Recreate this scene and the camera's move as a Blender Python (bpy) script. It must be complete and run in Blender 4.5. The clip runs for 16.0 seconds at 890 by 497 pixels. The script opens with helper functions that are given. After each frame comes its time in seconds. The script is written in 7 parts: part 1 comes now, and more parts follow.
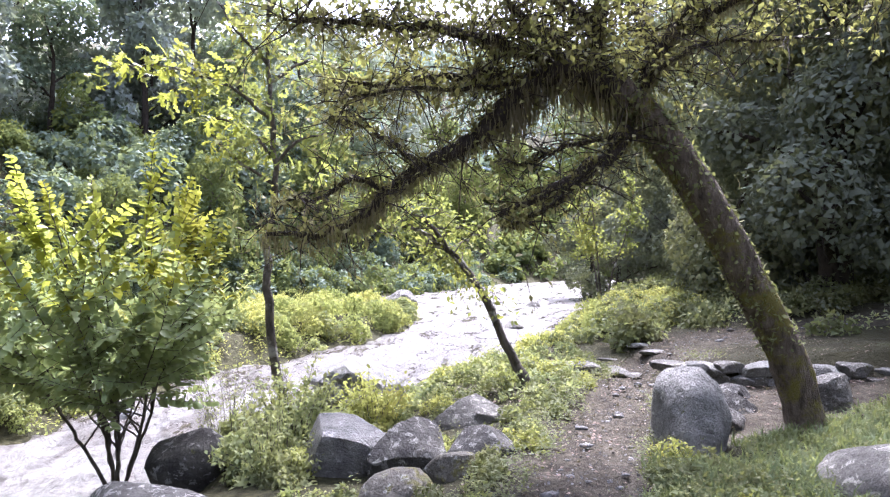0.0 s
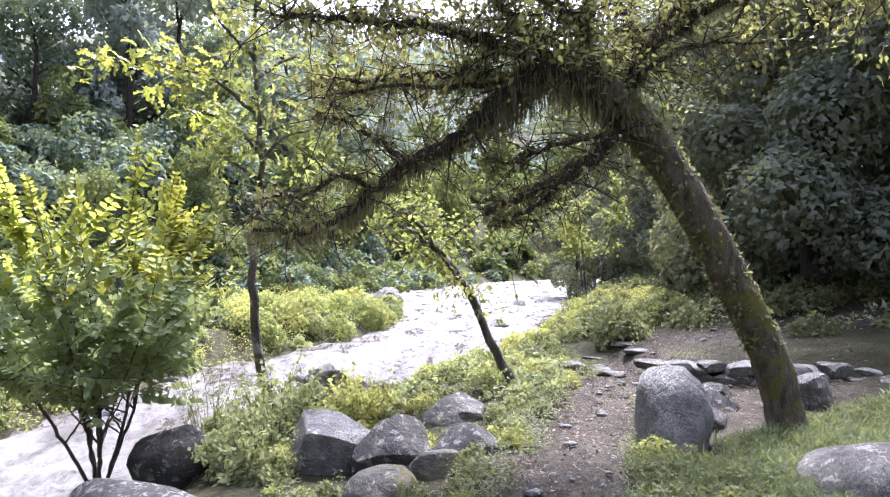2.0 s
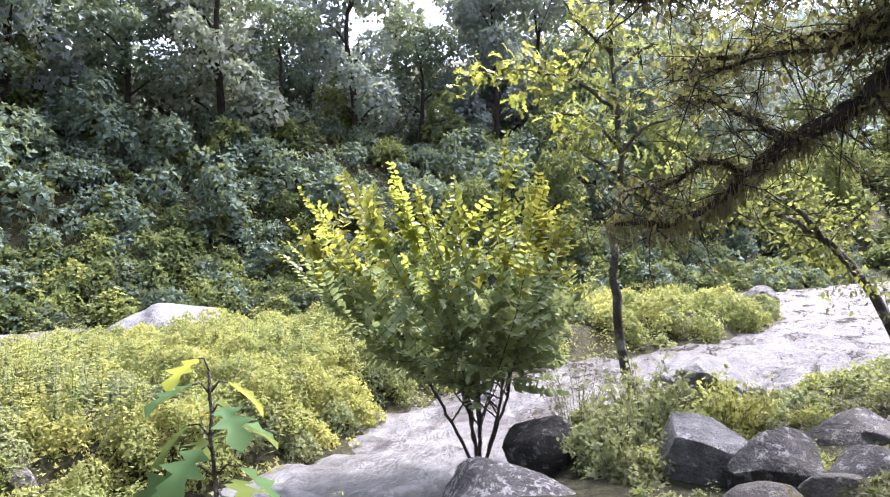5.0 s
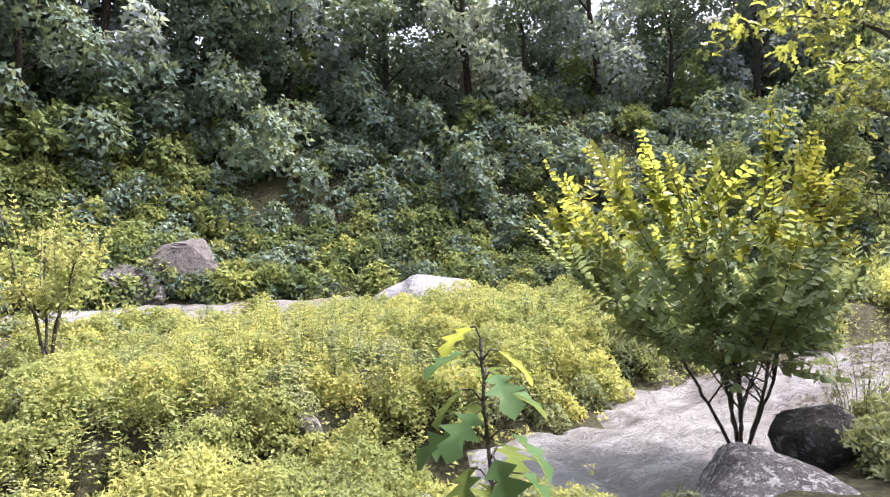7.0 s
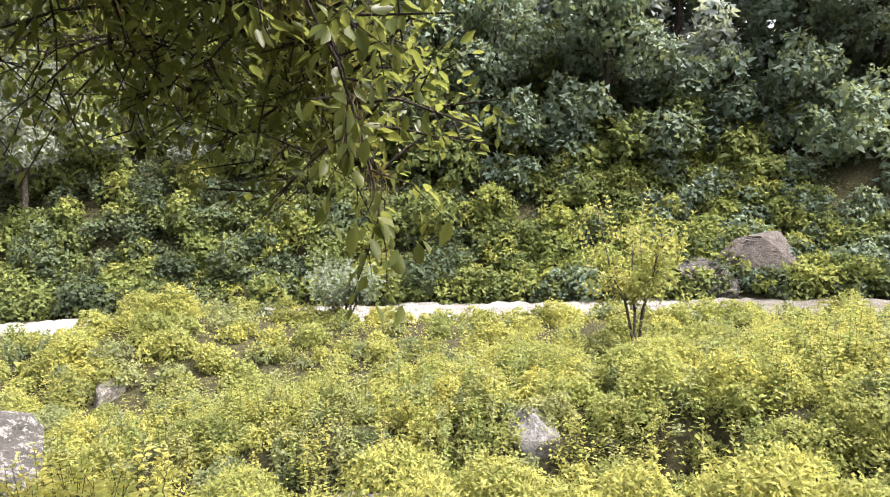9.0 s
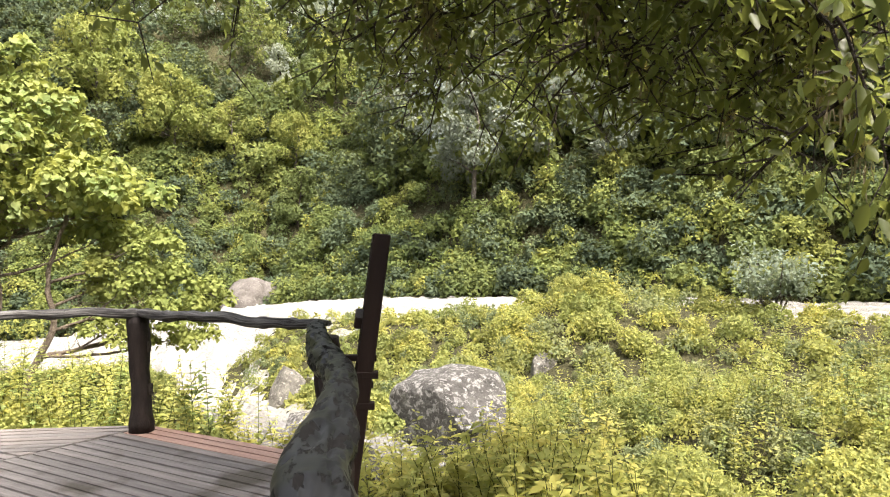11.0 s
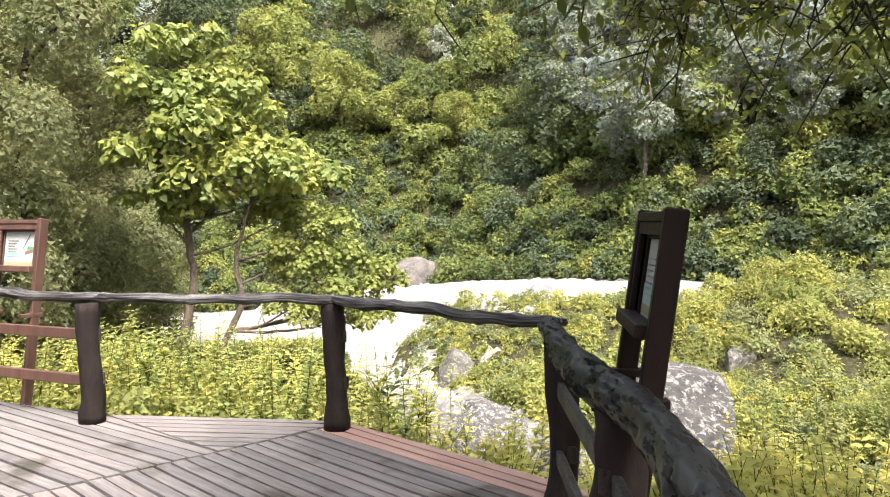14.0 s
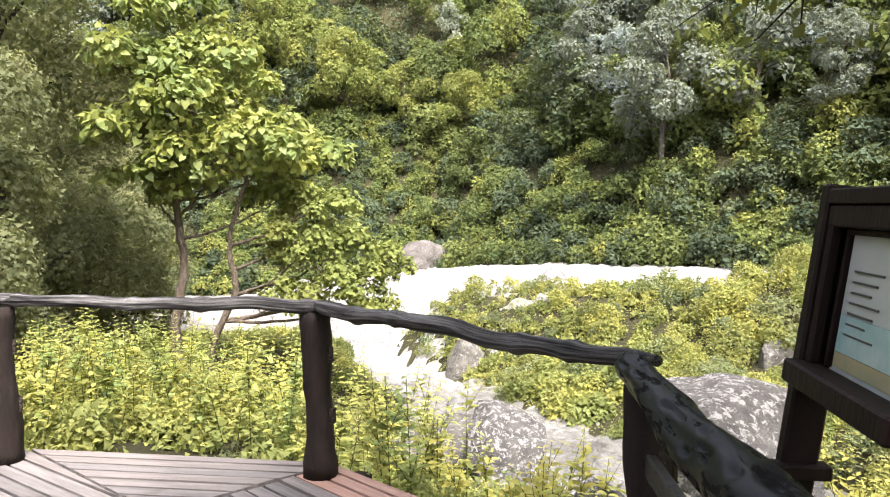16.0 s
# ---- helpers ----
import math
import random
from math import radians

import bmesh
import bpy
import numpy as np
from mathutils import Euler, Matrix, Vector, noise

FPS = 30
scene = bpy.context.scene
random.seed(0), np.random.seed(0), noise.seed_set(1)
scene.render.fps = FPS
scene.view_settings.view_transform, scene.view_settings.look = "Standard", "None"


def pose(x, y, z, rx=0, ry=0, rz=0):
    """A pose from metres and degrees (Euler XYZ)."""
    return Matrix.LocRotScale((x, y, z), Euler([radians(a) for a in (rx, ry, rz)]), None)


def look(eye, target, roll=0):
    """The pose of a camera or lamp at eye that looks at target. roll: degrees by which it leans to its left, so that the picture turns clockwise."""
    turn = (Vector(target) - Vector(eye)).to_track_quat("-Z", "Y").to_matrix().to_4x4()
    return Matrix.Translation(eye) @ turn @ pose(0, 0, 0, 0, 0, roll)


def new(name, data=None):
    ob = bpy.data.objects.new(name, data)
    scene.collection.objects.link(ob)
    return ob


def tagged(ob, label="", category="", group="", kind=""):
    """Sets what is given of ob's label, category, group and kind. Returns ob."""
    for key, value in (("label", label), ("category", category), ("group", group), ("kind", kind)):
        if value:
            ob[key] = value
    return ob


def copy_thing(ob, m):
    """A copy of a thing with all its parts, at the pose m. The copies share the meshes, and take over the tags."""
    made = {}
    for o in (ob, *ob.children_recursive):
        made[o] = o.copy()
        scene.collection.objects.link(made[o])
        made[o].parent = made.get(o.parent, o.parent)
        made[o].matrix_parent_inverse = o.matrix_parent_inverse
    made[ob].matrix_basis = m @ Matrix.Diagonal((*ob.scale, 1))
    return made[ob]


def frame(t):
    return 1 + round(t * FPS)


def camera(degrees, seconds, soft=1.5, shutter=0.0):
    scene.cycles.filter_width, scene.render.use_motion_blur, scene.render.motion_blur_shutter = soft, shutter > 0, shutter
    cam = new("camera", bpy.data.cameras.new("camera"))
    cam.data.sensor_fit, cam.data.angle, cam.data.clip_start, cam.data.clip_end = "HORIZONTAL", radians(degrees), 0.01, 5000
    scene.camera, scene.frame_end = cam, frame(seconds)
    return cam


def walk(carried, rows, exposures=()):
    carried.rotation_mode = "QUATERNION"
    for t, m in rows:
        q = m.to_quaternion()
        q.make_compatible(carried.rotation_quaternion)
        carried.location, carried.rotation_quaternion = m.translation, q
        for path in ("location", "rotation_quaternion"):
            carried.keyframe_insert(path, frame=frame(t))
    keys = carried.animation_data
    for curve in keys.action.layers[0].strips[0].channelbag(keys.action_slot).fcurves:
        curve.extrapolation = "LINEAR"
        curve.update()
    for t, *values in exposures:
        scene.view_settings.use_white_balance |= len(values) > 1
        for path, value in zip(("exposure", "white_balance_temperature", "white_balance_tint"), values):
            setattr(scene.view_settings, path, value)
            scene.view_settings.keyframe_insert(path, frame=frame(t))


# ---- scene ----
# exposure and white balance along the walk: seconds, stops, kelvin, tint
EXPO = [(0.0, 3.06, 5500, 27), (2.5, 3.06, 5500, 27), (4.5, 2.8, 5550, 27), (7.0, 2.68, 5900, 25), (10.5, 2.46, 6750, 14), (16.0, 2.46, 6350, 17)]
cam = camera(65.48, 16.0, 1.1, 0.0)

PATH = [
    (0, look((0.052, -0.058, 1.630), (0.051, 9.934, 2.021), -0.48)),
    (0.5, look((0.052, -0.060, 1.630), (0.084, 9.934, 1.980), -0.34)),
    (1, look((0.067, -0.082, 1.636), (0.196, 9.912, 1.970), -0.26)),
    (1.5, look((0.056, -0.069, 1.631), (0.242, 9.924, 1.957), -0.23)),
    (2, look((0.051, -0.062, 1.631), (0.249, 9.930, 1.989), -0.02)),
    (2.5, look((0.051, -0.058, 1.628), (0.140, 9.935, 1.990), -0.50)),
    (3, look((0.023, -0.013, 1.615), (-0.500, 9.970, 1.864), -0.84)),
    (3.5, look((-0.010, 0.090, 1.594), (-1.617, 9.956, 1.856), -0.50)),
    (4, look((-0.017, 0.098, 1.592), (-2.932, 9.656, 1.966), -0.27)),
    (4.5, look((-0.018, 0.092, 1.592), (-3.980, 9.265, 1.995), -0.22)),
    (7, look((-0.070, 0.080, 1.589), (-7.487, 6.787, 1.579), -0.53)),
    (7.5, look((-0.090, 0.039, 1.589), (-8.682, 5.155, 1.656), -0.26)),
    (8, look((-0.125, 0.012, 1.596), (-9.729, 2.796, 1.679), -0.93)),
    (10.5, look((0.049, -0.120, 1.544), (-8.993, -4.389, 1.397), 0.01)),
    (11, look((0.161, -0.208, 1.542), (-7.943, -6.065, 1.458), -0.11)),
    (11.5, look((0.187, -0.272, 1.550), (-7.491, -6.679, 1.612), 0.54)),
    (12, look((0.199, -0.274, 1.553), (-6.672, -7.539, 1.597), 2.04)),
    (12.5, look((0.106, -0.458, 1.536), (-6.629, -7.848, 1.661), 0.80)),
    (13, look((0.057, -0.692, 1.515), (-6.833, -7.942, 1.415), -1.90)),
    (13.5, look((-0.047, -0.935, 1.510), (-6.822, -8.290, 1.345), 0.10)),
    (14, look((-0.195, -1.152, 1.539), (-6.790, -8.662, 1.169), -0.20)),
    (14.5, look((-0.358, -1.411, 1.550), (-7.018, -8.871, 1.415), 0.20)),
    (15, look((-0.519, -1.673, 1.551), (-7.499, -8.823, 1.166), 0.00)),
    (15.5, look((-0.761, -1.910, 1.548), (-7.421, -9.365, 1.218), 0.70)),
    (16, look((-0.988, -2.157, 1.538), (-7.498, -9.722, 0.918), 0.10)),
]
walk(cam, PATH, EXPO)

# ---- world and light: bright overcast, soft sun high over the far bank ----
SUN_EL, SUN_AZ = 60.0, 18.0        # elevation; azimuth from +y towards +x, degrees
world = bpy.data.worlds.new("sky")
scene.world = world
world.use_nodes = True
wn, wl = world.node_tree.nodes, world.node_tree.links
sky = wn.new("ShaderNodeTexSky")
sky.sky_type, sky.sun_disc = "NISHITA", False
sky.sun_elevation, sky.sun_rotation = radians(SUN_EL), radians(SUN_AZ)
sky.air_density, sky.dust_density, sky.ozone_density = 1.0, 4.0, 1.0
hsv = wn.new("ShaderNodeHueSaturation")
hsv.inputs["Saturation"].default_value = 0.4
wl.new(sky.outputs[0], hsv.inputs["Color"])
wl.new(hsv.outputs[0], wn["Background"].inputs["Color"])
wn["Background"].inputs["Strength"].default_value = 0.115

sun = new("sun", bpy.data.lights.new("sun", "SUN"))
sun.data.energy, sun.data.angle, sun.data.color = 2.7, radians(20), (1.0, 0.95, 0.86)
_a, _e = radians(SUN_AZ), radians(SUN_EL)
sun.matrix_world = look((0, 0, 30), (-math.sin(_a) * math.cos(_e), -math.cos(_a) * math.cos(_e), 30 - math.sin(_e)))

# ---- materials ----


def material(name, rough=0.7, spec=0.3):
    m = bpy.data.materials.new(name)
    m.use_nodes = True
    b = m.node_tree.nodes["Principled BSDF"]
    b.inputs["Roughness"].default_value = rough
    b.inputs["Specular IOR Level"].default_value = spec
    return m, m.node_tree.nodes, m.node_tree.links, b


def ramp_node(n, stops):
    r = n.new("ShaderNodeValToRGB")
    while len(r.color_ramp.elements) < len(stops):
        r.color_ramp.elements.new(0.5)
    for e, (p, c) in zip(r.color_ramp.elements, stops):
        e.position, e.color = p, (*c, 1)
    return r


def noise_node(n, l, scale, detail=4.0, rough=0.6, coord="Object", stretch=None, dist=0.0):
    tc, nz = n.new("ShaderNodeTexCoord"), n.new("ShaderNodeTexNoise")
    nz.inputs["Scale"].default_value, nz.inputs["Detail"].default_value = scale, detail
    nz.inputs["Roughness"].default_value, nz.inputs["Distortion"].default_value = rough, dist
    if stretch:
        mp = n.new("ShaderNodeMapping")
        mp.inputs["Scale"].default_value = stretch
        l.new(tc.outputs[coord], mp.inputs[0])
        l.new(mp.outputs[0], nz.inputs["Vector"])
    else:
        l.new(tc.outputs[coord], nz.inputs["Vector"])
    return nz


def mixed(n, l, fac, a, b, mode="MIX"):
    x = n.new("ShaderNodeMix")
    x.data_type, x.blend_type = "RGBA", mode
    for sock, val in ((x.inputs[0], fac), (x.inputs[6], a), (x.inputs[7], b)):
        if isinstance(val, (int, float)):
            sock.default_value = val
        elif isinstance(val, tuple):
            sock.default_value = (*val, 1)
        else:
            l.new(val, sock)
    return x.outputs[2]


def bump_to(n, l, b, height, strength, dist=0.02):
    bp = n.new("ShaderNodeBump")
    bp.inputs["Strength"].default_value, bp.inputs["Distance"].default_value = strength, dist
    l.new(height, bp.inputs["Height"])
    l.new(bp.outputs[0], b.inputs["Normal"])


def leaf_material(name, dark, mid, light, patch, scale=0.35, trans=0.4, rough=0.65, spec=0.12, patchy=0.5, cell=0.0):
    """Leaves: each leaf a shade of its own, and broad patches of another hue."""
    dark, mid, light, patch = [(1.58 * col[0], 1.38 * col[1], 1.4 * col[2] + (0.04 if name in ("leaf_tip", "leaf_tree", "leaf_lime", "leaf_near") else 0.19) * col[1] + 0.006) for col in (dark, mid, light, patch)]
    m, n, l, b = material(name, rough, spec)
    geo = n.new("ShaderNodeNewGeometry")
    r = ramp_node(n, [(0.0, tuple(0.4 * a + 0.6 * c for a, c in zip(dark, mid))), (0.4, mid), (0.85, mid), (1.0, tuple(0.65 * a + 0.35 * c for a, c in zip(mid, light)))])
    l.new(geo.outputs["Random Per Island"], r.inputs[0])
    nz = noise_node(n, l, scale, 3.0, 0.6)
    pr = ramp_node(n, [(0.42, (0, 0, 0)), (0.62, (patchy,) * 3)])
    l.new(nz.outputs["Fac"], pr.inputs[0])
    col = mixed(n, l, pr.outputs[0], r.outputs[0], patch)
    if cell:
        # tone differs at random by bush; inner leaves get a darker one as painted shade
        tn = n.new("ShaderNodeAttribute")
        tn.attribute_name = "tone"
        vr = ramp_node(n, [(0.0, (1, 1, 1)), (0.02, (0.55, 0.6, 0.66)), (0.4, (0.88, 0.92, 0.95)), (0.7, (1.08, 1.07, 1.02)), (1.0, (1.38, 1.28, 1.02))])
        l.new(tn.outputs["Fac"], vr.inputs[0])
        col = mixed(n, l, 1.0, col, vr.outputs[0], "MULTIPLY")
    oi = n.new("ShaderNodeObjectInfo")
    orr = ramp_node(n, [(0.0, (0.72, 0.76, 0.8)), (0.5, (1, 1, 1)), (1.0, (1.3, 1.22, 0.95))])
    l.new(oi.outputs["Random"], orr.inputs[0])
    if name in ("leaf_wood", "leaf_hill", "leaf_shade"):
        col = mixed(n, l, 1.0, col, orr.outputs[0], "MULTIPLY")
    l.new(col, b.inputs["Base Color"])
    t = n.new("ShaderNodeBsdfTranslucent")
    l.new(mixed(n, l, 0.35, col, (0.4, 0.43, 0.09)), t.inputs["Color"])
    mx = n.new("ShaderNodeMixShader")
    mx.inputs[0].default_value = trans
    l.new(b.outputs[0], mx.inputs[1])
    l.new(t.outputs[0], mx.inputs[2])
    l.new(mx.outputs[0], n["Material Output"].inputs["Surface"])
    return m


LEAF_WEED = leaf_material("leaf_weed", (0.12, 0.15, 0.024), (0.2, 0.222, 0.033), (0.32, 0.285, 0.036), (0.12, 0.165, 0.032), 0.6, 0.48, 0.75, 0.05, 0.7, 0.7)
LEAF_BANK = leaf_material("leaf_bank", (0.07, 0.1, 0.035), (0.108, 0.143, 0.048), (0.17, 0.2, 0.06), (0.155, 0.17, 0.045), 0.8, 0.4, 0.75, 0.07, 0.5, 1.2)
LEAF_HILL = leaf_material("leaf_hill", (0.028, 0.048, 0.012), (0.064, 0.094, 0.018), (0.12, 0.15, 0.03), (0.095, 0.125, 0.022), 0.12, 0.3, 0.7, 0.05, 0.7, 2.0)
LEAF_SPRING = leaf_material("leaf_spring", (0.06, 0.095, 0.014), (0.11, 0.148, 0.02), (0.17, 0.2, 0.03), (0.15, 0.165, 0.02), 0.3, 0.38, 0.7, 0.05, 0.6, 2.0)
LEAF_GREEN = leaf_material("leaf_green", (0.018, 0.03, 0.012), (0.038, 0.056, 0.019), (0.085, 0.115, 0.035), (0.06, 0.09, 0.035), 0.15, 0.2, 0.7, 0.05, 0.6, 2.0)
LEAF_SPROUT = leaf_material("leaf_sprout", (0.02, 0.05, 0.007), (0.034, 0.075, 0.01), (0.06, 0.105, 0.012), (0.05, 0.095, 0.01), 3.0, 0.35, 0.7, 0.1)
LEAF_DEEP = leaf_material("leaf_deep", (0.038, 0.05, 0.018), (0.074, 0.096, 0.03), (0.15, 0.17, 0.055), (0.115, 0.125, 0.034), 0.5, 0.35, 0.75, 0.06)
# pale grey-green: some of the distance haze is put into this leaf colour
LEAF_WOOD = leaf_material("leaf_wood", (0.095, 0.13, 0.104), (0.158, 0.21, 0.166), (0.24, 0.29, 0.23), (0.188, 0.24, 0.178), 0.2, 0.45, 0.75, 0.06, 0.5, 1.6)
# blue-green paints the haze over the hills up the valley
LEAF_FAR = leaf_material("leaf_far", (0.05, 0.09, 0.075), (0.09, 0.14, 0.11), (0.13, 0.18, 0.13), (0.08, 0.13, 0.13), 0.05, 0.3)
LEAF_BUSH = leaf_material("leaf_bush", (0.075, 0.12, 0.045), (0.125, 0.185, 0.06), (0.18, 0.24, 0.08), (0.15, 0.2, 0.05), 0.6, 0.45, 0.5, 0.2)
LEAF_TIP = leaf_material("leaf_tip", (0.085, 0.13, 0.007), (0.135, 0.172, 0.007), (0.22, 0.22, 0.008), (0.2, 0.19, 0.006), 0.6, 0.6, 0.4, 0.3)
LEAF_TREE = leaf_material("leaf_tree", (0.04, 0.062, 0.014), (0.075, 0.106, 0.022), (0.2, 0.195, 0.022), (0.14, 0.145, 0.018), 0.7, 0.45)
LEAF_LIME = leaf_material("leaf_lime", (0.07, 0.12, 0.028), (0.118, 0.178, 0.05), (0.2, 0.245, 0.09), (0.185, 0.205, 0.03), 0.9, 0.42, 0.5, 0.2, 0.7)
LEAF_FRESH = leaf_material("leaf_fresh", (0.18, 0.23, 0.035), (0.26, 0.31, 0.045), (0.36, 0.36, 0.07), (0.33, 0.31, 0.035), 1.2, 0.55, 0.55, 0.15)
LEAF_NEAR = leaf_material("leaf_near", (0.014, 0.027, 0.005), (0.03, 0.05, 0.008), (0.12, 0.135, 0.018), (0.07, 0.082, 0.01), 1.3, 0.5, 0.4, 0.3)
LEAF_GREY = leaf_material("leaf_grey", (0.05, 0.07, 0.045), (0.088, 0.118, 0.075), (0.14, 0.17, 0.115), (0.1, 0.13, 0.08), 0.5, 0.3, 0.6, 0.1)
LEAF_SILVER = leaf_material("leaf_silver", (0.065, 0.1, 0.062), (0.1, 0.145, 0.085), (0.15, 0.19, 0.12), (0.11, 0.15, 0.09), 0.5, 0.4, 0.7, 0.05)
GRASS = leaf_material("grass_blades", (0.026, 0.043, 0.012), (0.043, 0.068, 0.019), (0.09, 0.11, 0.034), (0.068, 0.086, 0.025), 1.6, 0.35)
LEAF_LAWN = leaf_material("leaf_lawn", (0.03, 0.043, 0.013), (0.06, 0.08, 0.023), (0.112, 0.126, 0.038), (0.088, 0.092, 0.026), 1.2, 0.35)
# darker leaves for the near wood: its shade is put into the colour
LEAF_SHADE = leaf_material("leaf_shade", (0.035, 0.046, 0.028), (0.068, 0.088, 0.05), (0.12, 0.145, 0.08), (0.095, 0.115, 0.062), 0.4, 0.25, 0.8, 0.04)
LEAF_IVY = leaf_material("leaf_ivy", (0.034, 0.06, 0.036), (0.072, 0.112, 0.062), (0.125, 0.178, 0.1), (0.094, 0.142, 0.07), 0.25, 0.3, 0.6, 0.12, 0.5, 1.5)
LEAF_OLIVE = leaf_material("leaf_olive", (0.03, 0.035, 0.012), (0.07, 0.075, 0.02), (0.2, 0.2, 0.06), (0.13, 0.13, 0.025), 1.2, 0.4)
MOSS_TOP = leaf_material("moss_cushion", (0.06, 0.06, 0.014), (0.125, 0.125, 0.024), (0.22, 0.215, 0.035), (0.17, 0.16, 0.025), 2.0, 0.3, 0.9, 0.05)
MOSS_LIMB = leaf_material("limb_moss", (0.04, 0.04, 0.012), (0.08, 0.08, 0.02), (0.17, 0.165, 0.03), (0.055, 0.05, 0.02), 2.5, 0.3, 0.9, 0.05, 0.8)
MOSS_HANG = leaf_material("hanging_moss", (0.035, 0.033, 0.018), (0.08, 0.076, 0.038), (0.18, 0.17, 0.07), (0.12, 0.115, 0.045), 1.4, 0.35, 0.9, 0.1)


def bark_material(name, dark, light, moss=None, moss_amt=0.5, scale=9.0):
    m, n, l, b = material(name, 0.85, 0.2)
    nz = noise_node(n, l, scale, 6.0, 0.65, stretch=(1, 1, 0.35))
    r = ramp_node(n, [(0.3, dark), (0.7, light)])
    l.new(nz.outputs["Fac"], r.inputs[0])
    col = r.outputs[0]
    if moss:
        mz = noise_node(n, l, 2.3, 5.0, 0.7)
        mr = ramp_node(n, [(0.62 - 0.3 * moss_amt, (0, 0, 0)), (0.72 - 0.3 * moss_amt, (1, 1, 1))])
        l.new(mz.outputs["Fac"], mr.inputs[0])
        col = mixed(n, l, mr.outputs[0], col, moss)
    l.new(col, b.inputs["Base Color"])
    fine = noise_node(n, l, scale * 4, 5.0, 0.7, stretch=(1, 1, 0.4))
    bump_to(n, l, b, fine.outputs["Fac"], 1.0, 0.09)
    return m


BARK_MOSS = bark_material("bark_moss", (0.04, 0.03, 0.021), (0.2, 0.16, 0.118), (0.14, 0.122, 0.026), 0.42, 14.0)
BARK_DARK = bark_material("bark_dark", (0.018, 0.014, 0.011), (0.07, 0.055, 0.042))
BARK_THIN = bark_material("bark_thin", (0.03, 0.026, 0.02), (0.15, 0.13, 0.105), (0.3, 0.29, 0.25), 0.22, scale=7)
BARK_PALE = bark_material("bark_pale", (0.07, 0.055, 0.04), (0.2, 0.16, 0.12), scale=5)


def rock_material(name, dark, light, lichen, lichen_amt, moss=(0.09, 0.10, 0.015), moss_amt=0.2, scale=2.5):
    m, n, l, b = material(name, 0.8, 0.3)
    nz = noise_node(n, l, scale, 8.0, 0.65)
    r = ramp_node(n, [(0.3, dark), (0.68, light)])
    l.new(nz.outputs["Fac"], r.inputs[0])
    lz = noise_node(n, l, scale * 2.6, 6.0, 0.72, dist=0.4)
    lr = ramp_node(n, [(0.66 - 0.25 * lichen_amt, (0, 0, 0)), (0.70 - 0.25 * lichen_amt, (1, 1, 1))])
    l.new(lz.outputs["Fac"], lr.inputs[0])
    col = mixed(n, l, lr.outputs[0], r.outputs[0], lichen)
    sp = noise_node(n, l, scale * 14, 3.0, 0.7)
    sr = ramp_node(n, [(0.34, (0.45, 0.45, 0.45)), (0.46, (1, 1, 1)), (0.6, (1, 1, 1)), (0.7, (1.45, 1.43, 1.38))])
    l.new(sp.outputs["Fac"], sr.inputs[0])
    col = mixed(n, l, 0.8, col, sr.outputs[0], "MULTIPLY")
    mz = noise_node(n, l, scale * 1.2, 5.0, 0.7)
    mr = ramp_node(n, [(0.70 - 0.3 * moss_amt, (0, 0, 0)), (0.78 - 0.3 * moss_amt, (1, 1, 1))])
    l.new(mz.outputs["Fac"], mr.inputs[0])
    col = mixed(n, l, mr.outputs[0], col, moss)
    l.new(col, b.inputs["Base Color"])
    fz = noise_node(n, l, scale * 3, 14.0, 0.72)
    bump_to(n, l, b, fz.outputs["Fac"], 1.0, 0.14)
    return m


ROCK_GREY = rock_material("rock_grey", (0.045, 0.042, 0.035), (0.2, 0.188, 0.16), (0.3, 0.285, 0.25), 0.42, moss_amt=0.3, scale=3.5)
ROCK_DARK = rock_material("rock_dark", (0.012, 0.011, 0.010), (0.085, 0.079, 0.066), (0.2, 0.195, 0.175), 0.4, moss_amt=0.25, scale=3.5)
ROCK_LICHEN = rock_material("rock_lichen", (0.045, 0.043, 0.038), (0.16, 0.152, 0.138), (0.34, 0.33, 0.31), 0.54, moss_amt=0.05, scale=4.5)
ROCK_PALE = rock_material("rock_pale", (0.10, 0.097, 0.093), (0.24, 0.235, 0.226), (0.33, 0.325, 0.315), 0.3, moss_amt=0.0, scale=1.2)
ROCK_SLAB = rock_material("rock_slab", (0.05, 0.048, 0.043), (0.2, 0.193, 0.175), (0.28, 0.275, 0.26), 0.35, moss_amt=0.1, scale=3.0)
ROCK_SLAB.node_tree.nodes["Principled BSDF"].inputs["Roughness"].default_value = 0.35
ROCK_MOSS = rock_material("rock_moss", (0.05, 0.045, 0.035), (0.17, 0.155, 0.12), (0.3, 0.3, 0.27), 0.3, (0.11, 0.1, 0.03), 0.62, 4.0)


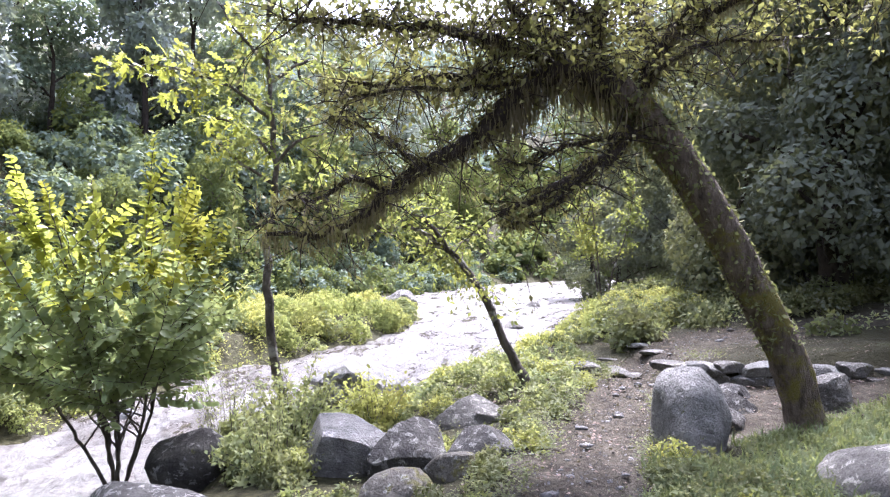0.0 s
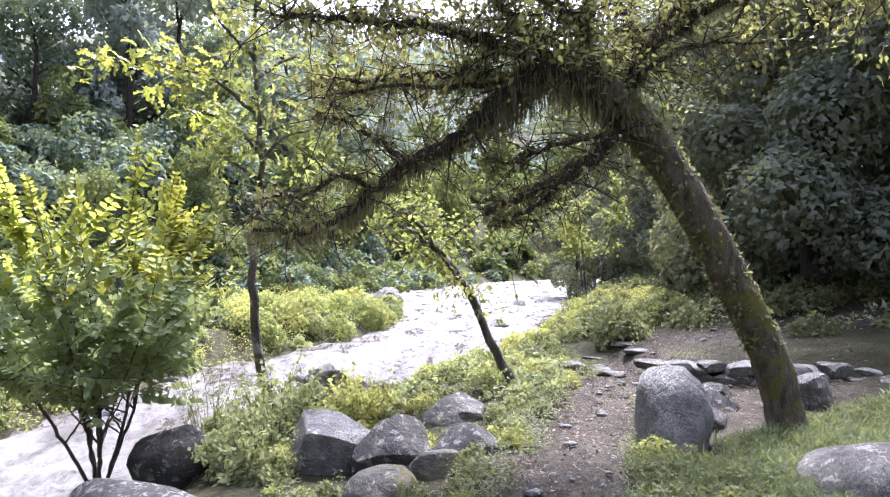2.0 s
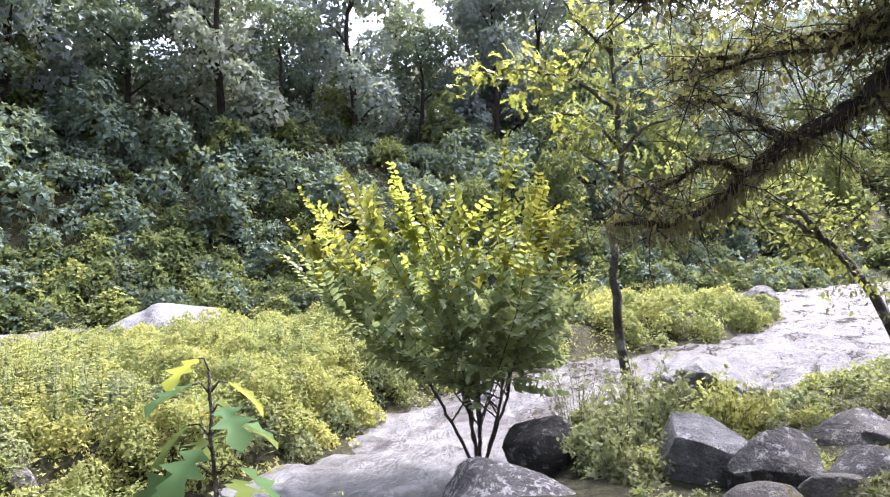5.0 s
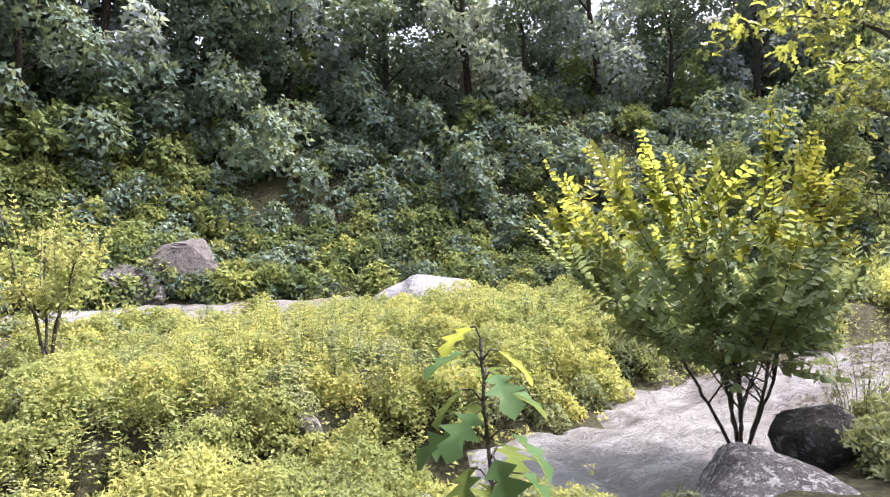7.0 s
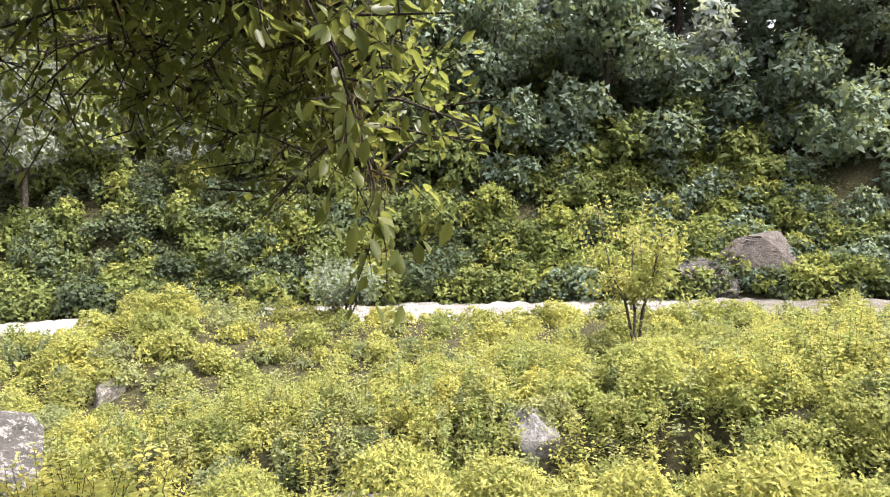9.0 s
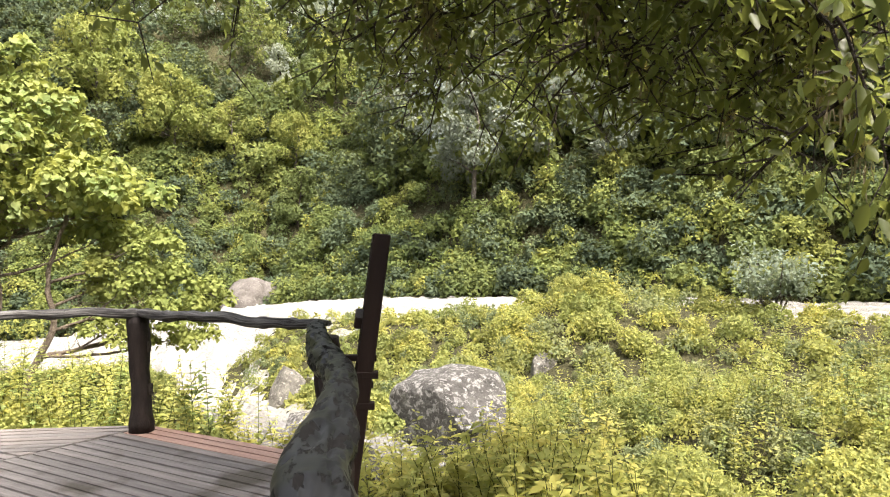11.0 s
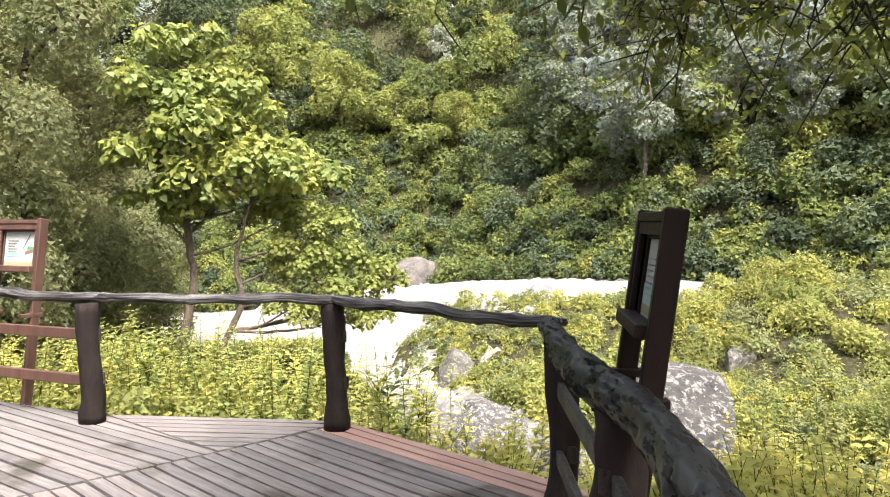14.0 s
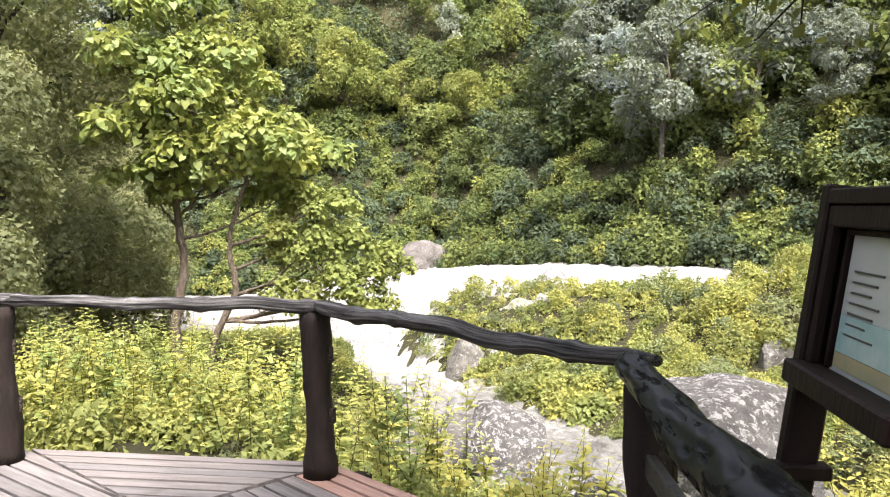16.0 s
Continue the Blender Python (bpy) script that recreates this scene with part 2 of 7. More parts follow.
def ground_material():
    """Leafy soil, with bare trodden earth where the path runs."""
    m, n, l, b = material("ground_soil", 0.95, 0.15)
    nz = noise_node(n, l, 1.7, 8.0, 0.7)
    r = ramp_node(n, [(0.3, (0.022, 0.020, 0.010)), (0.55, (0.04, 0.038, 0.018)), (0.75, (0.05, 0.055, 0.02))])
    l.new(nz.outputs["Fac"], r.inputs[0])
    pz = noise_node(n, l, 4.0, 12.0, 0.78)
    pr = ramp_node(n, [(0.32, (0.02, 0.016, 0.011)), (0.48, (0.056, 0.047, 0.033)), (0.62, (0.096, 0.083, 0.06)), (0.74, (0.19, 0.172, 0.134))])
    l.new(pz.outputs["Fac"], pr.inputs[0])
    gz = noise_node(n, l, 9.0, 8.0, 0.75)
    gr = ramp_node(n, [(0.35, (0.018, 0.018, 0.009)), (0.52, (0.05, 0.048, 0.022)), (0.68, (0.1, 0.09, 0.045))])
    l.new(gz.outputs["Fac"], gr.inputs[0])
    ac = n.new("ShaderNodeAttribute")
    ac.attribute_name = "leafy"
    soil = mixed(n, l, ac.outputs["Fac"], r.outputs[0], gr.outputs[0])
    at = n.new("ShaderNodeAttribute")
    at.attribute_name = "trodden"
    l.new(mixed(n, l, at.outputs["Fac"], soil, pr.outputs[0]), b.inputs["Base Color"])
    fz = noise_node(n, l, 9.0, 12.0, 0.75)
    bump_to(n, l, b, fz.outputs["Fac"], 1.0, 0.12)
    return m


GROUND = ground_material()


def water_material():
    """Fast brown river water, broken into white foam along the current."""
    m, n, l, b = material("river_water", 0.25, 0.5)
    nz = noise_node(n, l, 1.3, 9.0, 0.72, stretch=(1.0, 0.5, 1.0), dist=0.9)
    at = n.new("ShaderNodeAttribute")
    at.attribute_name = "foam"
    ad = n.new("ShaderNodeMath")
    ad.operation = "ADD"
    sz = noise_node(n, l, 5.5, 8.0, 0.7, stretch=(1.0, 0.35, 1.0), dist=1.2)
    mt = n.new("ShaderNodeMath")
    mt.operation = "MULTIPLY_ADD"
    mt.inputs[1].default_value = 0.7
    l.new(sz.outputs["Fac"], mt.inputs[0])
    l.new(at.outputs["Fac"], mt.inputs[2])
    l.new(nz.outputs["Fac"], ad.inputs[0])
    l.new(mt.outputs[0], ad.inputs[1])
    r = ramp_node(n, [(0.64, (0.07, 0.058, 0.045)), (0.75, (0.115, 0.104, 0.089)), (0.85, (0.174, 0.165, 0.142)), (0.95, (0.234, 0.226, 0.2)), (1.06, (0.32, 0.314, 0.285))])
    hf = n.new("ShaderNodeMath")
    hf.operation = "MULTIPLY"
    hf.inputs[1].default_value = 0.8
    l.new(ad.outputs[0], hf.inputs[0])
    l.new(hf.outputs[0], r.inputs[0])
    l.new(r.outputs[0], b.inputs["Base Color"])
    rr = ramp_node(n, [(0.75, (0.15,) * 3), (1.0, (0.6,) * 3)])
    l.new(ad.outputs[0], rr.inputs[0])
    l.new(rr.outputs[0], b.inputs["Roughness"])
    fz = noise_node(n, l, 5.0, 8.0, 0.7, stretch=(1.0, 0.5, 1.0), dist=0.5)
    bump_to(n, l, b, fz.outputs["Fac"], 1.0, 0.32)
    return m


WATER = water_material()


def wood_material(name, dark, light, rough, spec, stretch, scale=6.0, piece=0.0, bump=0.4, wet=False):
    m, n, l, b = material(name, rough, spec)
    nz = noise_node(n, l, scale, 8.0, 0.7, stretch=stretch)
    r = ramp_node(n, [(0.3, dark), (0.7, light)])
    l.new(nz.outputs["Fac"], r.inputs[0])
    col = r.outputs[0]
    if piece:
        oi = n.new("ShaderNodeObjectInfo")
        pr = ramp_node(n, [(0.0, (0.62, 0.6, 0.6)), (0.5, (1.0, 0.97, 0.95)), (0.9, (1.15, 1.05, 0.98)), (1.0, (1.35, 1.0, 0.86))])
        l.new(oi.outputs["Random"], pr.inputs[0])
        col = mixed(n, l, piece, col, pr.outputs[0], "MULTIPLY")
    if wet and piece:
        gp, sn = n.new("ShaderNodeNewGeometry"), n.new("ShaderNodeTexNoise")
        sn.inputs["Scale"].default_value, sn.inputs["Detail"].default_value = 1.7, 6.0
        l.new(gp.outputs["Position"], sn.inputs["Vector"])
        st = ramp_node(n, [(0.56, (1, 1, 1)), (0.6, (0.78, 0.77, 0.74)), (0.66, (0.45, 0.44, 0.38))])
        l.new(sn.outputs["Fac"], st.inputs[0])
        col = mixed(n, l, 1.0, col, st.outputs[0], "MULTIPLY")
    l.new(col, b.inputs["Base Color"])
    if wet:
        wz = noise_node(n, l, 1.6, 4.0, 0.6, coord="Object")
        wr = ramp_node(n, [(0.4, (rough,) * 3), (0.6, (min(1.0, rough + 0.3),) * 3)])
        l.new(wz.outputs["Fac"], wr.inputs[0])
        l.new(wr.outputs[0], b.inputs["Roughness"])
    fz = noise_node(n, l, scale * 3, 6.0, 0.7, stretch=stretch)
    bump_to(n, l, b, fz.outputs["Fac"], bump, 0.01)
    return m


WOOD_LOG = wood_material("wood_log", (0.006, 0.0045, 0.004), (0.026, 0.018, 0.0145), 0.6, 0.18, (1, 1, 0.25), 14, wet=True, bump=0.8)
WOOD_RAIL = wood_material("wood_rail", (0.006, 0.0055, 0.005), (0.035, 0.033, 0.03), 0.38, 0.5, (0.6, 0.6, 1), 12, wet=True, bump=0.9)
WOOD_SIGN = wood_material("wood_sign", (0.006, 0.0035, 0.0028), (0.015, 0.008, 0.006), 0.6, 0.15, (1, 1, 0.15), 12)
WOOD_RED = wood_material("wood_red", (0.04, 0.02, 0.014), (0.10, 0.05, 0.035), 0.55, 0.4, (1, 1, 0.15), 12)
WOOD_DECK = wood_material("wood_deck", (0.084, 0.078, 0.074), (0.195, 0.184, 0.176), 0.65, 0.15, (9, 0.6, 4), 3.0, piece=0.6, wet=True)
WOOD_PINK = wood_material("wood_pink", (0.19, 0.11, 0.085), (0.33, 0.225, 0.18), 0.6, 0.3, (9, 0.6, 4), 3.0, piece=0.4)


def grain_vector(n, l, along, across):
    """Coordinates that follow a rail: along its length and round its skin."""
    parts = []
    for key, k in (("along", along), ("skin_x", across), ("skin_y", across)):
        at, mt = n.new("ShaderNodeAttribute"), n.new("ShaderNodeMath")
        at.attribute_name = key
        mt.operation = "MULTIPLY"
        mt.inputs[1].default_value = k
        l.new(at.outputs["Fac"], mt.inputs[0])
        parts.append(mt.outputs[0])
    c = n.new("ShaderNodeCombineXYZ")
    for i in range(3):
        l.new(parts[i], c.inputs[i])
    return c.outputs[0]


def grain_noise(n, l, along, across, detail=6.0, rough=0.65):
    nz = n.new("ShaderNodeTexNoise")
    nz.inputs["Scale"].default_value, nz.inputs["Detail"].default_value, nz.inputs["Roughness"].default_value = 1.0, detail, rough
    l.new(grain_vector(n, l, along, across), nz.inputs["Vector"])
    return nz.outputs["Fac"]


def driftwood_material():
    """Weathered log: grey bleached fibres between black lengthwise cracks."""
    m, n, l, b = material("wood_driftwood", 0.6, 0.25)
    g = grain_noise(n, l, 2.2, 2.6)
    r = ramp_node(n, [(0.38, (0.006, 0.005, 0.0045)), (0.47, (0.03, 0.028, 0.026)), (0.56, (0.1, 0.096, 0.09)), (0.7, (0.22, 0.214, 0.204))])
    l.new(g, r.inputs[0])
    l.new(r.outputs[0], b.inputs["Base Color"])
    bump_to(n, l, b, grain_noise(n, l, 5.0, 9.0), 1.0, 0.012)
    return m


def gnarl_material():
    """Black weathered branch: smooth grey-black skin broken by ragged lengthwise gouges."""
    m, n, l, b = material("wood_gnarled", 0.5, 0.16)
    g = grain_noise(n, l, 6.0, 2.0)
    r = ramp_node(n, [(0.3, (0.003, 0.0034, 0.0038)), (0.5, (0.0065, 0.0071, 0.0078)), (0.7, (0.012, 0.013, 0.0142))])
    l.new(g, r.inputs[0])
    p = grain_noise(n, l, 8.0, 1.7, 4.0, 0.62)
    pr = ramp_node(n, [(0.555, (0, 0, 0)), (0.57, (1, 1, 1))])
    l.new(p, pr.inputs[0])
    l.new(mixed(n, l, pr.outputs[0], r.outputs[0], (0.0012, 0.001, 0.001)), b.inputs["Base Color"])
    rr = ramp_node(n, [(0.54, (0.4,) * 3), (0.6, (0.95,) * 3)])
    l.new(p, rr.inputs[0])
    l.new(rr.outputs[0], b.inputs["Roughness"])
    inv = n.new("ShaderNodeInvert")
    l.new(pr.outputs[0], inv.inputs["Color"])
    bump_to(n, l, b, inv.outputs[0], 1.0, 0.025)
    return m


WOOD_DRIFT = driftwood_material()
WOOD_GNARL = gnarl_material()

# ---- building helpers ----
rng = np.random.default_rng(7)


def mesh_np(name, verts, faces, mats, smooth=False, mat_index=None, attrs=None):
    """A mesh from an array of vertices and an (n, 3) or (n, 4) array of faces."""
    verts, faces = np.asarray(verts, np.float32), np.asarray(faces, np.int32)
    me = bpy.data.meshes.new(name)
    k = faces.shape[1]
    me.vertices.add(len(verts))
    me.vertices.foreach_set("co", verts.ravel())
    me.loops.add(faces.size)
    me.loops.foreach_set("vertex_index", faces.ravel())
    me.polygons.add(len(faces))
    me.polygons.foreach_set("loop_start", np.arange(0, faces.size, k, dtype=np.int32))
    me.polygons.foreach_set("loop_total", np.full(len(faces), k, np.int32))
    if smooth:
        me.polygons.foreach_set("use_smooth", np.ones(len(faces), bool))
    for mt in mats if isinstance(mats, (list, tuple)) else [mats]:
        me.materials.append(mt)
    if mat_index is not None:
        me.polygons.foreach_set("material_index", np.asarray(mat_index, np.int32))
    for key, vals in (attrs or {}).items():
        me.attributes.new(key, "FLOAT", "POINT").data.foreach_set("value", np.asarray(vals, np.float32))
    me.update()
    me.validate()
    return me


def thing(name, label, category, group="", at=(0, 0, 0), rz=0.0, kind=""):
    ob = new(name)
    ob.matrix_world = pose(*at, 0, 0, rz)
    return tagged(ob, label, category, group, kind)


def piece(name, me, parent, label="", m=None):
    ob = new(name, me)
    ob.parent = parent
    if m is not None:
        ob.matrix_basis = m
    return tagged(ob, label) if label else ob


def part(name, bm, mat, parent, label="", m=None, smooth=False):
    me = bpy.data.meshes.new(name)
    bm.to_mesh(me)
    bm.free()
    me.materials.append(mat)
    if smooth:
        me.shade_smooth()
    return piece(name, me, parent, label, m)


def box_bm(sx, sy, sz, bevel=0.006, centre=(0, 0, 0)):
    bm = bmesh.new()
    bmesh.ops.create_cube(bm, size=1.0)
    bmesh.ops.scale(bm, vec=(sx, sy, sz), verts=bm.verts)
    if bevel:
        bmesh.ops.bevel(bm, geom=bm.edges[:], offset=bevel, segments=1, affect="EDGES")
    bmesh.ops.translate(bm, vec=centre, verts=bm.verts)
    return bm


def wob(x, y, f=1.0, seed=0.0):
    """Smooth noise from -1 to 1 over the plan."""
    s = seed * 7.13
    return (np.sin(x * f * 1.0 + s + 1.7 * np.sin(y * f * 0.7 + s)) + np.sin(y * f * 1.3 + 2.1 * s + 1.3 * np.sin(x * f * 0.9 - s))
            + 0.6 * np.sin((x + y) * f * 2.3 + s) * np.sin((x - y) * f * 1.9 - s)) / 2.6


def sstep(a, b, v):
    u = np.clip((v - a) / (b - a), 0, 1)
    return u * u * (3 - 2 * u)


def tube(path, radii, sides=8, rough=0.0, seed=0, closed=True):
    """Vertices and quads of a round limb along a path, with an uneven skin."""
    path, radii = np.asarray(path, float), np.asarray(radii, float)
    r = np.random.default_rng(seed)
    tan = np.gradient(path, axis=0)
    tan /= np.linalg.norm(tan, axis=1, keepdims=True) + 1e-9
    ref = np.array([0.0, 0.0, 1.0]) if abs(tan[:, 2]).mean() < 0.8 else np.array([1.0, 0.0, 0.0])
    u = np.cross(tan, ref)
    u /= np.linalg.norm(u, axis=1, keepdims=True) + 1e-9
    v = np.cross(tan, u)
    a = np.arange(sides) / sides * 2 * np.pi
    rad = radii[:, None] * (1 + rough * r.normal(size=(len(path), sides)))
    verts = (path[:, None] + rad[..., None] * (np.cos(a)[None, :, None] * u[:, None] + np.sin(a)[None, :, None] * v[:, None])).reshape(-1, 3)
    i, j = np.meshgrid(np.arange(len(path) - 1), np.arange(sides), indexing="ij")
    j2 = (j + 1) % sides
    f = np.stack([i * sides + j, i * sides + j2, (i + 1) * sides + j2, (i + 1) * sides + j], -1).reshape(-1, 4)
    if closed:
        n = len(verts)
        verts = np.concatenate([verts, path[:1], path[-1:]])
        k = np.arange(0, sides, 2)
        e = (len(path) - 1) * sides
        c0 = np.stack([np.full(len(k), n), (k + 2) % sides, (k + 1) % sides, k], -1)
        c1 = np.stack([np.full(len(k), n + 1), e + k, e + (k + 1) % sides, e + (k + 2) % sides], -1)
        f = np.concatenate([f, c0, c1])
    return verts, f


def merged(chunks):
    vs, fs, n = [], [], 0
    for v, f in chunks:
        vs.append(v)
        fs.append(f + n)
        n += len(v)
    return np.concatenate(vs), np.concatenate(fs)


def spline(points, n):
    """A smooth path through a few points."""
    p = np.asarray(points, float)
    p = np.concatenate([2 * p[:1] - p[1:2], p, 2 * p[-1:] - p[-2:-1]])
    out = []
    for s in np.linspace(0, len(p) - 3 - 1e-6, n):
        i, t = int(s), s - int(s)
        a, b, c, d = p[i:i + 4]
        out.append(0.5 * (2 * b + (c - a) * t + (2 * a - 5 * b + 4 * c - d) * t**2 + (3 * b - a - 3 * c + d) * t**3))
    return np.array(out)


# leaf outlines: plain folded leaf, full leaf with midrib, grass blade, broad lobed leaf
T_LEAF = (np.array([(0, 0, 0), (0.27, 0.45, 0.08), (0, 1, -0.05), (-0.27, 0.45, 0.08)]), np.array([(0, 1, 2, 3)]))
T_TRI = (np.array([(-0.2, 0.1, 0.0), (0.3, 0.3, 0.05), (0, 1, -0.03)]), np.array([(0, 1, 2)]))
T_HEART = (np.array([(0, 0, 0), (0.4, 0.34, 0.07), (0, 1, -0.06), (-0.4, 0.34, 0.07)]), np.array([(0, 1, 2), (0, 2, 3)]))
T_FULL = (np.array([(0, 0, 0), (0, 0.5, 0), (0, 1, -0.1), (0.2, 0.2, 0.05), (0.27, 0.5, 0.07), (0.14, 0.82, 0.0), (-0.2, 0.2, 0.05), (-0.27, 0.5, 0.07), (-0.14, 0.82, 0.0)]),
          np.array([(0, 3, 4, 1), (1, 4, 5, 2), (0, 1, 7, 6), (1, 2, 8, 7)]))
T_ROUND = (np.array([(0, 0, 0), (0, 0.5, 0), (0, 1, -0.08), (0.3, 0.15, 0.05), (0.42, 0.5, 0.08), (0.26, 0.85, 0.0), (-0.3, 0.15, 0.05), (-0.42, 0.5, 0.08), (-0.26, 0.85, 0.0)]), T_FULL[1])


def unit(v):
    return v / (np.linalg.norm(v, axis=-1, keepdims=True) + 1e-9)


def leaves(pos, axis, normal, size, shape=T_LEAF):
    """Many leaves at once: base points, the way each points, the way its face turns, and its length."""
    y = unit(axis)
    x = unit(np.cross(y, normal))
    z = np.cross(x, y)
    tv, tf = shape
    v = pos[:, None] + size[:, None, None] * (tv[None, :, :1] * x[:, None] + tv[None, :, 1:2] * y[:, None] + tv[None, :, 2:] * z[:, None])
    f = tf[None] + (np.arange(len(pos)) * len(tv))[:, None, None]
    return v.reshape(-1, 3), f.reshape(-1, tf.shape[1])


def rand_dirs(n, up=0.0):
    d = rng.normal(size=(n, 3))
    d[:, 2] += up
    return unit(d)


def clump_leaves(centres, radii, per, size, shape=T_TRI, flat=0.8, low=-0.25, droop=0.3):
    """Leaves over the outer skin of rounded clumps, none on their undersides."""
    n = len(centres) * per
    c, r = np.repeat(centres, per, axis=0), np.repeat(radii, per)
    d = rand_dirs(n, 0.35)
    d[:, 2] = np.where(d[:, 2] < low, -d[:, 2], d[:, 2])
    bump = 1 + 0.26 * np.sin(d[:, 0] * 5 + c[:, 0] * 3) * np.sin(d[:, 1] * 5 + c[:, 1] * 3) + 0.14 * np.sin(d[:, 2] * 9 + c[:, 0])
    p = c + d * (r * bump * (0.72 + 0.34 * rng.random(n)))[:, None] * [1, 1, flat]
    ax = unit(d + 0.9 * rand_dirs(n) - [0, 0, droop])
    nm = unit(d * 1.0 + [0, 0, 0.6] + 0.4 * rand_dirs(n))
    s = size * (0.6 + 0.8 * rng.random(n))
    return leaves(p, ax, nm, s, shape)


T_FOLD = (np.array([(0, 0, 0), (0.2, 0.25, 0.06), (0.25, 0.55, 0.06), (0, 1, -0.1), (-0.25, 0.55, 0.06), (-0.2, 0.25, 0.06)]), np.array([(0, 1, 2), (0, 2, 3), (0, 3, 4), (0, 4, 5)]))
T_SLIM = (np.array([(-0.24, 0.1, 0.02), (0.26, 0.26, 0.03), (0, 1, -0.05)]), np.array([(0, 1, 2)]))
# a lobed, tooth-edged broad leaf, folded a little along its midrib
T_LOBE = (np.array([(0, 0, 0), (0, 0.34, -0.02), (0, 0.68, -0.05), (0, 1, -0.16), (0.22, 0.2, 0.05), (0.07, 0.3, 0.03), (0.32, 0.54, 0.05), (0.09, 0.6, 0.02), (0.2, 0.86, -0.02),
                    (-0.22, 0.2, 0.05), (-0.07, 0.3, 0.03), (-0.32, 0.54, 0.05), (-0.09, 0.6, 0.02), (-0.2, 0.86, -0.02)]),
          np.array([(0, 4, 5), (0, 5, 1), (1, 5, 6), (1, 6, 7), (1, 7, 2), (2, 7, 8), (2, 8, 3), (0, 10, 9), (0, 1, 10), (1, 11, 10), (1, 12, 11), (1, 2, 12), (2, 13, 12), (2, 3, 13)]))
T_WIDE = (np.array([(-0.42, 0.12, 0.03), (0.42, 0.22, 0.03), (0, 1, -0.06)]), np.array([(0, 1, 2)]))


T_HEARTY = (np.array([(0, 0.08, 0), (0.34, -0.04, 0.07), (0.44, 0.36, 0.08), (0, 1, -0.12), (-0.44, 0.36, 0.08), (-0.34, -0.04, 0.07)]), np.array([(0, 1, 2), (0, 2, 3), (0, 3, 4), (0, 4, 5)]))
T_WEED = (np.array([(-0.32, 0.14, 0.02), (0.36, 0.3, 0.03), (0, 1, -0.05)]), np.array([(0, 1, 2)]))


def lump_leaves(lc, lr, leaf, cover, shape, low=-0.55, lift=0.25, ragged=0.22, droop=0.35, face=None):
    """Leaves like shingles over groups of overlapping lumps (groups, lumps, 3): only on skin that no neighbour covers. Gives the mesh, and group and lump of each leaf."""
    share = np.cumsum(lr ** 2, 1)
    cnt = np.maximum((share[:, -1] * 12.57 * cover / (0.34 * leaf ** 2)).astype(int), 8)
    b = np.repeat(np.arange(len(lc)), cnt)
    k = ((rng.random(len(b)) * share[b, -1])[:, None] > share[b]).sum(1).clip(0, lr.shape[1] - 1)
    d = rand_dirs(len(b), 0.2)
    p = lc[b, k] + d * (lr[b, k] * (1.04 - ragged * rng.random(len(b)) + 0.12 * np.sin(d[:, 0] * 7 + b) * np.sin(d[:, 1] * 6 + k)))[:, None]
    gap = np.linalg.norm(p[:, None] - lc[b], axis=2) / lr[b]
    gap[np.arange(len(b)), k] = 9
    ok = (gap.min(1) > 0.88) & (d[:, 2] > low)
    if face is not None:
        ok &= (d * face[b]).sum(1) > -0.15
    b, k, d, p = b[ok], k[ok], d[ok], p[ok]
    n = len(b)
    nm = unit(0.9 * d + [0, 0, lift] + 0.33 * rand_dirs(n))
    ax = unit(rand_dirs(n) + 0.5 * d - [0, 0, droop])
    return leaves(p, ax, nm, leaf * (0.6 + 0.7 * rng.random(n)), shape), b, k


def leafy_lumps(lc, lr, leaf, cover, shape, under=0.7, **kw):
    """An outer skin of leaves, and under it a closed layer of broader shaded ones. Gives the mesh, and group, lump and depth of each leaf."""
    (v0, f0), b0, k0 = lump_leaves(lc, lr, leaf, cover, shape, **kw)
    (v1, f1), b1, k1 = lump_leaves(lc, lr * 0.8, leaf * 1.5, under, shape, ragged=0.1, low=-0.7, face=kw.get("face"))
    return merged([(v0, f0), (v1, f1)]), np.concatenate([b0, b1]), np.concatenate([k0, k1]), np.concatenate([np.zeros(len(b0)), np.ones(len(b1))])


def mounds(centres, radii, tall, leaf, cover, lobes=9, shape=None, lift=0.25, wide=1.0, banked=False):
    """Rounded many-lobed bushes; banked ones lie against a slope and are leafy on the valley side. Gives leaf meshes
    and a tone for each leaf corner: random by bush, lowered on inner leaves to paint their shade.
    """
    nb = len(centres)
    k = np.arange(lobes)
    az = k[None] * 2.4 + 6.28 * rng.random((nb, 1)) + 0.45 * rng.normal(size=(nb, lobes))
    up = np.clip(0.97 - 1.22 * k[None] / max(lobes - 1, 1) + 0.12 * rng.normal(size=(nb, lobes)), -0.35, 1)
    flat = np.sqrt(1 - up ** 2)
    tall = np.broadcast_to(np.asarray(tall, float), nb)
    ld = np.stack([flat * np.cos(az) * wide, flat * np.sin(az) * wide, up * tall[:, None]], -1)
    lc = centres[:, None] + ld * (radii[:, None] * (0.44 + 0.26 * rng.random((nb, lobes))))[..., None]
    lr = radii[:, None] * (0.3 + 0.2 * rng.random((nb, lobes)))
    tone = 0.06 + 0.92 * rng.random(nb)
    face = unit(np.array([-8.0, 0, 0]) - centres * [1, 1, 0] + [0, 0, 12]) if banked else None
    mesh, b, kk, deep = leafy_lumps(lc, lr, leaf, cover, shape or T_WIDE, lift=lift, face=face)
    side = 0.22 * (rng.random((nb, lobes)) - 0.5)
    # half tone for under-leaves: shade inside the bush is put into their colour
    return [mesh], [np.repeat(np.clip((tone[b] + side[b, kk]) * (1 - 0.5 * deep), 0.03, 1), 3)]


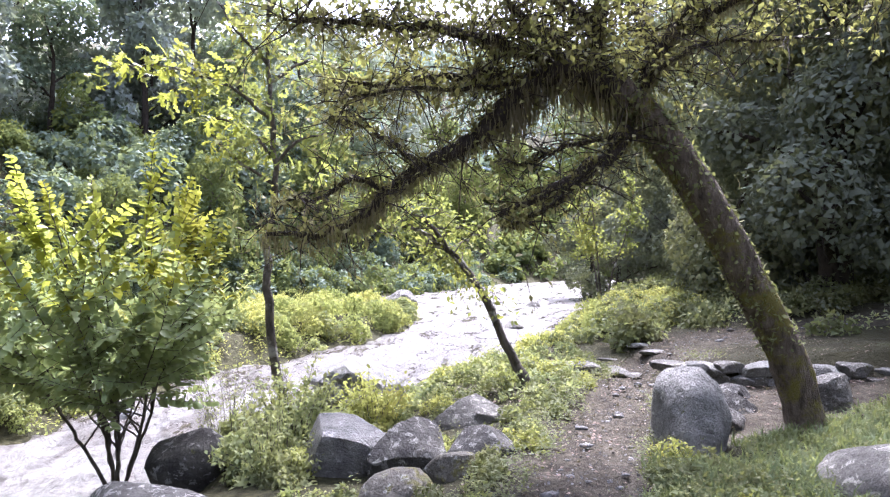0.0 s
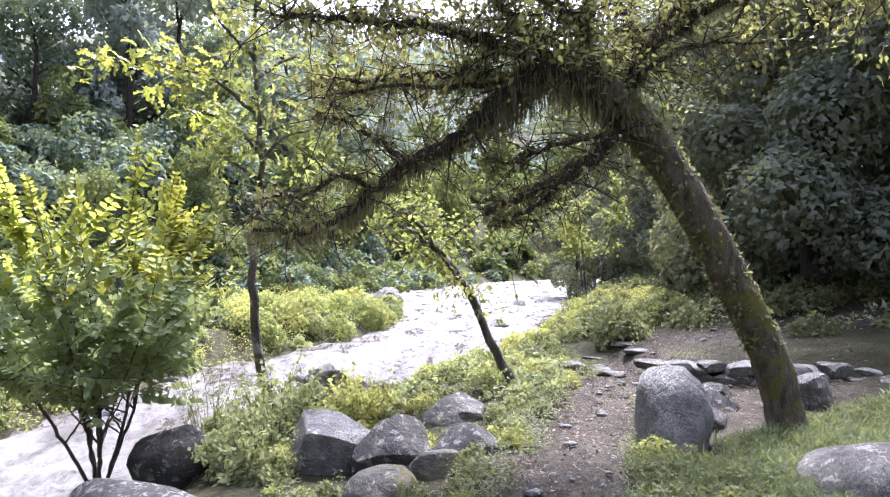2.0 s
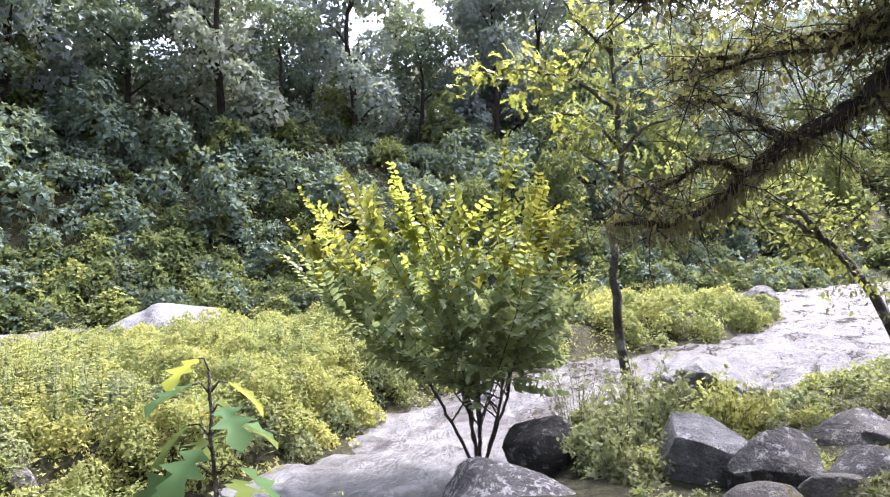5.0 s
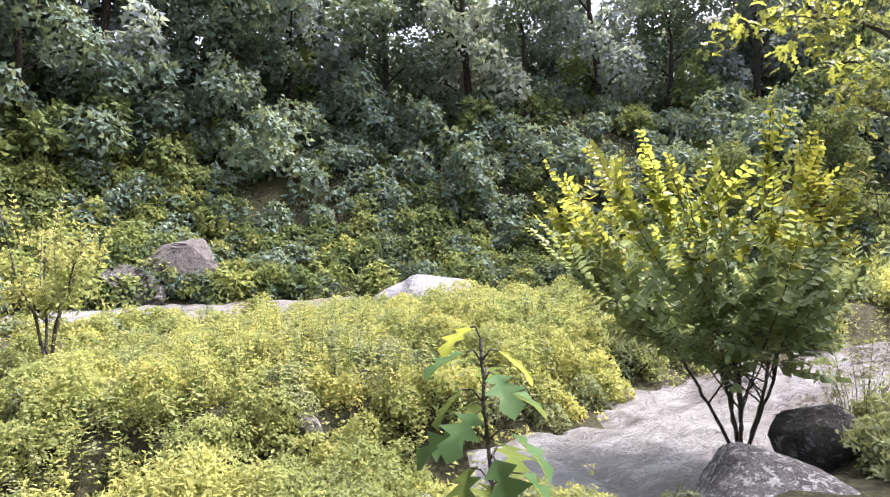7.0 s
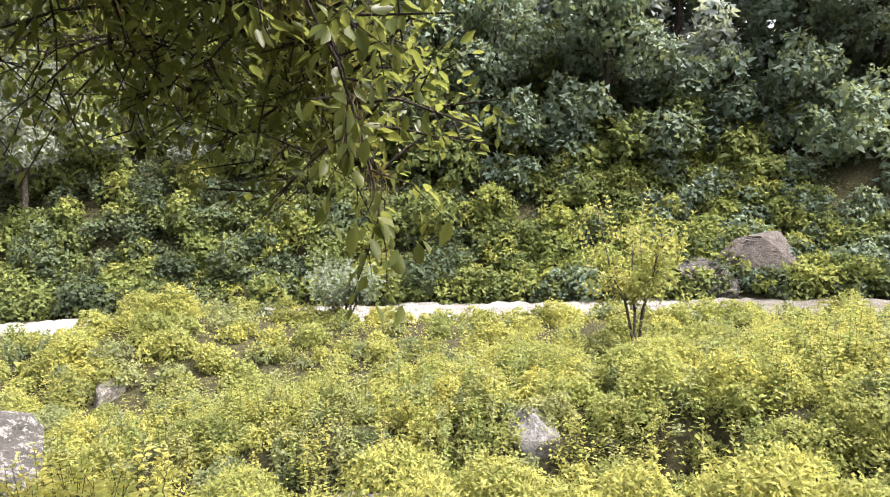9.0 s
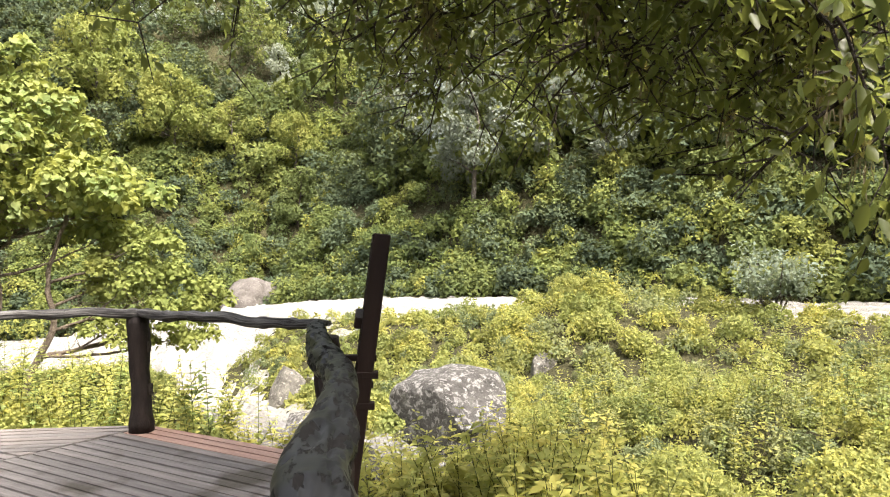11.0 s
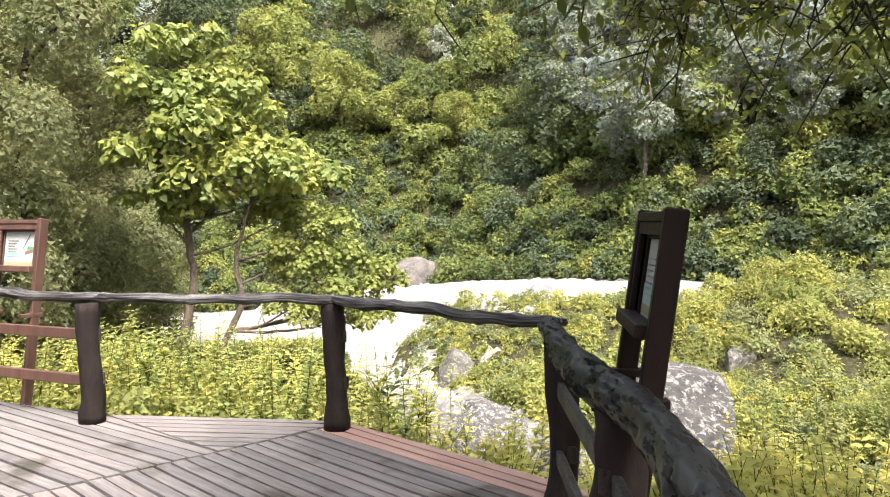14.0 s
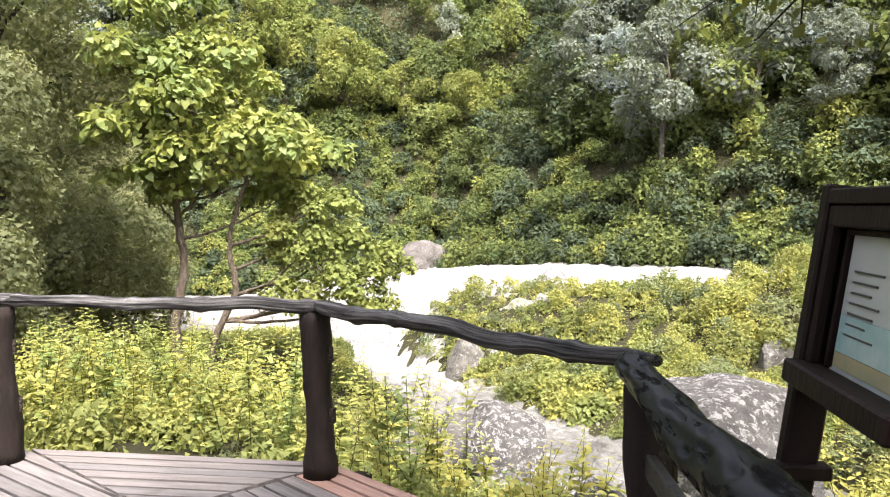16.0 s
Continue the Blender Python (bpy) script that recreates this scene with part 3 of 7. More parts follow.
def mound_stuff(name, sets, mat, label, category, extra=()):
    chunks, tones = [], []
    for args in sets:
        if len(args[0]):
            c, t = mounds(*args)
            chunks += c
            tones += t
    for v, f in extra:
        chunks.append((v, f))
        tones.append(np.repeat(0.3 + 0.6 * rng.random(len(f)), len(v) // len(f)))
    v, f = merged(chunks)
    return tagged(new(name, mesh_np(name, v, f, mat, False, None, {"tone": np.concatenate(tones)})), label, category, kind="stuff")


# ---- the lie of the land ----
MAIN = np.array([(40, 74, 5), (20, 69, 5), (10, 60, 5), (4, 42, 6), (-3, 33, 4.6), (-12, 27, 4), (-20, 18, 4), (-24.5, 8, 4), (-26, -2, 4.3), (-25.8, -14, 5.2),
                 (-25.6, -26, 5.8), (-27, -38, 5.5), (-22, -41, 2.6), (-11, -46.5, 4.5), (5, -55, 6), (30, -70, 7), (60, -100, 8)], float)
NEAR = np.array([(4, 36, 5), (2.4, 27, 3.4), (0.6, 20.5, 2.6), (-1.6, 16.5, 2.9), (-3.9, 13.4, 2.6), (-5.0, 10.4, 1.9), (-5.0, 7.2, 1.25), (-6.4, 4.4, 0.95), (-8.0, 1.5, 0.85), (-8.8, -2.8, 1.05), (-10.0, -8.5, 1.15),
                 (-12.0, -13, 1.15), (-14.2, -19, 1.0), (-15.5, -23, 1.0), (-17, -26.5, 2.6), (-18, -30, 7.5), (-18, -35.5, 7), (-16, -40.5, 4.6), (-9, -46.5, 4.8), (6, -55, 6), (31, -70, 7)], float)
MAIN_Y, MAIN_Z = [-120, -60, -41, -37.5, -34, -28, -10, 0, 10, 25, 40, 70], [-6, -4.6, -4.2, -2.75, -2.4, -1.8, -0.9, -0.75, -0.6, -0.4, 0.15, 1.0]
NEAR_Y, NEAR_Z = [-60, -40, -20, -12, -6, 0, 3.2, 5.6, 6.6, 9.5, 14, 20, 27, 40, 70], [-4.6, -4.4, -4.1, -3.2, -2.35, -1.75, -1.6, -1.5, -1.15, -1.05, -0.75, -0.4, -0.1, 0.4, 1.0]


def channel(x, y, line):
    """Distance from a channel's edge: negative in the water."""
    best = np.full(x.shape, 1e9)
    for (ax, ay, aw), (bx, by, bw) in zip(line[:-1], line[1:]):
        dx, dy = bx - ax, by - ay
        t = np.clip(((x - ax) * dx + (y - ay) * dy) / (dx * dx + dy * dy), 0, 1)
        best = np.minimum(best, np.hypot(x - ax - t * dx, y - ay - t * dy) - (aw + t * (bw - aw)))
    return best


def centre_x(y, line):
    return np.interp(y, line[::-1, 1], line[::-1, 0])


def water_z(x, y):
    w = sstep(-14, -21, x)
    return np.interp(y, NEAR_Y, NEAR_Z) * (1 - w) + np.interp(y, MAIN_Y, MAIN_Z) * w


WAY = [(0.4, -2.0), (0.75, 3.0), (1.0, 5.2), (1.6, 7.2), (2.45, 9.2), (3.3, 11.2), (5.0, 12.4), (8.0, 13.2), (14, 13.8), (24, 15)]


def way_dist(x, y):
    w = np.array([(a, b, 0) for a, b in WAY], float)
    return channel(x, y, w)


def turf_line(x):
    """Far edge of the turf beside the path; stony bare earth lies beyond, up to the ledge."""
    return 6.5 + 0.62 * (x - 2.4)


def land(x, y):
    """Height of the ground, the channel each point lies nearest to, and which side of the river it is on."""
    x, y = np.asarray(x, float), np.asarray(y, float)
    sm, sn = channel(x, y, MAIN), channel(x, y, NEAR)
    s = np.minimum(sm, sn) + 0.25 * wob(x, y, 2.1, 1) + 0.12 * wob(x, y, 5.3, 2)
    zw = water_z(x, y)
    east = np.where(y > 34, x > centre_x(y, MAIN), x > centre_x(y, NEAR))
    west = x < centre_x(y, MAIN)
    e = np.interp(y, [-120, -60, -30, -18, -13, -9, -5, 1, 4, 8, 15, 30, 60, 100], [-5, -4, -3.3, -2.2, -1.4, -0.8, -0.75, -0.3, -0.12, -0.05, 0.25, 0.9, 1.9, 4])
    e = e - 1.0 * sstep(-3.3, -6.0, x) * sstep(-2, -5, y) * sstep(-20, -12, y)
    e = e - 0.8 * sstep(-5, -7.5, x) * sstep(-5.5, -8, y) * sstep(-20, -14, y)
    camp = sstep(-2.6, -0.9, x) * sstep(-10, -7, y) * sstep(10, 6, y)
    e = e * (1 - camp) - 0.06 * camp
    e = e - 0.36 * sstep(1.0, -0.9, x) * sstep(2.5, 4.5, y) * sstep(14, 10, y)
    e = e + 0.10 * np.maximum(x - 4.5, 0) * sstep(6, 12, y) + 0.35 * np.maximum(x - 13, 0) + 0.07 * wob(x, y, 1.1, 3)
    e = e + 0.27 * sstep(10.5, 10.78, y + 0.3 * (x - 3.5)) * sstep(3.2, 3.7, x) * sstep(30, 20, y)
    isl = zw + 0.14 + 0.3 * sstep(-3, 6, y) + 0.2 * sstep(-16, -12, x) + 0.16 * wob(x, y, 0.8, 4) + 1.0 * np.exp(-((x + 18) ** 2 + (y + 8.5) ** 2) / 14) + 0.45 * np.exp(-((x + 12) ** 2 + (y - 2) ** 2) / 30)
    d = np.maximum(sm, 0)
    north = 9.0 * sstep(0.5, 13, d) + 0.08 * np.maximum(d - 10, 0)
    south = 1.05 * d * sstep(0, 4, d)
    south = south * (1 - 0.45 * sstep(-32, -14, x) * sstep(-42, -50, y))
    south = np.where(south > 45, 45 + 0.25 * (south - 45), south)
    k = sstep(14, -8, y)
    hill = zw + 0.3 + north * (1 - k) + south * k + (0.5 + 0.05 * np.minimum(d, 20)) * wob(x, y, 0.33, 5)
    goal = np.where(west, hill, np.where(east, e, isl))
    far = 0.34 * np.maximum(y - 84, 0) * sstep(78, 95, y)
    goal = goal + np.minimum(far, 75) + 12 * sstep(120, 400, x) + 0.3 * np.maximum(-y - 125, 0)
    w = np.where(east, 2.0, 1.4)
    rise = sstep(0, 1, np.clip(s / w, 0, 1))
    z = np.where(s < 0, zw - np.minimum(0.6, -s * 0.5), zw + (goal - zw) * rise)
    return z, s, np.where(west, -1, np.where(east, 1, 0))


def spaced(lo, a, b, hi, fine, grow=1.17):
    mid = list(np.arange(a, b + fine / 2, fine))
    out, step = [], fine
    while mid[-1] < hi:
        step *= grow
        mid.append(mid[-1] + min(step, 60))
    step, left = fine, [mid[0]]
    while left[-1] > lo:
        step *= grow
        left.append(left[-1] - min(step, 60))
    return np.array(left[:0:-1] + mid)


def grid_faces(nx, ny):
    i, j = np.meshgrid(np.arange(nx - 1), np.arange(ny - 1), indexing="ij")
    a = i * ny + j
    return np.stack([a, a + ny, a + ny + 1, a + 1], -1).reshape(-1, 4)


gx, gy = spaced(-600, -9, 7, 600, 0.22, 1.09), spaced(-600, -9, 14, 900, 0.22, 1.09)
GX, GY = np.meshgrid(gx, gy, indexing="ij")
GZ, GS, GSIDE = land(GX, GY)
leafy = np.where(GSIDE > 0, sstep(4.5, 2.5, GS), 1.0)
trod = sstep(1.05, 0.4, way_dist(GX, GY) + 0.28 * wob(GX, GY, 2.3, 17) + 0.1 * wob(GX, GY, 6.1, 6))
bare_earth = sstep(-0.1, 0.25, GY - turf_line(GX) + 0.12 * wob(GX, GY, 3.1, 51)) * sstep(10.7, 10.4, GY + 0.3 * (GX - 3.5)) * sstep(2.2, 2.7, GX) * sstep(6.6, 5.6, GX)
trod = np.maximum(trod, bare_earth)
GZ = GZ + 0.025 * wob(GX, GY, 7.0, 7) - 0.05 * trod + trod * (0.02 * wob(GX, GY, 4.3, 31) + 0.012 * rng.normal(size=GX.shape))
on_deck = (GX > -3.3) & (GX < 2.2) & (GY > -9) & (GY < -1.2)
GZ = np.where(on_deck, np.minimum(GZ, -0.14), GZ)
ground = tagged(new("ground", mesh_np("ground", np.stack([GX, GY, GZ], -1).reshape(-1, 3), grid_faces(len(gx), len(gy)), GROUND, True, None, {"trodden": trod.ravel(), "leafy": leafy.ravel()})),
                "dark leafy forest soil with a trodden earth path", "ground", kind="structure")

# the river: one moving sheet, rougher and whiter where it drops
wx, wy = spaced(-46, -34, 12, 42, 0.22, 1.1), np.concatenate([np.arange(-110, -50, 0.8), np.arange(-50, 26, 0.22), np.arange(26, 80, 0.6)])
WX, WY = np.meshgrid(wx, wy, indexing="ij")
WS = np.minimum(channel(WX, WY, MAIN), channel(WX, WY, NEAR))
WZ = water_z(WX, WY)
fall = np.hypot(*np.gradient(WZ, wx, wy))
rough = 0.06 + 0.03 * sstep(9, 6, WY) + 0.35 * np.clip(fall, 0, 0.5)
WZ = WZ + rough * (wob(WX, WY * 0.7, 2.2, 8) + 0.7 * wob(WX, WY, 5.0, 9) + 0.4 * wob(WX, WY, 9.0, 10)) + 0.05 * rng.normal(size=WX.shape) * np.clip(fall * 4, 0, 1)
foam = 0.11 + 0.13 * sstep(10, 6, WY) + np.clip(fall * 0.9, 0, 0.25) + 0.08 * sstep(-18, -23, WX) + 0.02 * sstep(7.5, 5, WY) * sstep(-14, -8, WX) * sstep(-4, 0, WY) + 0.1 * sstep(-7, -12, WY) + 0.06 * sstep(12, 9, WY) * sstep(3, 6, WY) * sstep(-8, -5.5, WX) - 0.1 * sstep(8, 13, WY) - 0.13 * sstep(-15.5, -13.5, WX) * sstep(2, -3, WY)
wf = grid_faces(len(wx), len(wy))
keep = (WS < 2.2).ravel()[wf].all(1)
used, inv = np.unique(wf[keep], return_inverse=True)
river = tagged(new("water", mesh_np("water", np.stack([WX, WY, WZ], -1).reshape(-1, 3)[used], inv.reshape(-1, 4), WATER, True, None, {"foam": foam.ravel()[used]})),
               "fast white-water river, foaming over rapids", "river", kind="structure")


def ground_z(x, y):
    return float(land(np.array([x]), np.array([y]))[0][0])


def scatter(n, x0, x1, y0, y1, test):
    """Random places on the land inside a stretch of the plan."""
    x, y = x0 + (x1 - x0) * rng.random(n), y0 + (y1 - y0) * rng.random(n)
    z, s, side = land(x, y)
    ok = test(x, y, z, s, side)
    return np.stack([x, y, z], -1)[ok]


def stuff(name, chunks, mat, label, category, smooth=False):
    v, f = merged(chunks)
    return tagged(new(name, mesh_np(name, v, f, mat, smooth)), label, category, kind="stuff")


# green cover of the far bank and its slope, bush by bush of several kinds


SLOPE = (("hillside_shrubs", 0.30, 0.82, LEAF_HILL, "dense green shrubs and creepers covering the steep far bank"), ("dark_shrubs", -9, 0.30, LEAF_GREEN, "dark green shrubs on the steep far bank"),
         ("bright_shrubs", 0.82, 9, LEAF_SPRING, "bright yellow-green shrubs on the steep far bank"))
sets = {nm: [] for nm, *_ in SLOPE}
for count, near, deep, r_lo, r_hi, tall, leaf, cover in ((2300, 0.2, 14, 0.6, 1.5, 1.0, 0.19, 0.3), (800, 6, 42, 1.2, 2.6, 1.15, 0.27, 0.3), (380, 6, 42, 1.5, 2.8, 1.7, 0.27, 0.3)):
    cen = scatter(count * 8, -66, 8, -95, 66, lambda x, y, z, s, side: (side < 0) & (s > near) & (s < deep))[:count]
    rad = r_lo + (r_hi - r_lo) * rng.random(len(cen)) ** 1.6
    rad = rad * (1 - 0.18 * sstep(0, 8, cen[:, 1]))
    cen = cen + np.stack([0.3 * rad, 0 * rad, (0.15 if tall < 1.3 else 0.75) * rad * tall], -1)
    sort = rng.random(len(cen)) + 0.2 * wob(cen[:, 0], cen[:, 1], 0.25, 13) - 0.3 * sstep(2, 16, cen[:, 1]) - (0.1 if tall > 1.1 else 0)
    for nm, lo, hi, mat, lab in SLOPE:
        k = (sort > lo) & (sort <= hi)
        sets[nm].append((cen[k], rad[k], tall * (0.8 + 0.5 * rng.random(k.sum())), leaf, cover, 9, None, 0.25, 1.0, True))
for nm, lo, hi, mat, lab in SLOPE:
    if nm == "dark_shrubs":
        up = [tuple(a[g[0][:, 1] > 1] if isinstance(a, np.ndarray) else a for a in g) for g in sets[nm]]
        mound_stuff(nm, up, LEAF_IVY, "dark ivy-green shrubs on the shaded far bank", "shrubs")
        sets[nm] = [tuple(a[g[0][:, 1] <= 1] if isinstance(a, np.ndarray) else a for a in g) for g in sets[nm]]
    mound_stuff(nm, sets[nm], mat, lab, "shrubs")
foot = scatter(19000, -46, 8, -70, 40, lambda x, y, z, s, side: (side < 0) & (s > 0.1) & (s < 4.2))[:1150]
rf = 0.5 + 0.7 * rng.random(len(foot)) ** 1.5
for sel, mat, lab in ((slice(0, None, 3), LEAF_GREEN, "dark shrubs at the foot of the far bank"), (slice(1, None, 3), LEAF_HILL, "green shrubs at the foot of the far bank"), (slice(2, None, 3), LEAF_SPRING, "bright green shrubs at the foot of the far bank")):
    mound_stuff("foot_shrubs", [(foot[sel] + [0, 0, 0.2], rf[sel], 1.0, 0.18, 0.32, 9, None, 0.25, 1.0, True)], mat, lab, "shrubs")
lit = scatter(900, -37, -26.5, 4, 15, lambda x, y, z, s, side: (side < 0) & (s > 0.4))[:120]
mound_stuff("bright_shrubs", [(lit + [0.2, 0, 0.35], 0.5 + 0.6 * rng.random(len(lit)), 1.0, 0.18, 0.32, 9, None, 0.25, 1.0, True)], LEAF_SPRING, "yellow-green shrubs round the bare rock", "shrubs")
c1n = scatter(1100, -40, 60, 64, 104, lambda x, y, z, s, side: (s > 0.5) & ((side < 0) | (y > 74)))
mound_stuff("hillside_shrubs", [(c1n + [0, 0, 0.4], 1.0 + 1.6 * rng.random(len(c1n)), 1.0, 0.5, 0.4, 7)], LEAF_HILL, "light green shrubs on the upstream bank", "shrubs")
c1b = scatter(18000, -66, 8, -92, 60, lambda x, y, z, s, side: (side < 0) & (s > 0.0) & (s < 42))
far1 = channel(c1b[:, 0], c1b[:, 1], MAIN) > 9
# the dark leaf colour also paints shade into the gaps between the bushes
stuff("creepers", [clump_leaves(c1b[~far1], 0.32 + 0.3 * rng.random((~far1).sum()), 28, 0.22), clump_leaves(c1b[far1], 0.5 + 0.5 * rng.random(far1.sum()), 20, 0.4)], LEAF_GREEN, "leafy creepers trailing over the far bank", "creepers")

# bare spots round the larger rocks
BARE = [(-6.95, -5.15, 0.42), (-9.1, -10.0, 1.25), (-9.3, -11.3, 1.3), (-5.2, -5.4, 0.35), (-8.2, 5.0, 0.15), (-9.75, 0.75, 0.3), (-9.3, 0.75, 0.28), (-9.6, 1.6, 0.22), (-1.0, 7.05, 0.5), (-0.35, 6.95, 0.42), (0.45, 6.85, 0.42), (0.1, 6.35, 0.3), (3.55, 5.0, 0.5), (-0.45, 5.95, 0.42),
        (2.46, 6.55, 0.42), (-2.9, 7.6, 0.62), (-2.5, 6.0, 1.15), (0.3, 8.35, 0.45), (-15.2, -8.3, 0.5), (-15.8, -6.3, 0.4), (-8.2, 9.8, 0.6), (-3.2, 3.6, 0.0), (-15.2, -17.8, 0.8)]


def off_rocks(x, y):
    ok = np.ones(np.shape(x), bool)
    for bx, by, br in BARE:
        ok &= np.hypot(x - bx, y - by) > br
    return ok


# weeds of the island and the river's edges: low bushy lumps with feathery tops


def sprigs(roots, per, height, leaf, lean=0.22, jitter=0.03, shape=T_TRI, droop=0.25):
    """Thin upright stalks set with small leaves, narrower to the top."""
    p = np.repeat(roots, per, axis=0)
    hh = rng.random(len(p)) ** 0.8
    tall = np.repeat(height, per)
    sway = np.repeat(rng.normal(size=(len(roots), 2)) * lean, per, axis=0)
    p[:, :2] += rng.normal(size=(len(p), 2)) * jitter
    p = p + np.concatenate([sway * (hh * tall)[:, None], (hh * tall)[:, None]], 1)
    d = rand_dirs(len(p))
    d[:, 2] = droop
    return leaves(p, d, rand_dirs(len(p), 2.5), leaf * (1.2 - 0.7 * hh), shape)


def low_west(x, y):
    """How tall weeds grow on the island: low towards the main channel, but for one mound."""
    mound = np.exp(-((x + 18) ** 2 + (y + 8.5) ** 2) / 12)
    return np.clip(0.16 + 0.84 * sstep(-19, -13.5, x) * (0.65 + 0.35 * sstep(-3, 5, y)) + 0.12 * sstep(8, 16, y) + mound, 0, 1)


def even(step, x0, x1, y0, y1, test):
    """Places on the land spread evenly, a step apart, each shifted a little."""
    x, y = [a.ravel() for a in np.meshgrid(np.arange(x0, x1, step), np.arange(y0, y1, step))]
    x, y = x + step * 0.5 * rng.normal(size=len(x)), y + step * 0.5 * rng.normal(size=len(y))
    z, s, side = land(x, y)
    return np.stack([x, y, z], -1)[test(x, y, z, s, side)]


def on_island(x, y, z, s, side):
    return (side == 0) & (s > 0.08) & off_rocks(x, y)


c2a = even(0.52, -15, -3.5, -10, 13, on_island)
c2b = even(0.74, -25, 3, -24, 32, on_island)
c2b = c2b[(c2b[:, 0] < -15) | (c2b[:, 1] < -10) | (c2b[:, 1] > 13)]
sets, herb = [], []
for c, leaf in ((c2a, 0.052), (c2b, 0.08)):
    lw = low_west(c[:, 0], c[:, 1])
    r = (0.3 + 0.36 * rng.random(len(c)) ** 1.6 + (leaf > 0.07) * 0.1 + 0.12 * wob(c[:, 0], c[:, 1], 1.0, 11)).clip(0.22, 0.9) * (0.55 + 0.45 * lw)
    k = rng.random(len(c)) + 0.25 * wob(c[:, 0], c[:, 1], 0.9, 41) < 0.66
    sets.append((c[k] + [0, 0, 0.04], r[k], 0.9 + 0.5 * rng.random(k.sum()), leaf, 0.32, 9, T_WEED, 0.5))
    herb.append((c[~k] + [0, 0, 0.04], r[~k] * 0.85, 1.0, leaf, 0.32, 9, T_WEED, 0.5))
cov = scatter(11000, -25, 3, -24, 32, lambda x, y, z, s, side: (side == 0) & (s > -0.05) & off_rocks(x, y))
extra = [clump_leaves(cov, 0.1 + 0.12 * rng.random(len(cov)), 15, 0.075, T_WEED, flat=0.8, low=-0.1)]
st = scatter(9000, -22, 2, -20, 26, lambda x, y, z, s, side: (side == 0) & (s > 0.1) & off_rocks(x, y) & (wob(x, y, 0.9, 21) > 0.3))[:1900]
lw = low_west(st[:, 0], st[:, 1])
extra.append(sprigs(st, 44, (0.5 + 0.6 * rng.random(len(st))) * (0.3 + 0.7 * lw), 0.075, 0.2, 0.05, T_WEED))
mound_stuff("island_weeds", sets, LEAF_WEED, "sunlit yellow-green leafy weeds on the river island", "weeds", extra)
mound_stuff("island_herbs", herb, LEAF_BANK, "green herbs among the island weeds", "weeds")
# weeds on the slope down to the pool
c2s = scatter(900, -22, -9, -28, -11, lambda x, y, z, s, side: (side == 0) & (s > 0.2) & off_rocks(x, y))[:230]
mound_stuff("slope_weeds", [(c2s, (0.3 + 0.4 * rng.random(len(c2s))) * (0.4 + 0.6 * sstep(-16.5, -13, c2s[:, 0])), 0.9, 0.12, 0.42)], LEAF_WEED, "leafy weeds on the slope down to the pool", "weeds")


def on_ledge(x, y):
    """Stone ledge, the bare earth before it and the trodden ground behind it."""
    v = y + 0.3 * (x - 3.5)
    return (x > 2.0) & (x < 8.5) & (y > turf_line(x) - 0.2) & (v < 12.4)


def free_bank(x, y, s):
    deck = (x > -3.35) & (x < 2.2) & (y > -9) & (y < -1.0) & ~((x - y) < 0.3)
    return (s > 0.15) & (way_dist(x, y) > 0.7) & ~deck & off_rocks(x, y)


# near bank: weeds by the water and below the deck
def by_stream(x, y, s):
    """Stony shore of the side channel, left open."""
    return (s < 0.8) & (x < -7) & (y < -7.5) & (y > -19)


c3 = scatter(9000, -14, 6, -26, 30, lambda x, y, z, s, side: (side > 0) & (s < np.where(y < -2, 9, 4.2)) & free_bank(x, y, s) & ~by_stream(x, y, s) & ~((x > -1.2) & (np.abs(y - 1) < 3.6)) & ~((x > -3.2) & (y > 3.5) & (y < 15)))
low3 = np.where((np.abs(c3[:, 0]) < 3.4) & (c3[:, 1] > 0) & (c3[:, 1] < 9), 0.42, np.where((c3[:, 0] < -7.5) & (c3[:, 1] < -5), 0.6, 1.0))
pick = np.arange(len(c3)) < 1100
h3 = (0.22 + 0.38 * rng.random(len(c3)) ** 2) * low3
k = c3[~pick][:2600]
lk = low3[~pick][:2600]
extra = [clump_leaves(c3[~pick], 0.12 + 0.14 * rng.random((~pick).sum()), 13, 0.07, T_WEED, flat=0.8),
         sprigs(k, 20, (0.35 + 0.5 * rng.random(len(k))) * np.where(k[:, 1] < -2, 1.1, 0.9) * lk, 0.075, 0.18)]
close = pick & (np.hypot(c3[:, 0], c3[:, 1]) < 6.5)
pick &= ~close
mound_stuff("bank_weeds", [(c3[pick], h3[pick], 0.95, 0.07, 0.32, 7, T_WEED, 0.5), (c3[close], h3[close], 0.95, 0.042, 0.34, 9, T_SLIM, 0.6)], LEAF_WEED, "leafy green and yellow weeds along the near bank", "weeds", extra)

# small weeds and grass between the boulders and down to the water
def beside_path(x, y, z, s, side):
    return (side > 0) & (s > 0.0) & (way_dist(x, y) > 0.62 + 0.15 * wob(x, y, 2.9, 33)) & off_rocks(x, y) & (x < 2.6)


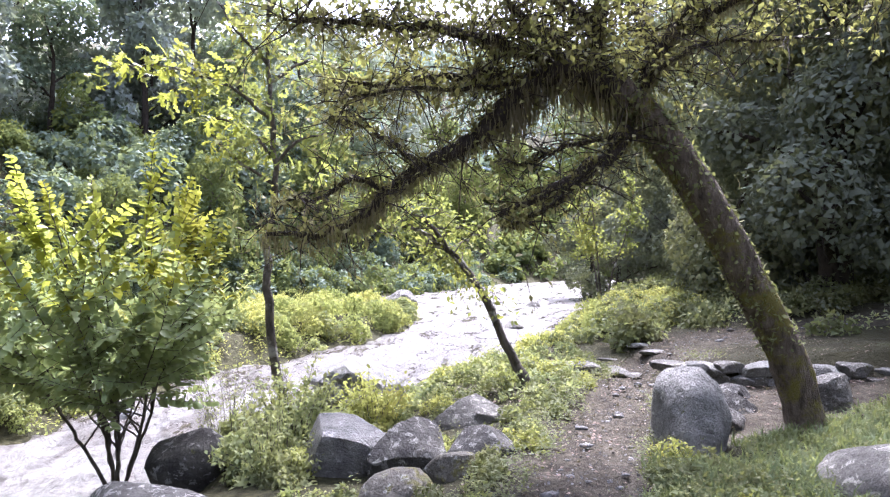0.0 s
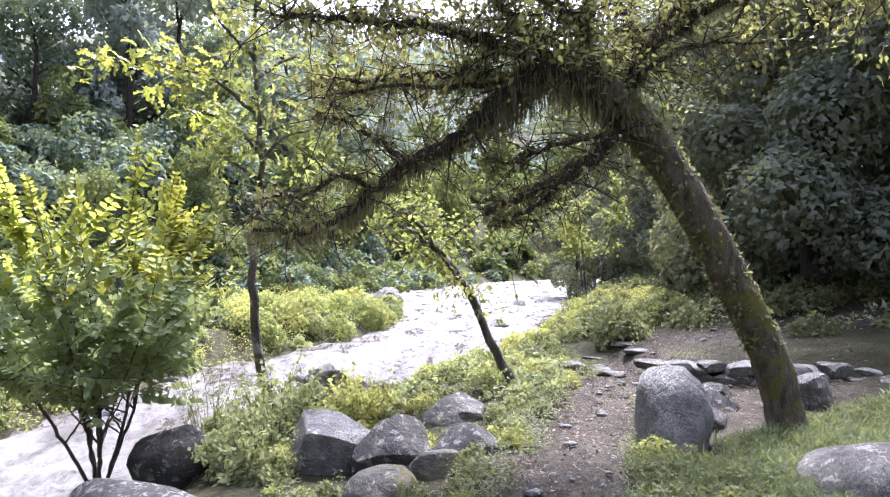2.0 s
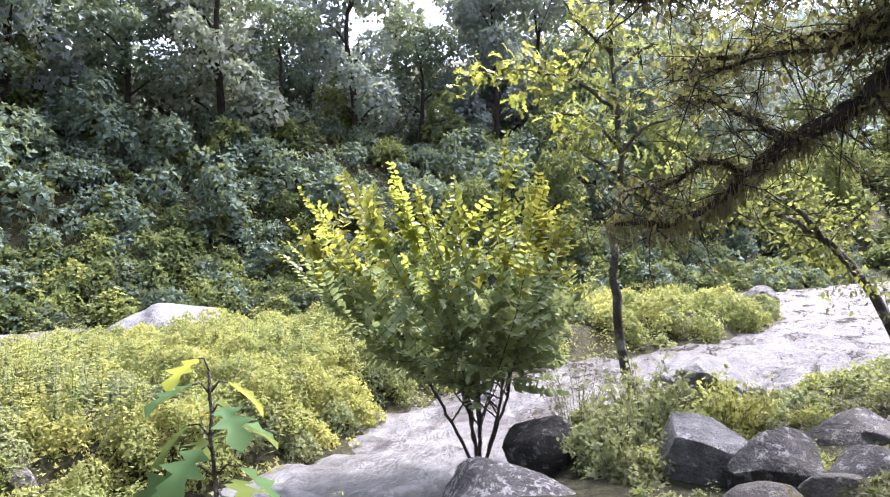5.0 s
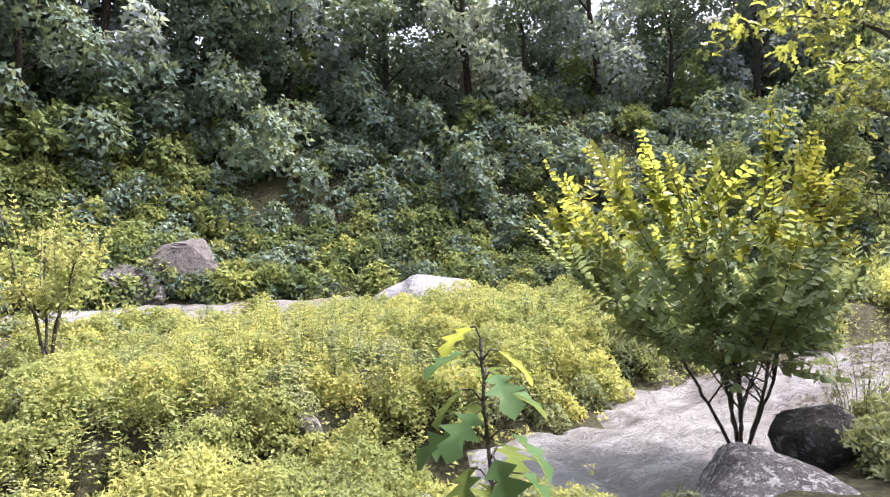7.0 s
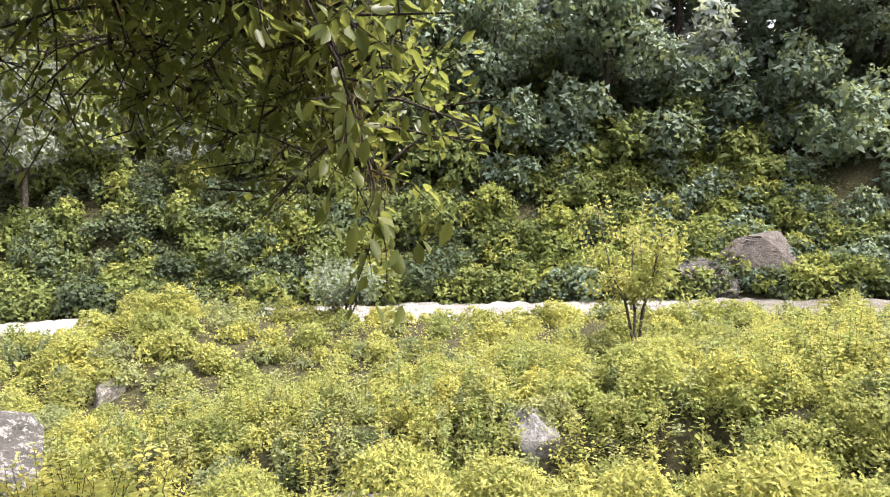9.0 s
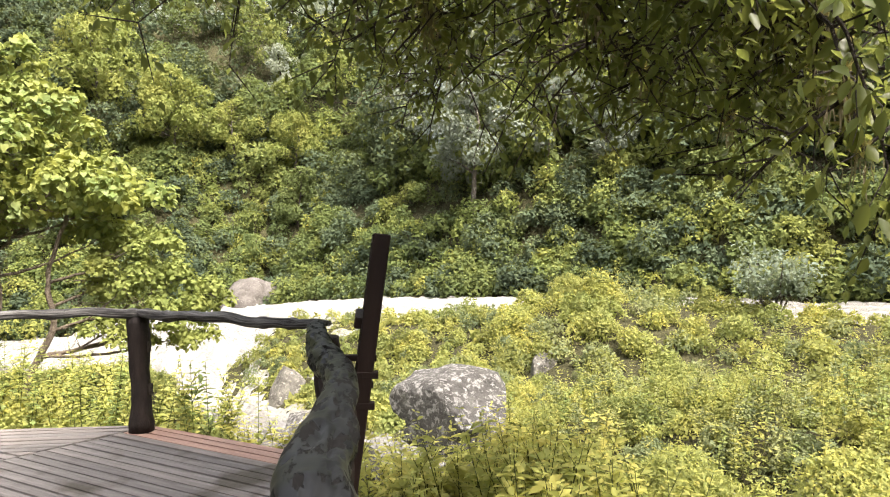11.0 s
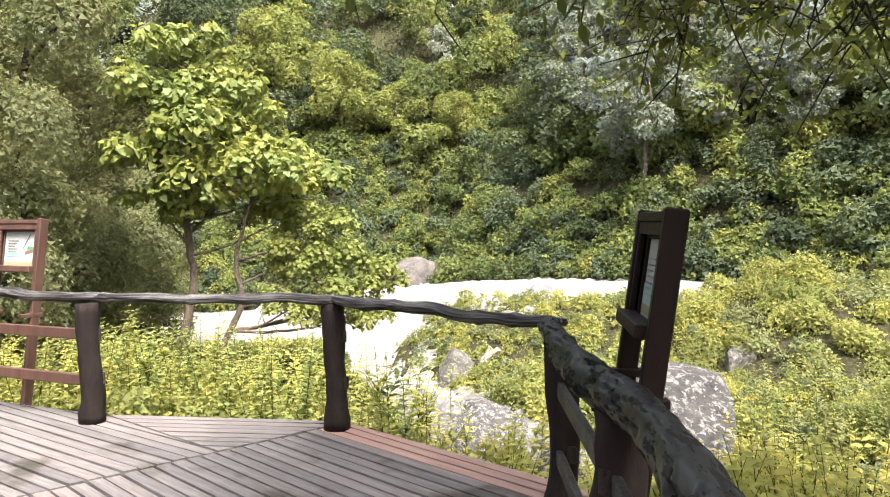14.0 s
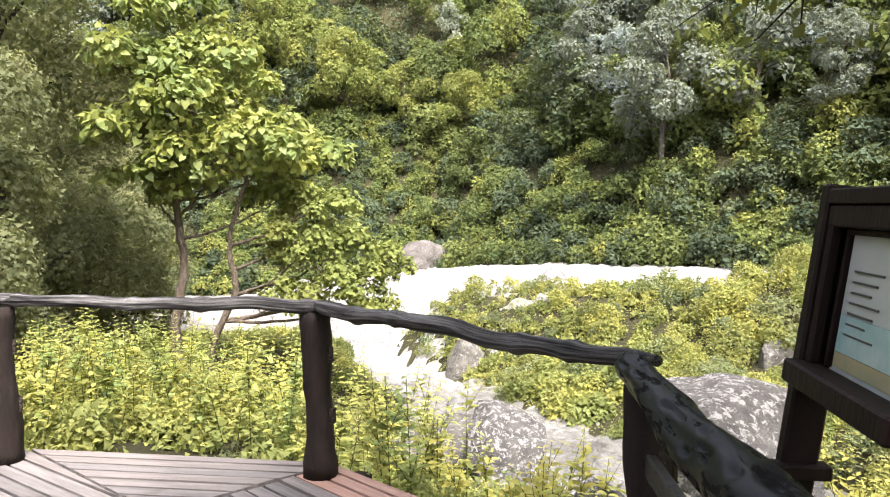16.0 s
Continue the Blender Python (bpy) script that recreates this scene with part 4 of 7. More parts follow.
c9 = even(0.26, -3.2, 2.6, 3.6, 15, beside_path)
r9 = 0.08 + 0.16 * rng.random(len(c9)) ** 1.5
k = rng.random(len(c9)) + 0.3 * wob(c9[:, 0], c9[:, 1], 1.3, 61)
for sel, mat, lab in ((k < 0.42, LEAF_LAWN, "small green weeds among the boulders by the path"), ((k >= 0.42) & (k < 0.72), LEAF_BANK, "low leafy weeds on the bank beside the path"), (k >= 0.72, LEAF_WEED, "yellowing low weeds beside the path")):
    mound_stuff("path_side_weeds", [(c9[sel], r9[sel], 1.0, 0.042, 0.34, 6, T_WEED, 0.5)], mat, lab, "weeds",
                [sprigs(c9[sel][::2], 16, 0.12 + 0.3 * rng.random(len(c9[sel][::2])) ** 2, 0.05, 0.35, 0.03, T_SLIM)])

# taller weeds crowding the deck's outer edge
k = scatter(5200, -5.2, 2.2, -14, -5.4, lambda x, y, z, s, side: (side > 0) & free_bank(x, y, s) & (s > 0.4) & ~by_stream(x, y, s))
k = k[(k[:, 0] + 3.3) * 0.9 + (k[:, 1] + 5.6) < 0.2][:1200]


def stalks(roots, height, leaf, gap=0.055, lean=0.16, branch=3):
    """Leafy upright herbs: thin stems, short side shoots, and pairs of pointed leaves that shrink to the tip."""
    wood, pos, ax, nm, size = [], [], [], [], []
    for p, h in zip(roots, height):
        tip = p + [lean * h * rng.normal(), lean * h * rng.normal(), h]
        shoots = [(p, tip, 0.25)]
        for _ in range(branch):
            t = 0.35 + 0.5 * rng.random()
            a = 6.28 * rng.random()
            b = p + (tip - p) * t
            shoots.append((b, b + np.array([math.cos(a) * 0.5, math.sin(a) * 0.5, 0.8]) * h * (0.38 - 0.2 * t), 0.1))
        for b, e, bare in shoots:
            wood.append(tube([b, (b + e) / 2, e], np.array([0.005, 0.004, 0.002]) * (1 if bare > 0.2 else 0.6), 3, 0, 0, False))
            m = max(3, int(np.linalg.norm(e - b) * (1 - bare) / gap))
            t = np.linspace(bare, 1, m)
            a = 6.28 * rng.random() + np.arange(m) * 1.57
            for sg in (0, math.pi):
                pos.append(b + np.outer(t, e - b))
                ax.append(np.stack([np.cos(a + sg), np.sin(a + sg), 0.25 + 0.3 * rng.normal(size=m)], -1))
                nm.append(np.stack([0.25 * rng.normal(size=m), 0.25 * rng.normal(size=m), np.ones(m)], -1))
                size.append(leaf * (1.15 - 0.7 * t ** 2) * (0.75 + 0.5 * rng.random(m)))
    return merged(wood), leaves(np.concatenate(pos), np.concatenate(ax), np.concatenate(nm), np.concatenate(size), T_FOLD)


STALK = bark_material("green_stalk", (0.05, 0.06, 0.02), (0.12, 0.13, 0.04), scale=5)
for half, mat in ((k[::3], LEAF_WEED), (k[1::3], LEAF_LIME), (k[2::3], LEAF_FRESH)):
    near_edge = half[np.argsort(rng.random(len(half)))][:170]
    wood, fol = stalks(near_edge, 0.7 + 0.75 * rng.random(len(near_edge)), 0.088, 0.05)
    stuff("weed_stalks", [wood], STALK, "thin green stems of the tall weeds by the deck", "weeds")
    stuff("tall_weeds", [fol], mat, "tall yellow-green weeds crowding the edge of the deck", "weeds")

# taller leafy herbs standing out of the island weeds
hb = scatter(5200, -14, -4.5, -9, 12, lambda x, y, z, s, side: on_island(x, y, z, s, side) & (wob(x, y, 0.8, 71) > -0.1))[:620]
for sel, mat, lab in ((hb[::2], LEAF_WEED, "upright yellow-green herbs standing out of the island weeds"), (hb[1::4], LEAF_BANK, "upright grey-green herbs standing out of the island weeds"), (hb[3::4], LEAF_LIME, "fresh green herbs standing out of the island weeds")):
    wood, fol = stalks(sel, 0.55 + 0.55 * rng.random(len(sel)), 0.085, 0.06)
    stuff("herb_stalks", [wood], STALK, "thin green stems of the island herbs", "weeds")
    stuff("tall_herbs", [fol], mat, lab, "weeds")

# low green cover further along the near bank and under the trees
c4 = scatter(3000, -6, 26, 8, 60, lambda x, y, z, s, side: (side > 0) & (s > 2.2) & free_bank(x, y, s) & ~on_ledge(x, y))
h4 = (0.16 + 0.3 * rng.random(len(c4))) * np.where(c4[:, 1] > 13, 1.5, 0.8)
k = c4[:, 0] < 7.5
stuff("undergrowth", [clump_leaves(c4[k] + [0, 0, 0.05], h4[k], 60, 0.095, flat=0.8)], LEAF_BANK, "low green undergrowth beside the riverside path", "plants")
stuff("undergrowth", [clump_leaves(c4[~k] + [0, 0, 0.05], h4[~k] * 1.5, 45, 0.13, flat=0.8)], LEAF_SHADE, "dark undergrowth beneath the trees of the wood", "plants")

mu = scatter(1400, 2.6, 15, 11.5, 27, lambda x, y, z, s, side: (side > 0) & (s > 1.5) & (way_dist(x, y) > 0.9) & ~on_ledge(x, y))[:330]
mound_stuff("undergrowth", [(mu, 0.22 + 0.4 * rng.random(len(mu)), 0.9, 0.1, 0.42, 7, T_WEED)], LEAF_LAWN, "low leafy undergrowth at the edge of the wood", "plants")

# grit and leaf litter on the trodden path
gr = scatter(9000, -0.6, 6.5, 2.6, 13.0, lambda x, y, z, s, side: way_dist(x, y) < 0.75)[:2600]
stuff("grit", [leaves(gr - [0, 0, 0.035], rand_dirs(len(gr), 0.3), rand_dirs(len(gr), 2.0), 0.012 + 0.035 * rng.random(len(gr)) ** 2, T_HEART)], ROCK_PALE, "grit and dry leaf scraps on the path", "grit")
lt = scatter(14000, -4.5, 6.5, 3.0, 14.0, lambda x, y, z, s, side: (side > 0) & (s > 0.0) & off_rocks(x, y))
LITTER = leaf_material("dry_litter", (0.05, 0.04, 0.025), (0.1, 0.085, 0.055), (0.2, 0.18, 0.13), (0.08, 0.085, 0.04), 2.0, 0.1, 0.8, 0.1)
stuff("leaf_litter", [leaves(lt + [0, 0, 0.005], rand_dirs(len(lt)) * [1, 1, 0.25], rand_dirs(len(lt), 2.5), 0.02 + 0.045 * rng.random(len(lt)) ** 2, T_LEAF)], LITTER, "dry fallen leaves and twigs lying on the soil", "leaf litter")
# tufts along the path's edge
tf = scatter(9000, -0.8, 4.5, 2.6, 11.0, lambda x, y, z, s, side: (way_dist(x, y) > 0.42 + 0.2 * wob(x, y, 2.9, 33)) & (way_dist(x, y) < 0.95) & off_rocks(x, y))[:900]
stuff("grass_tufts", [sprigs(tf, 14, 0.08 + 0.16 * rng.random(len(tf)), 0.05, 0.5, 0.04, T_TRI)], LEAF_LAWN, "tufts of grass and herbs edging the path", "grass")

# turf beside the path: arching blades in tufts, with small leafy plants among them
def on_turf(x, y, z, s, side):
    return (x > 0.9 + 0.3 * wob(x, y, 1.7, 5)) & (way_dist(x, y) > 0.6 + 0.2 * wob(x, y, 2.3, 17)) & (y < turf_line(x) + 0.15 * wob(x, y, 3.0, 52)) & off_rocks(x, y)


c8 = scatter(2600, 1.2, 7.5, 1.6, 9.6, on_turf)
stuff("ground_plants", [clump_leaves(c8, 0.05 + 0.09 * rng.random(len(c8)), 26, 0.045, T_LEAF, flat=0.8)], LEAF_LAWN, "small leafy plants among the grass", "plants")
cl = scatter(5200, -5, 9, -9, 6, lambda x, y, z, s, side: (side > 0) & free_bank(x, y, s) & ~on_turf(x, y, z, s, side) & ~on_ledge(x, y))[:3600]
stuff("ground_plants", [clump_leaves(cl, 0.06 + 0.07 * rng.random(len(cl)), 13, 0.055, T_LEAF, flat=0.7)], LEAF_LAWN, "low creeping plants on the soil round the deck", "plants")
T_ARCH = (np.array([(-0.03, 0, 0), (0.03, 0, 0), (0.034, 0.5, 0.1), (-0.034, 0.5, 0.1), (0, 1, -0.14)]), np.array([(0, 1, 2), (0, 2, 3), (3, 2, 4)]))
g = np.repeat(scatter(11000, 0.95, 7.5, -1.0, 9.8, on_turf), 9, axis=0)
n = len(g)
g = g + rng.normal(size=(n, 3)) * [0.035, 0.035, 0]
d = rng.normal(size=(n, 3)) * [0.6, 0.6, 0.15] + [0, 0, 0.75]
stuff("grass", [leaves(g - [0, 0, 0.01], d, rng.normal(size=(n, 3)) * 0.3 + [0, 0, 1], 0.09 + 0.13 * rng.random(n), T_ARCH)], GRASS, "short bright green grass beside the earth path", "grass")

# ---- rocks ----


def rock(label, at, size, seed, mat, rz=0.0, name="boulder", sub=4, blocky=0.0, sink=0.25, square=1.0, planes=()):
    """A river boulder: broad lumps, planes and fine dents, sunk a little into the ground."""
    bm = bmesh.new()
    bmesh.ops.create_icosphere(bm, subdivisions=sub, radius=1.0)
    off = Vector((seed * 3.7, seed * 1.9, seed * 2.3))
    rr = random.Random(seed)
    cuts = [(Vector((rr.uniform(-1, 1), rr.uniform(-1, 1), rr.uniform(-0.3, 1))).normalized(), rr.uniform(0.55, 0.82)) for _ in range(9)]
    for v in bm.verts:
        p = Vector([math.copysign(abs(a) ** square, a) for a in v.co])
        p *= 1 + 0.3 * noise.noise(p * 0.9 + off) + 0.15 * noise.noise(p * 2.1 + off) + 0.06 * noise.noise(p * 5 + off) + 0.028 * noise.noise(p * 12 + off)
        for nrm, dist in cuts:
            over = p.dot(nrm) - dist
            if over > 0:
                p -= nrm * over * (0.72 + 0.26 * blocky)
        for nx, ny, nz, dist in planes:
            nrm = Vector((nx, ny, nz)).normalized()
            over = p.dot(nrm) - dist
            if over > 0:
                p -= nrm * over * 0.93
        v.co = Vector((p.x * size[0] / 2, p.y * size[1] / 2, p.z * size[2] / (2 - sink)))
    me = bpy.data.meshes.new(name)
    bm.to_mesh(me)
    bm.free()
    me.materials.append(mat)
    me.shade_smooth()
    if blocky > 0.4:
        me.set_sharp_from_angle(angle=radians(20))
    ob = new(name, me)
    ob.matrix_world = pose(at[0], at[1], at[2] + size[2] * (0.5 - sink * 0.5), 0, 0, rz)
    return tagged(ob, label, "rock", "boulders by the river")


ROCK_FALL = rock_material("rock_fall", (0.06, 0.052, 0.045), (0.17, 0.155, 0.14), (0.21, 0.195, 0.18), 0.3, moss_amt=0.0, scale=1.6)
ROCK_SMOOTH = rock_material("rock_smooth", (0.1, 0.098, 0.085), (0.27, 0.262, 0.235), (0.32, 0.31, 0.28), 0.25, moss_amt=0.2, scale=5.0)
rock("tall smooth grey boulder standing beside the earth path", (2.46, 6.86, -0.14), (0.66, 0.95, 0.9), 3, ROCK_SMOOTH, 12, blocky=-1.6, square=0.78)
rock("dark wet rock slab behind the tall boulder", (3.15, 7.85, -0.2), (0.9, 0.7, 0.42), 90, ROCK_DARK, 15, blocky=0.8, square=0.8)
rock("dark broken stone at the tree's foot", (3.5, 8.55, -0.16), (0.9, 0.7, 0.42), 91, ROCK_DARK, 60, blocky=0.8, square=0.8)
rock("brown stone below the ledge", (4.9, 8.7, -0.06), (0.75, 0.6, 0.5), 92, ROCK_GREY, 30, blocky=0.5, square=0.8)
rock("dark stone half sunk in the earth below the ledge", (3.9, 9.3, -0.1), (0.7, 0.5, 0.3), 93, ROCK_DARK, 80, blocky=0.8, square=0.8)
rock("angular boulder with a pale flat wet top", (-0.98, 7.4, -0.5), (1.25, 0.95, 0.86), 5, ROCK_SLAB, 8, blocky=1.0, square=0.55, planes=((0.2, -0.3, 1, 0.42), (-0.1, -1, -0.12, 0.55), (-1, -0.2, 0.3, 0.62)))
rock("dark lumpy boulder split from the flat one", (-0.33, 7.3, -0.5), (0.85, 0.75, 0.72), 21, ROCK_DARK, 10, blocky=0.8, square=0.75, planes=((0.5, -0.5, 0.8, 0.6),))
rock("dark rounded boulder at the edge of the path", (0.45, 7.1, -0.36), (0.95, 0.7, 0.6), 33, ROCK_DARK, 10, blocky=0.9, square=0.95, planes=((0.75, -0.2, 0.75, 0.5), (-0.7, -0.3, 0.7, 0.5)))
rock("mossy small boulder near the path", (0.1, 6.55, -0.36), (0.62, 0.5, 0.4), 11, ROCK_MOSS, 0, blocky=0.5)
rock("low moss-covered boulder in the weeds", (-0.45, 6.2, -0.44), (0.85, 0.6, 0.42), 12, ROCK_MOSS, 40)
rock("grey boulder among yellow weeds", (0.3, 8.6, -0.46), (1.1, 0.75, 0.62), 31, ROCK_GREY, 5, blocky=0.7, square=0.7)
rock("rounded grey boulder at the grass edge", (3.55, 5.3, -0.2), (1.2, 0.95, 0.62), 17, ROCK_GREY, 0, blocky=0.2)
rock("black wet boulder at the foot of the shrub", (-2.95, 8.05, -0.85), (1.15, 0.8, 0.85), 20, ROCK_DARK, 10)
rock("large grey boulder blotched with white lichen", (-2.55, 6.35, -1.0), (2.2, 1.3, 0.85), 23, ROCK_LICHEN, -10)
rock("flat pale boulder in the rapids", (-1.75, 13.2, -0.75), (2.3, 2.2, 0.95), 26, ROCK_SMOOTH, 35, blocky=0.5, square=0.85)
rock("wet boulder in the near channel", (-1.1, 11.6, -0.75), (0.9, 0.7, 0.55), 27, ROCK_DARK, 5)
rock("grey boulder at the water's edge", (-0.3, 10.9, -0.6), (0.8, 0.6, 0.45), 28, ROCK_GREY, 50)
rock("rounded grey boulder on the upstream island", (-1.9, 30.2, 0.1), (1.5, 1.4, 1.0), 31, ROCK_GREY, 0)
rock("low boulder at the island's edge", (-7.6, 22.5, -0.4), (1.5, 1.0, 0.7), 33, ROCK_GREY, 20)
rock("huge pale rounded boulder in the main channel", (-18.6, 15.8, -0.9), (3.7, 3.0, 1.75), 36, ROCK_PALE, 30)
rock("brown boulder sunk among island weeds", (-8.4, 10.1, -0.75), (0.95, 0.7, 0.75), 38, ROCK_DARK, 0)
rock("small pale stone among island weeds", (-8.3, 5.0, -0.98), (0.6, 0.45, 0.36), 39, ROCK_GREY, 0)
rock("white rock at the edge of the side channel", (-10.1, 0.75, -1.5), (1.1, 0.75, 0.85), 41, ROCK_PALE, 25)
rock("pale flat rock at the side channel", (-9.9, 1.75, -1.45), (0.9, 0.6, 0.5), 42, ROCK_PALE, 60)
rock("big lichen-blotched boulder below the deck", (-6.85, -5.05, -0.78), (2.4, 1.6, 0.8), 77, ROCK_LICHEN, 35, blocky=1.0, square=0.8)
rock("grey boulder below the railing, spotted with lichen", (-9.3, -10.2, -3.2), (2.4, 1.8, 1.5), 45, ROCK_LICHEN, 70)
rock("broad flat wet boulder in the side channel", (-9.6, -11.6, -3.7), (3.0, 2.2, 1.3), 43, ROCK_GREY, 20, blocky=0.6, square=0.8)
rock("grey lichened boulder beside the side channel", (-5.3, -5.4, -1.3), (0.8, 0.7, 0.75), 46, ROCK_LICHEN, 10)
rock("upright grey rock on the island slope", (-15.6, -8.5, -2.3), (1.0, 0.8, 1.3), 47, ROCK_GREY, 0)
rock("pale rock on the island", (-16.2, -6.4, -2.1), (0.8, 0.6, 0.8), 48, ROCK_GREY, 0)
rock("grey rock where the side channel meets the pool", (-15.6, -18.2, -4.1), (1.7, 1.4, 1.6), 49, ROCK_GREY, 40, blocky=0.5, square=0.85)
rock("great pale boulder at the waterfall", (-31.6, -41.0, -4.4), (4.4, 4.4, 3.5), 52, ROCK_FALL, 15, blocky=-0.6, square=0.72)
rock("dark wet rock ledge at the waterfall", (-29.6, -39.6, -4.9), (2.6, 2.0, 1.8), 53, ROCK_GREY, 60)
rock("exposed brown rock face on the far bank", (-29.5, 11.3, -0.4), (5.2, 3.0, 2.9), 56, rock_material("rock_brown", (0.045, 0.04, 0.036), (0.15, 0.13, 0.115), (0.2, 0.19, 0.18), 0.2), 78, blocky=1.0, square=0.5, planes=((0.1, -1, 0.15, 0.6), (-0.3, 0, 1, 0.7)))
rock("dark broken slab below the brown rock face", (-28.8, 9.3, -0.6), (2.6, 1.6, 1.8), 57, ROCK_DARK, 70, blocky=1.0, square=0.7)
rock("brown broken stone beside the rock face", (-27.2, 13.4, -1.1), (1.9, 1.2, 1.3), 58, ROCK_GREY, 10, blocky=1.0)
for i, (x, y, w) in enumerate([(-0.5, 12.9, 0.55), (-2.6, 15.4, 0.7), (1.2, 17.4, 0.6), (2.4, 24.0, 0.9), (-5.6, 12.4, 0.5), (-9.8, -6.2, 0.6), (-11.0, -12.0, 0.9),
                                (-9.4, -4.4, 0.45), (-12.6, -15.2, 0.8), (-6.3, 3.6, 0.5), (-22.5, -20.5, 1.3), (-24.0, 5.5, 1.0), (-15.5, -24.6, 1.0), (4.3, 33.0, 0.9)]):
    rock("wet grey stone breaking the current", (x, y, float(water_z(np.array(x), np.array(y))) - 0.3 * w), (w, w * 0.8, 0.7 * w), 60 + i, ROCK_GREY if i % 2 else ROCK_PALE, 31 * i, name="river_stone", sub=3)

# stones of the low step across the path
step = thing("stone_step", "low row of flat grey stones edging the raised path", "stone edging", at=(0, 0, 0))
SLABS = [rock("", (0, 0, 0), (0.5, 0.34, 0.19), 80 + i, (ROCK_SMOOTH, ROCK_GREY, ROCK_SMOOTH, ROCK_GREY)[i % 4], 0, name="stone", sub=3, blocky=1.0, sink=0.0, square=0.7) for i in range(4)]
for i in range(4):
    for key in ("category", "group"):
        del SLABS[i][key]
    SLABS[i].parent = step
srng = random.Random(5)
spots = []
for i in range(13):
    x = 3.45 + 0.24 * i
    spots.append((x, 10.5 - 0.3 * (x - 3.5) + srng.uniform(-0.05, 0.05), 0.0, 0.85, 1.15))
for i in range(8):
    x = 3.5 + 0.4 * i
    spots.append((x, 10.62 - 0.3 * (x - 3.5) + srng.uniform(-0.03, 0.03), 0.17, 1.35, 0.85))
for i in range(6):
    spots.append((2.75 + srng.uniform(0, 0.9), 11.0 + 0.3 * i + srng.uniform(-0.1, 0.1), -0.07, 0.95, 0.5))
spots += [(2.35, 11.1, 0.0, 1.3, 0.7), (2.0, 11.2, 0.0, 1.2, 0.8), (6.75, 9.55, 0.06, 1.3, 1.6), (7.15, 9.5, 0.08, 1.2, 1.4), (6.5, 9.35, 0.0, 1.1, 1.3), (7.5, 9.3, 0.06, 1.3, 1.4), (6.9, 9.35, 0.25, 1.25, 1.2)]
for i, (x, y, dz, s, tallness) in enumerate(spots):
    src = SLABS[i % 4]
    ob = src if i < 4 else src.copy()
    if i >= 4:
        scene.collection.objects.link(ob)
    s *= srng.uniform(0.85, 1.15)
    low = -0.02 if y + 0.3 * (x - 3.5) < 10.9 and x > 3.3 else ground_z(x, y)
    ob.matrix_basis = pose(x, y, low + 0.07 + dz, srng.uniform(-6, 6), srng.uniform(-6, 6), srng.uniform(-25, 25) - 16) @ Matrix.Diagonal((s, s * 1.1, s * tallness, 1))

# loose stones on the path
pv = []
for i in range(110):
    t = srng.random() ** 1.3
    k = t * (len(WAY) - 4) + 0.9
    a, b = WAY[int(k)], WAY[int(k) + 1]
    x, y = [p + (q - p) * (k % 1) + srng.gauss(0, 0.3) for p, q in zip(a, b)]
    bm = bmesh.new()
    bmesh.ops.create_icosphere(bm, subdivisions=1, radius=1)
    s = srng.choice((0.015, 0.02, 0.02, 0.03, 0.045, 0.06))
    co = np.array([v.co for v in bm.verts]) * (1 + 0.25 * np.random.default_rng(i).normal(size=(len(bm.verts), 1))) * [s * 1.3, s, s * 0.45]
    pv.append((co + [x, y, ground_z(x, y) - 0.03], np.array([[v.index for v in f.verts] for f in bm.faces])))
    bm.free()
stuff("pebbles", pv, ROCK_PALE, "loose pale stones scattered on the path", "stones")

# ---- trees ----


def limb(points, r0, r1, n=18, sides=8, rough=0.05, seed=0, power=1.0):
    path = spline(points, n)
    path[1:-1] += np.random.default_rng(seed).normal(size=(n - 2, 3)) * min(r0, 0.05) * 0.35
    t = np.linspace(0, 1, n) ** power
    return path, tube(path, r0 + (r1 - r0) * t, sides, rough, seed)


def twigs_from(path, count, length, radius, seed, up=0.3, start=0.25, sub=2):
    """Thin side shoots along a limb: their meshes, and points and ways for leaves along them."""
    r = np.random.default_rng(seed)
    chunks, pts, ways = [], [], []
    for _ in range(count):
        i = int(len(path) * (start + (0.98 - start) * r.random()))
        p0 = path[min(i, len(path) - 1)]
        d = unit(r.normal(size=3) * [1, 1, 0.6] + [0, 0, up])
        L = length * (0.5 + 0.8 * r.random())
        p = [p0 + d * L * t + [0, 0, -0.25 * L * t * t] + r.normal(size=3) * 0.03 * L for t in np.linspace(0, 1, 6)]
        p[0] = p0
        chunks.append(tube([p[0], p[2], p[4], p[5]], radius * np.array([1, 0.75, 0.45, 0.3]), 3, 0, 0, False))
        pts.append(np.array(p)[1:])
        ways.append(np.repeat(d[None], 5, 0))
        for _ in range(sub):
            j = r.integers(2, 6)
            d2 = unit(d + r.normal(size=3) * 0.8)
            q = [p[j] + d2 * L * 0.45 * t for t in np.linspace(0, 1, 5)]
            chunks.append(tube([q[0], q[2], q[4]], radius * np.array([0.5, 0.4, 0.2]), 3, 0, 0, False))
            pts.append(np.array(q)[1:])
            ways.append(np.repeat(d2[None], 4, 0))
    return chunks, np.concatenate(pts), np.concatenate(ways)


def leaves_on(pts, ways, per, size, shape, spread=0.08, droop=0.35):
    n = len(pts) * per
    p = np.repeat(pts, per, 0) + rng.normal(size=(n, 3)) * spread
    ax = unit(np.repeat(ways, per, 0) * 0.6 + rand_dirs(n) - [0, 0, droop])
    return leaves(p, ax, rand_dirs(n, 1.6), size * (0.6 + 0.7 * rng.random(n)), shape)


def add_np(name, chunks, mat, parent, label="", smooth=False):
    v, f = merged(chunks)
    return piece(name, mesh_np(name, v, f, mat, smooth), parent, label)


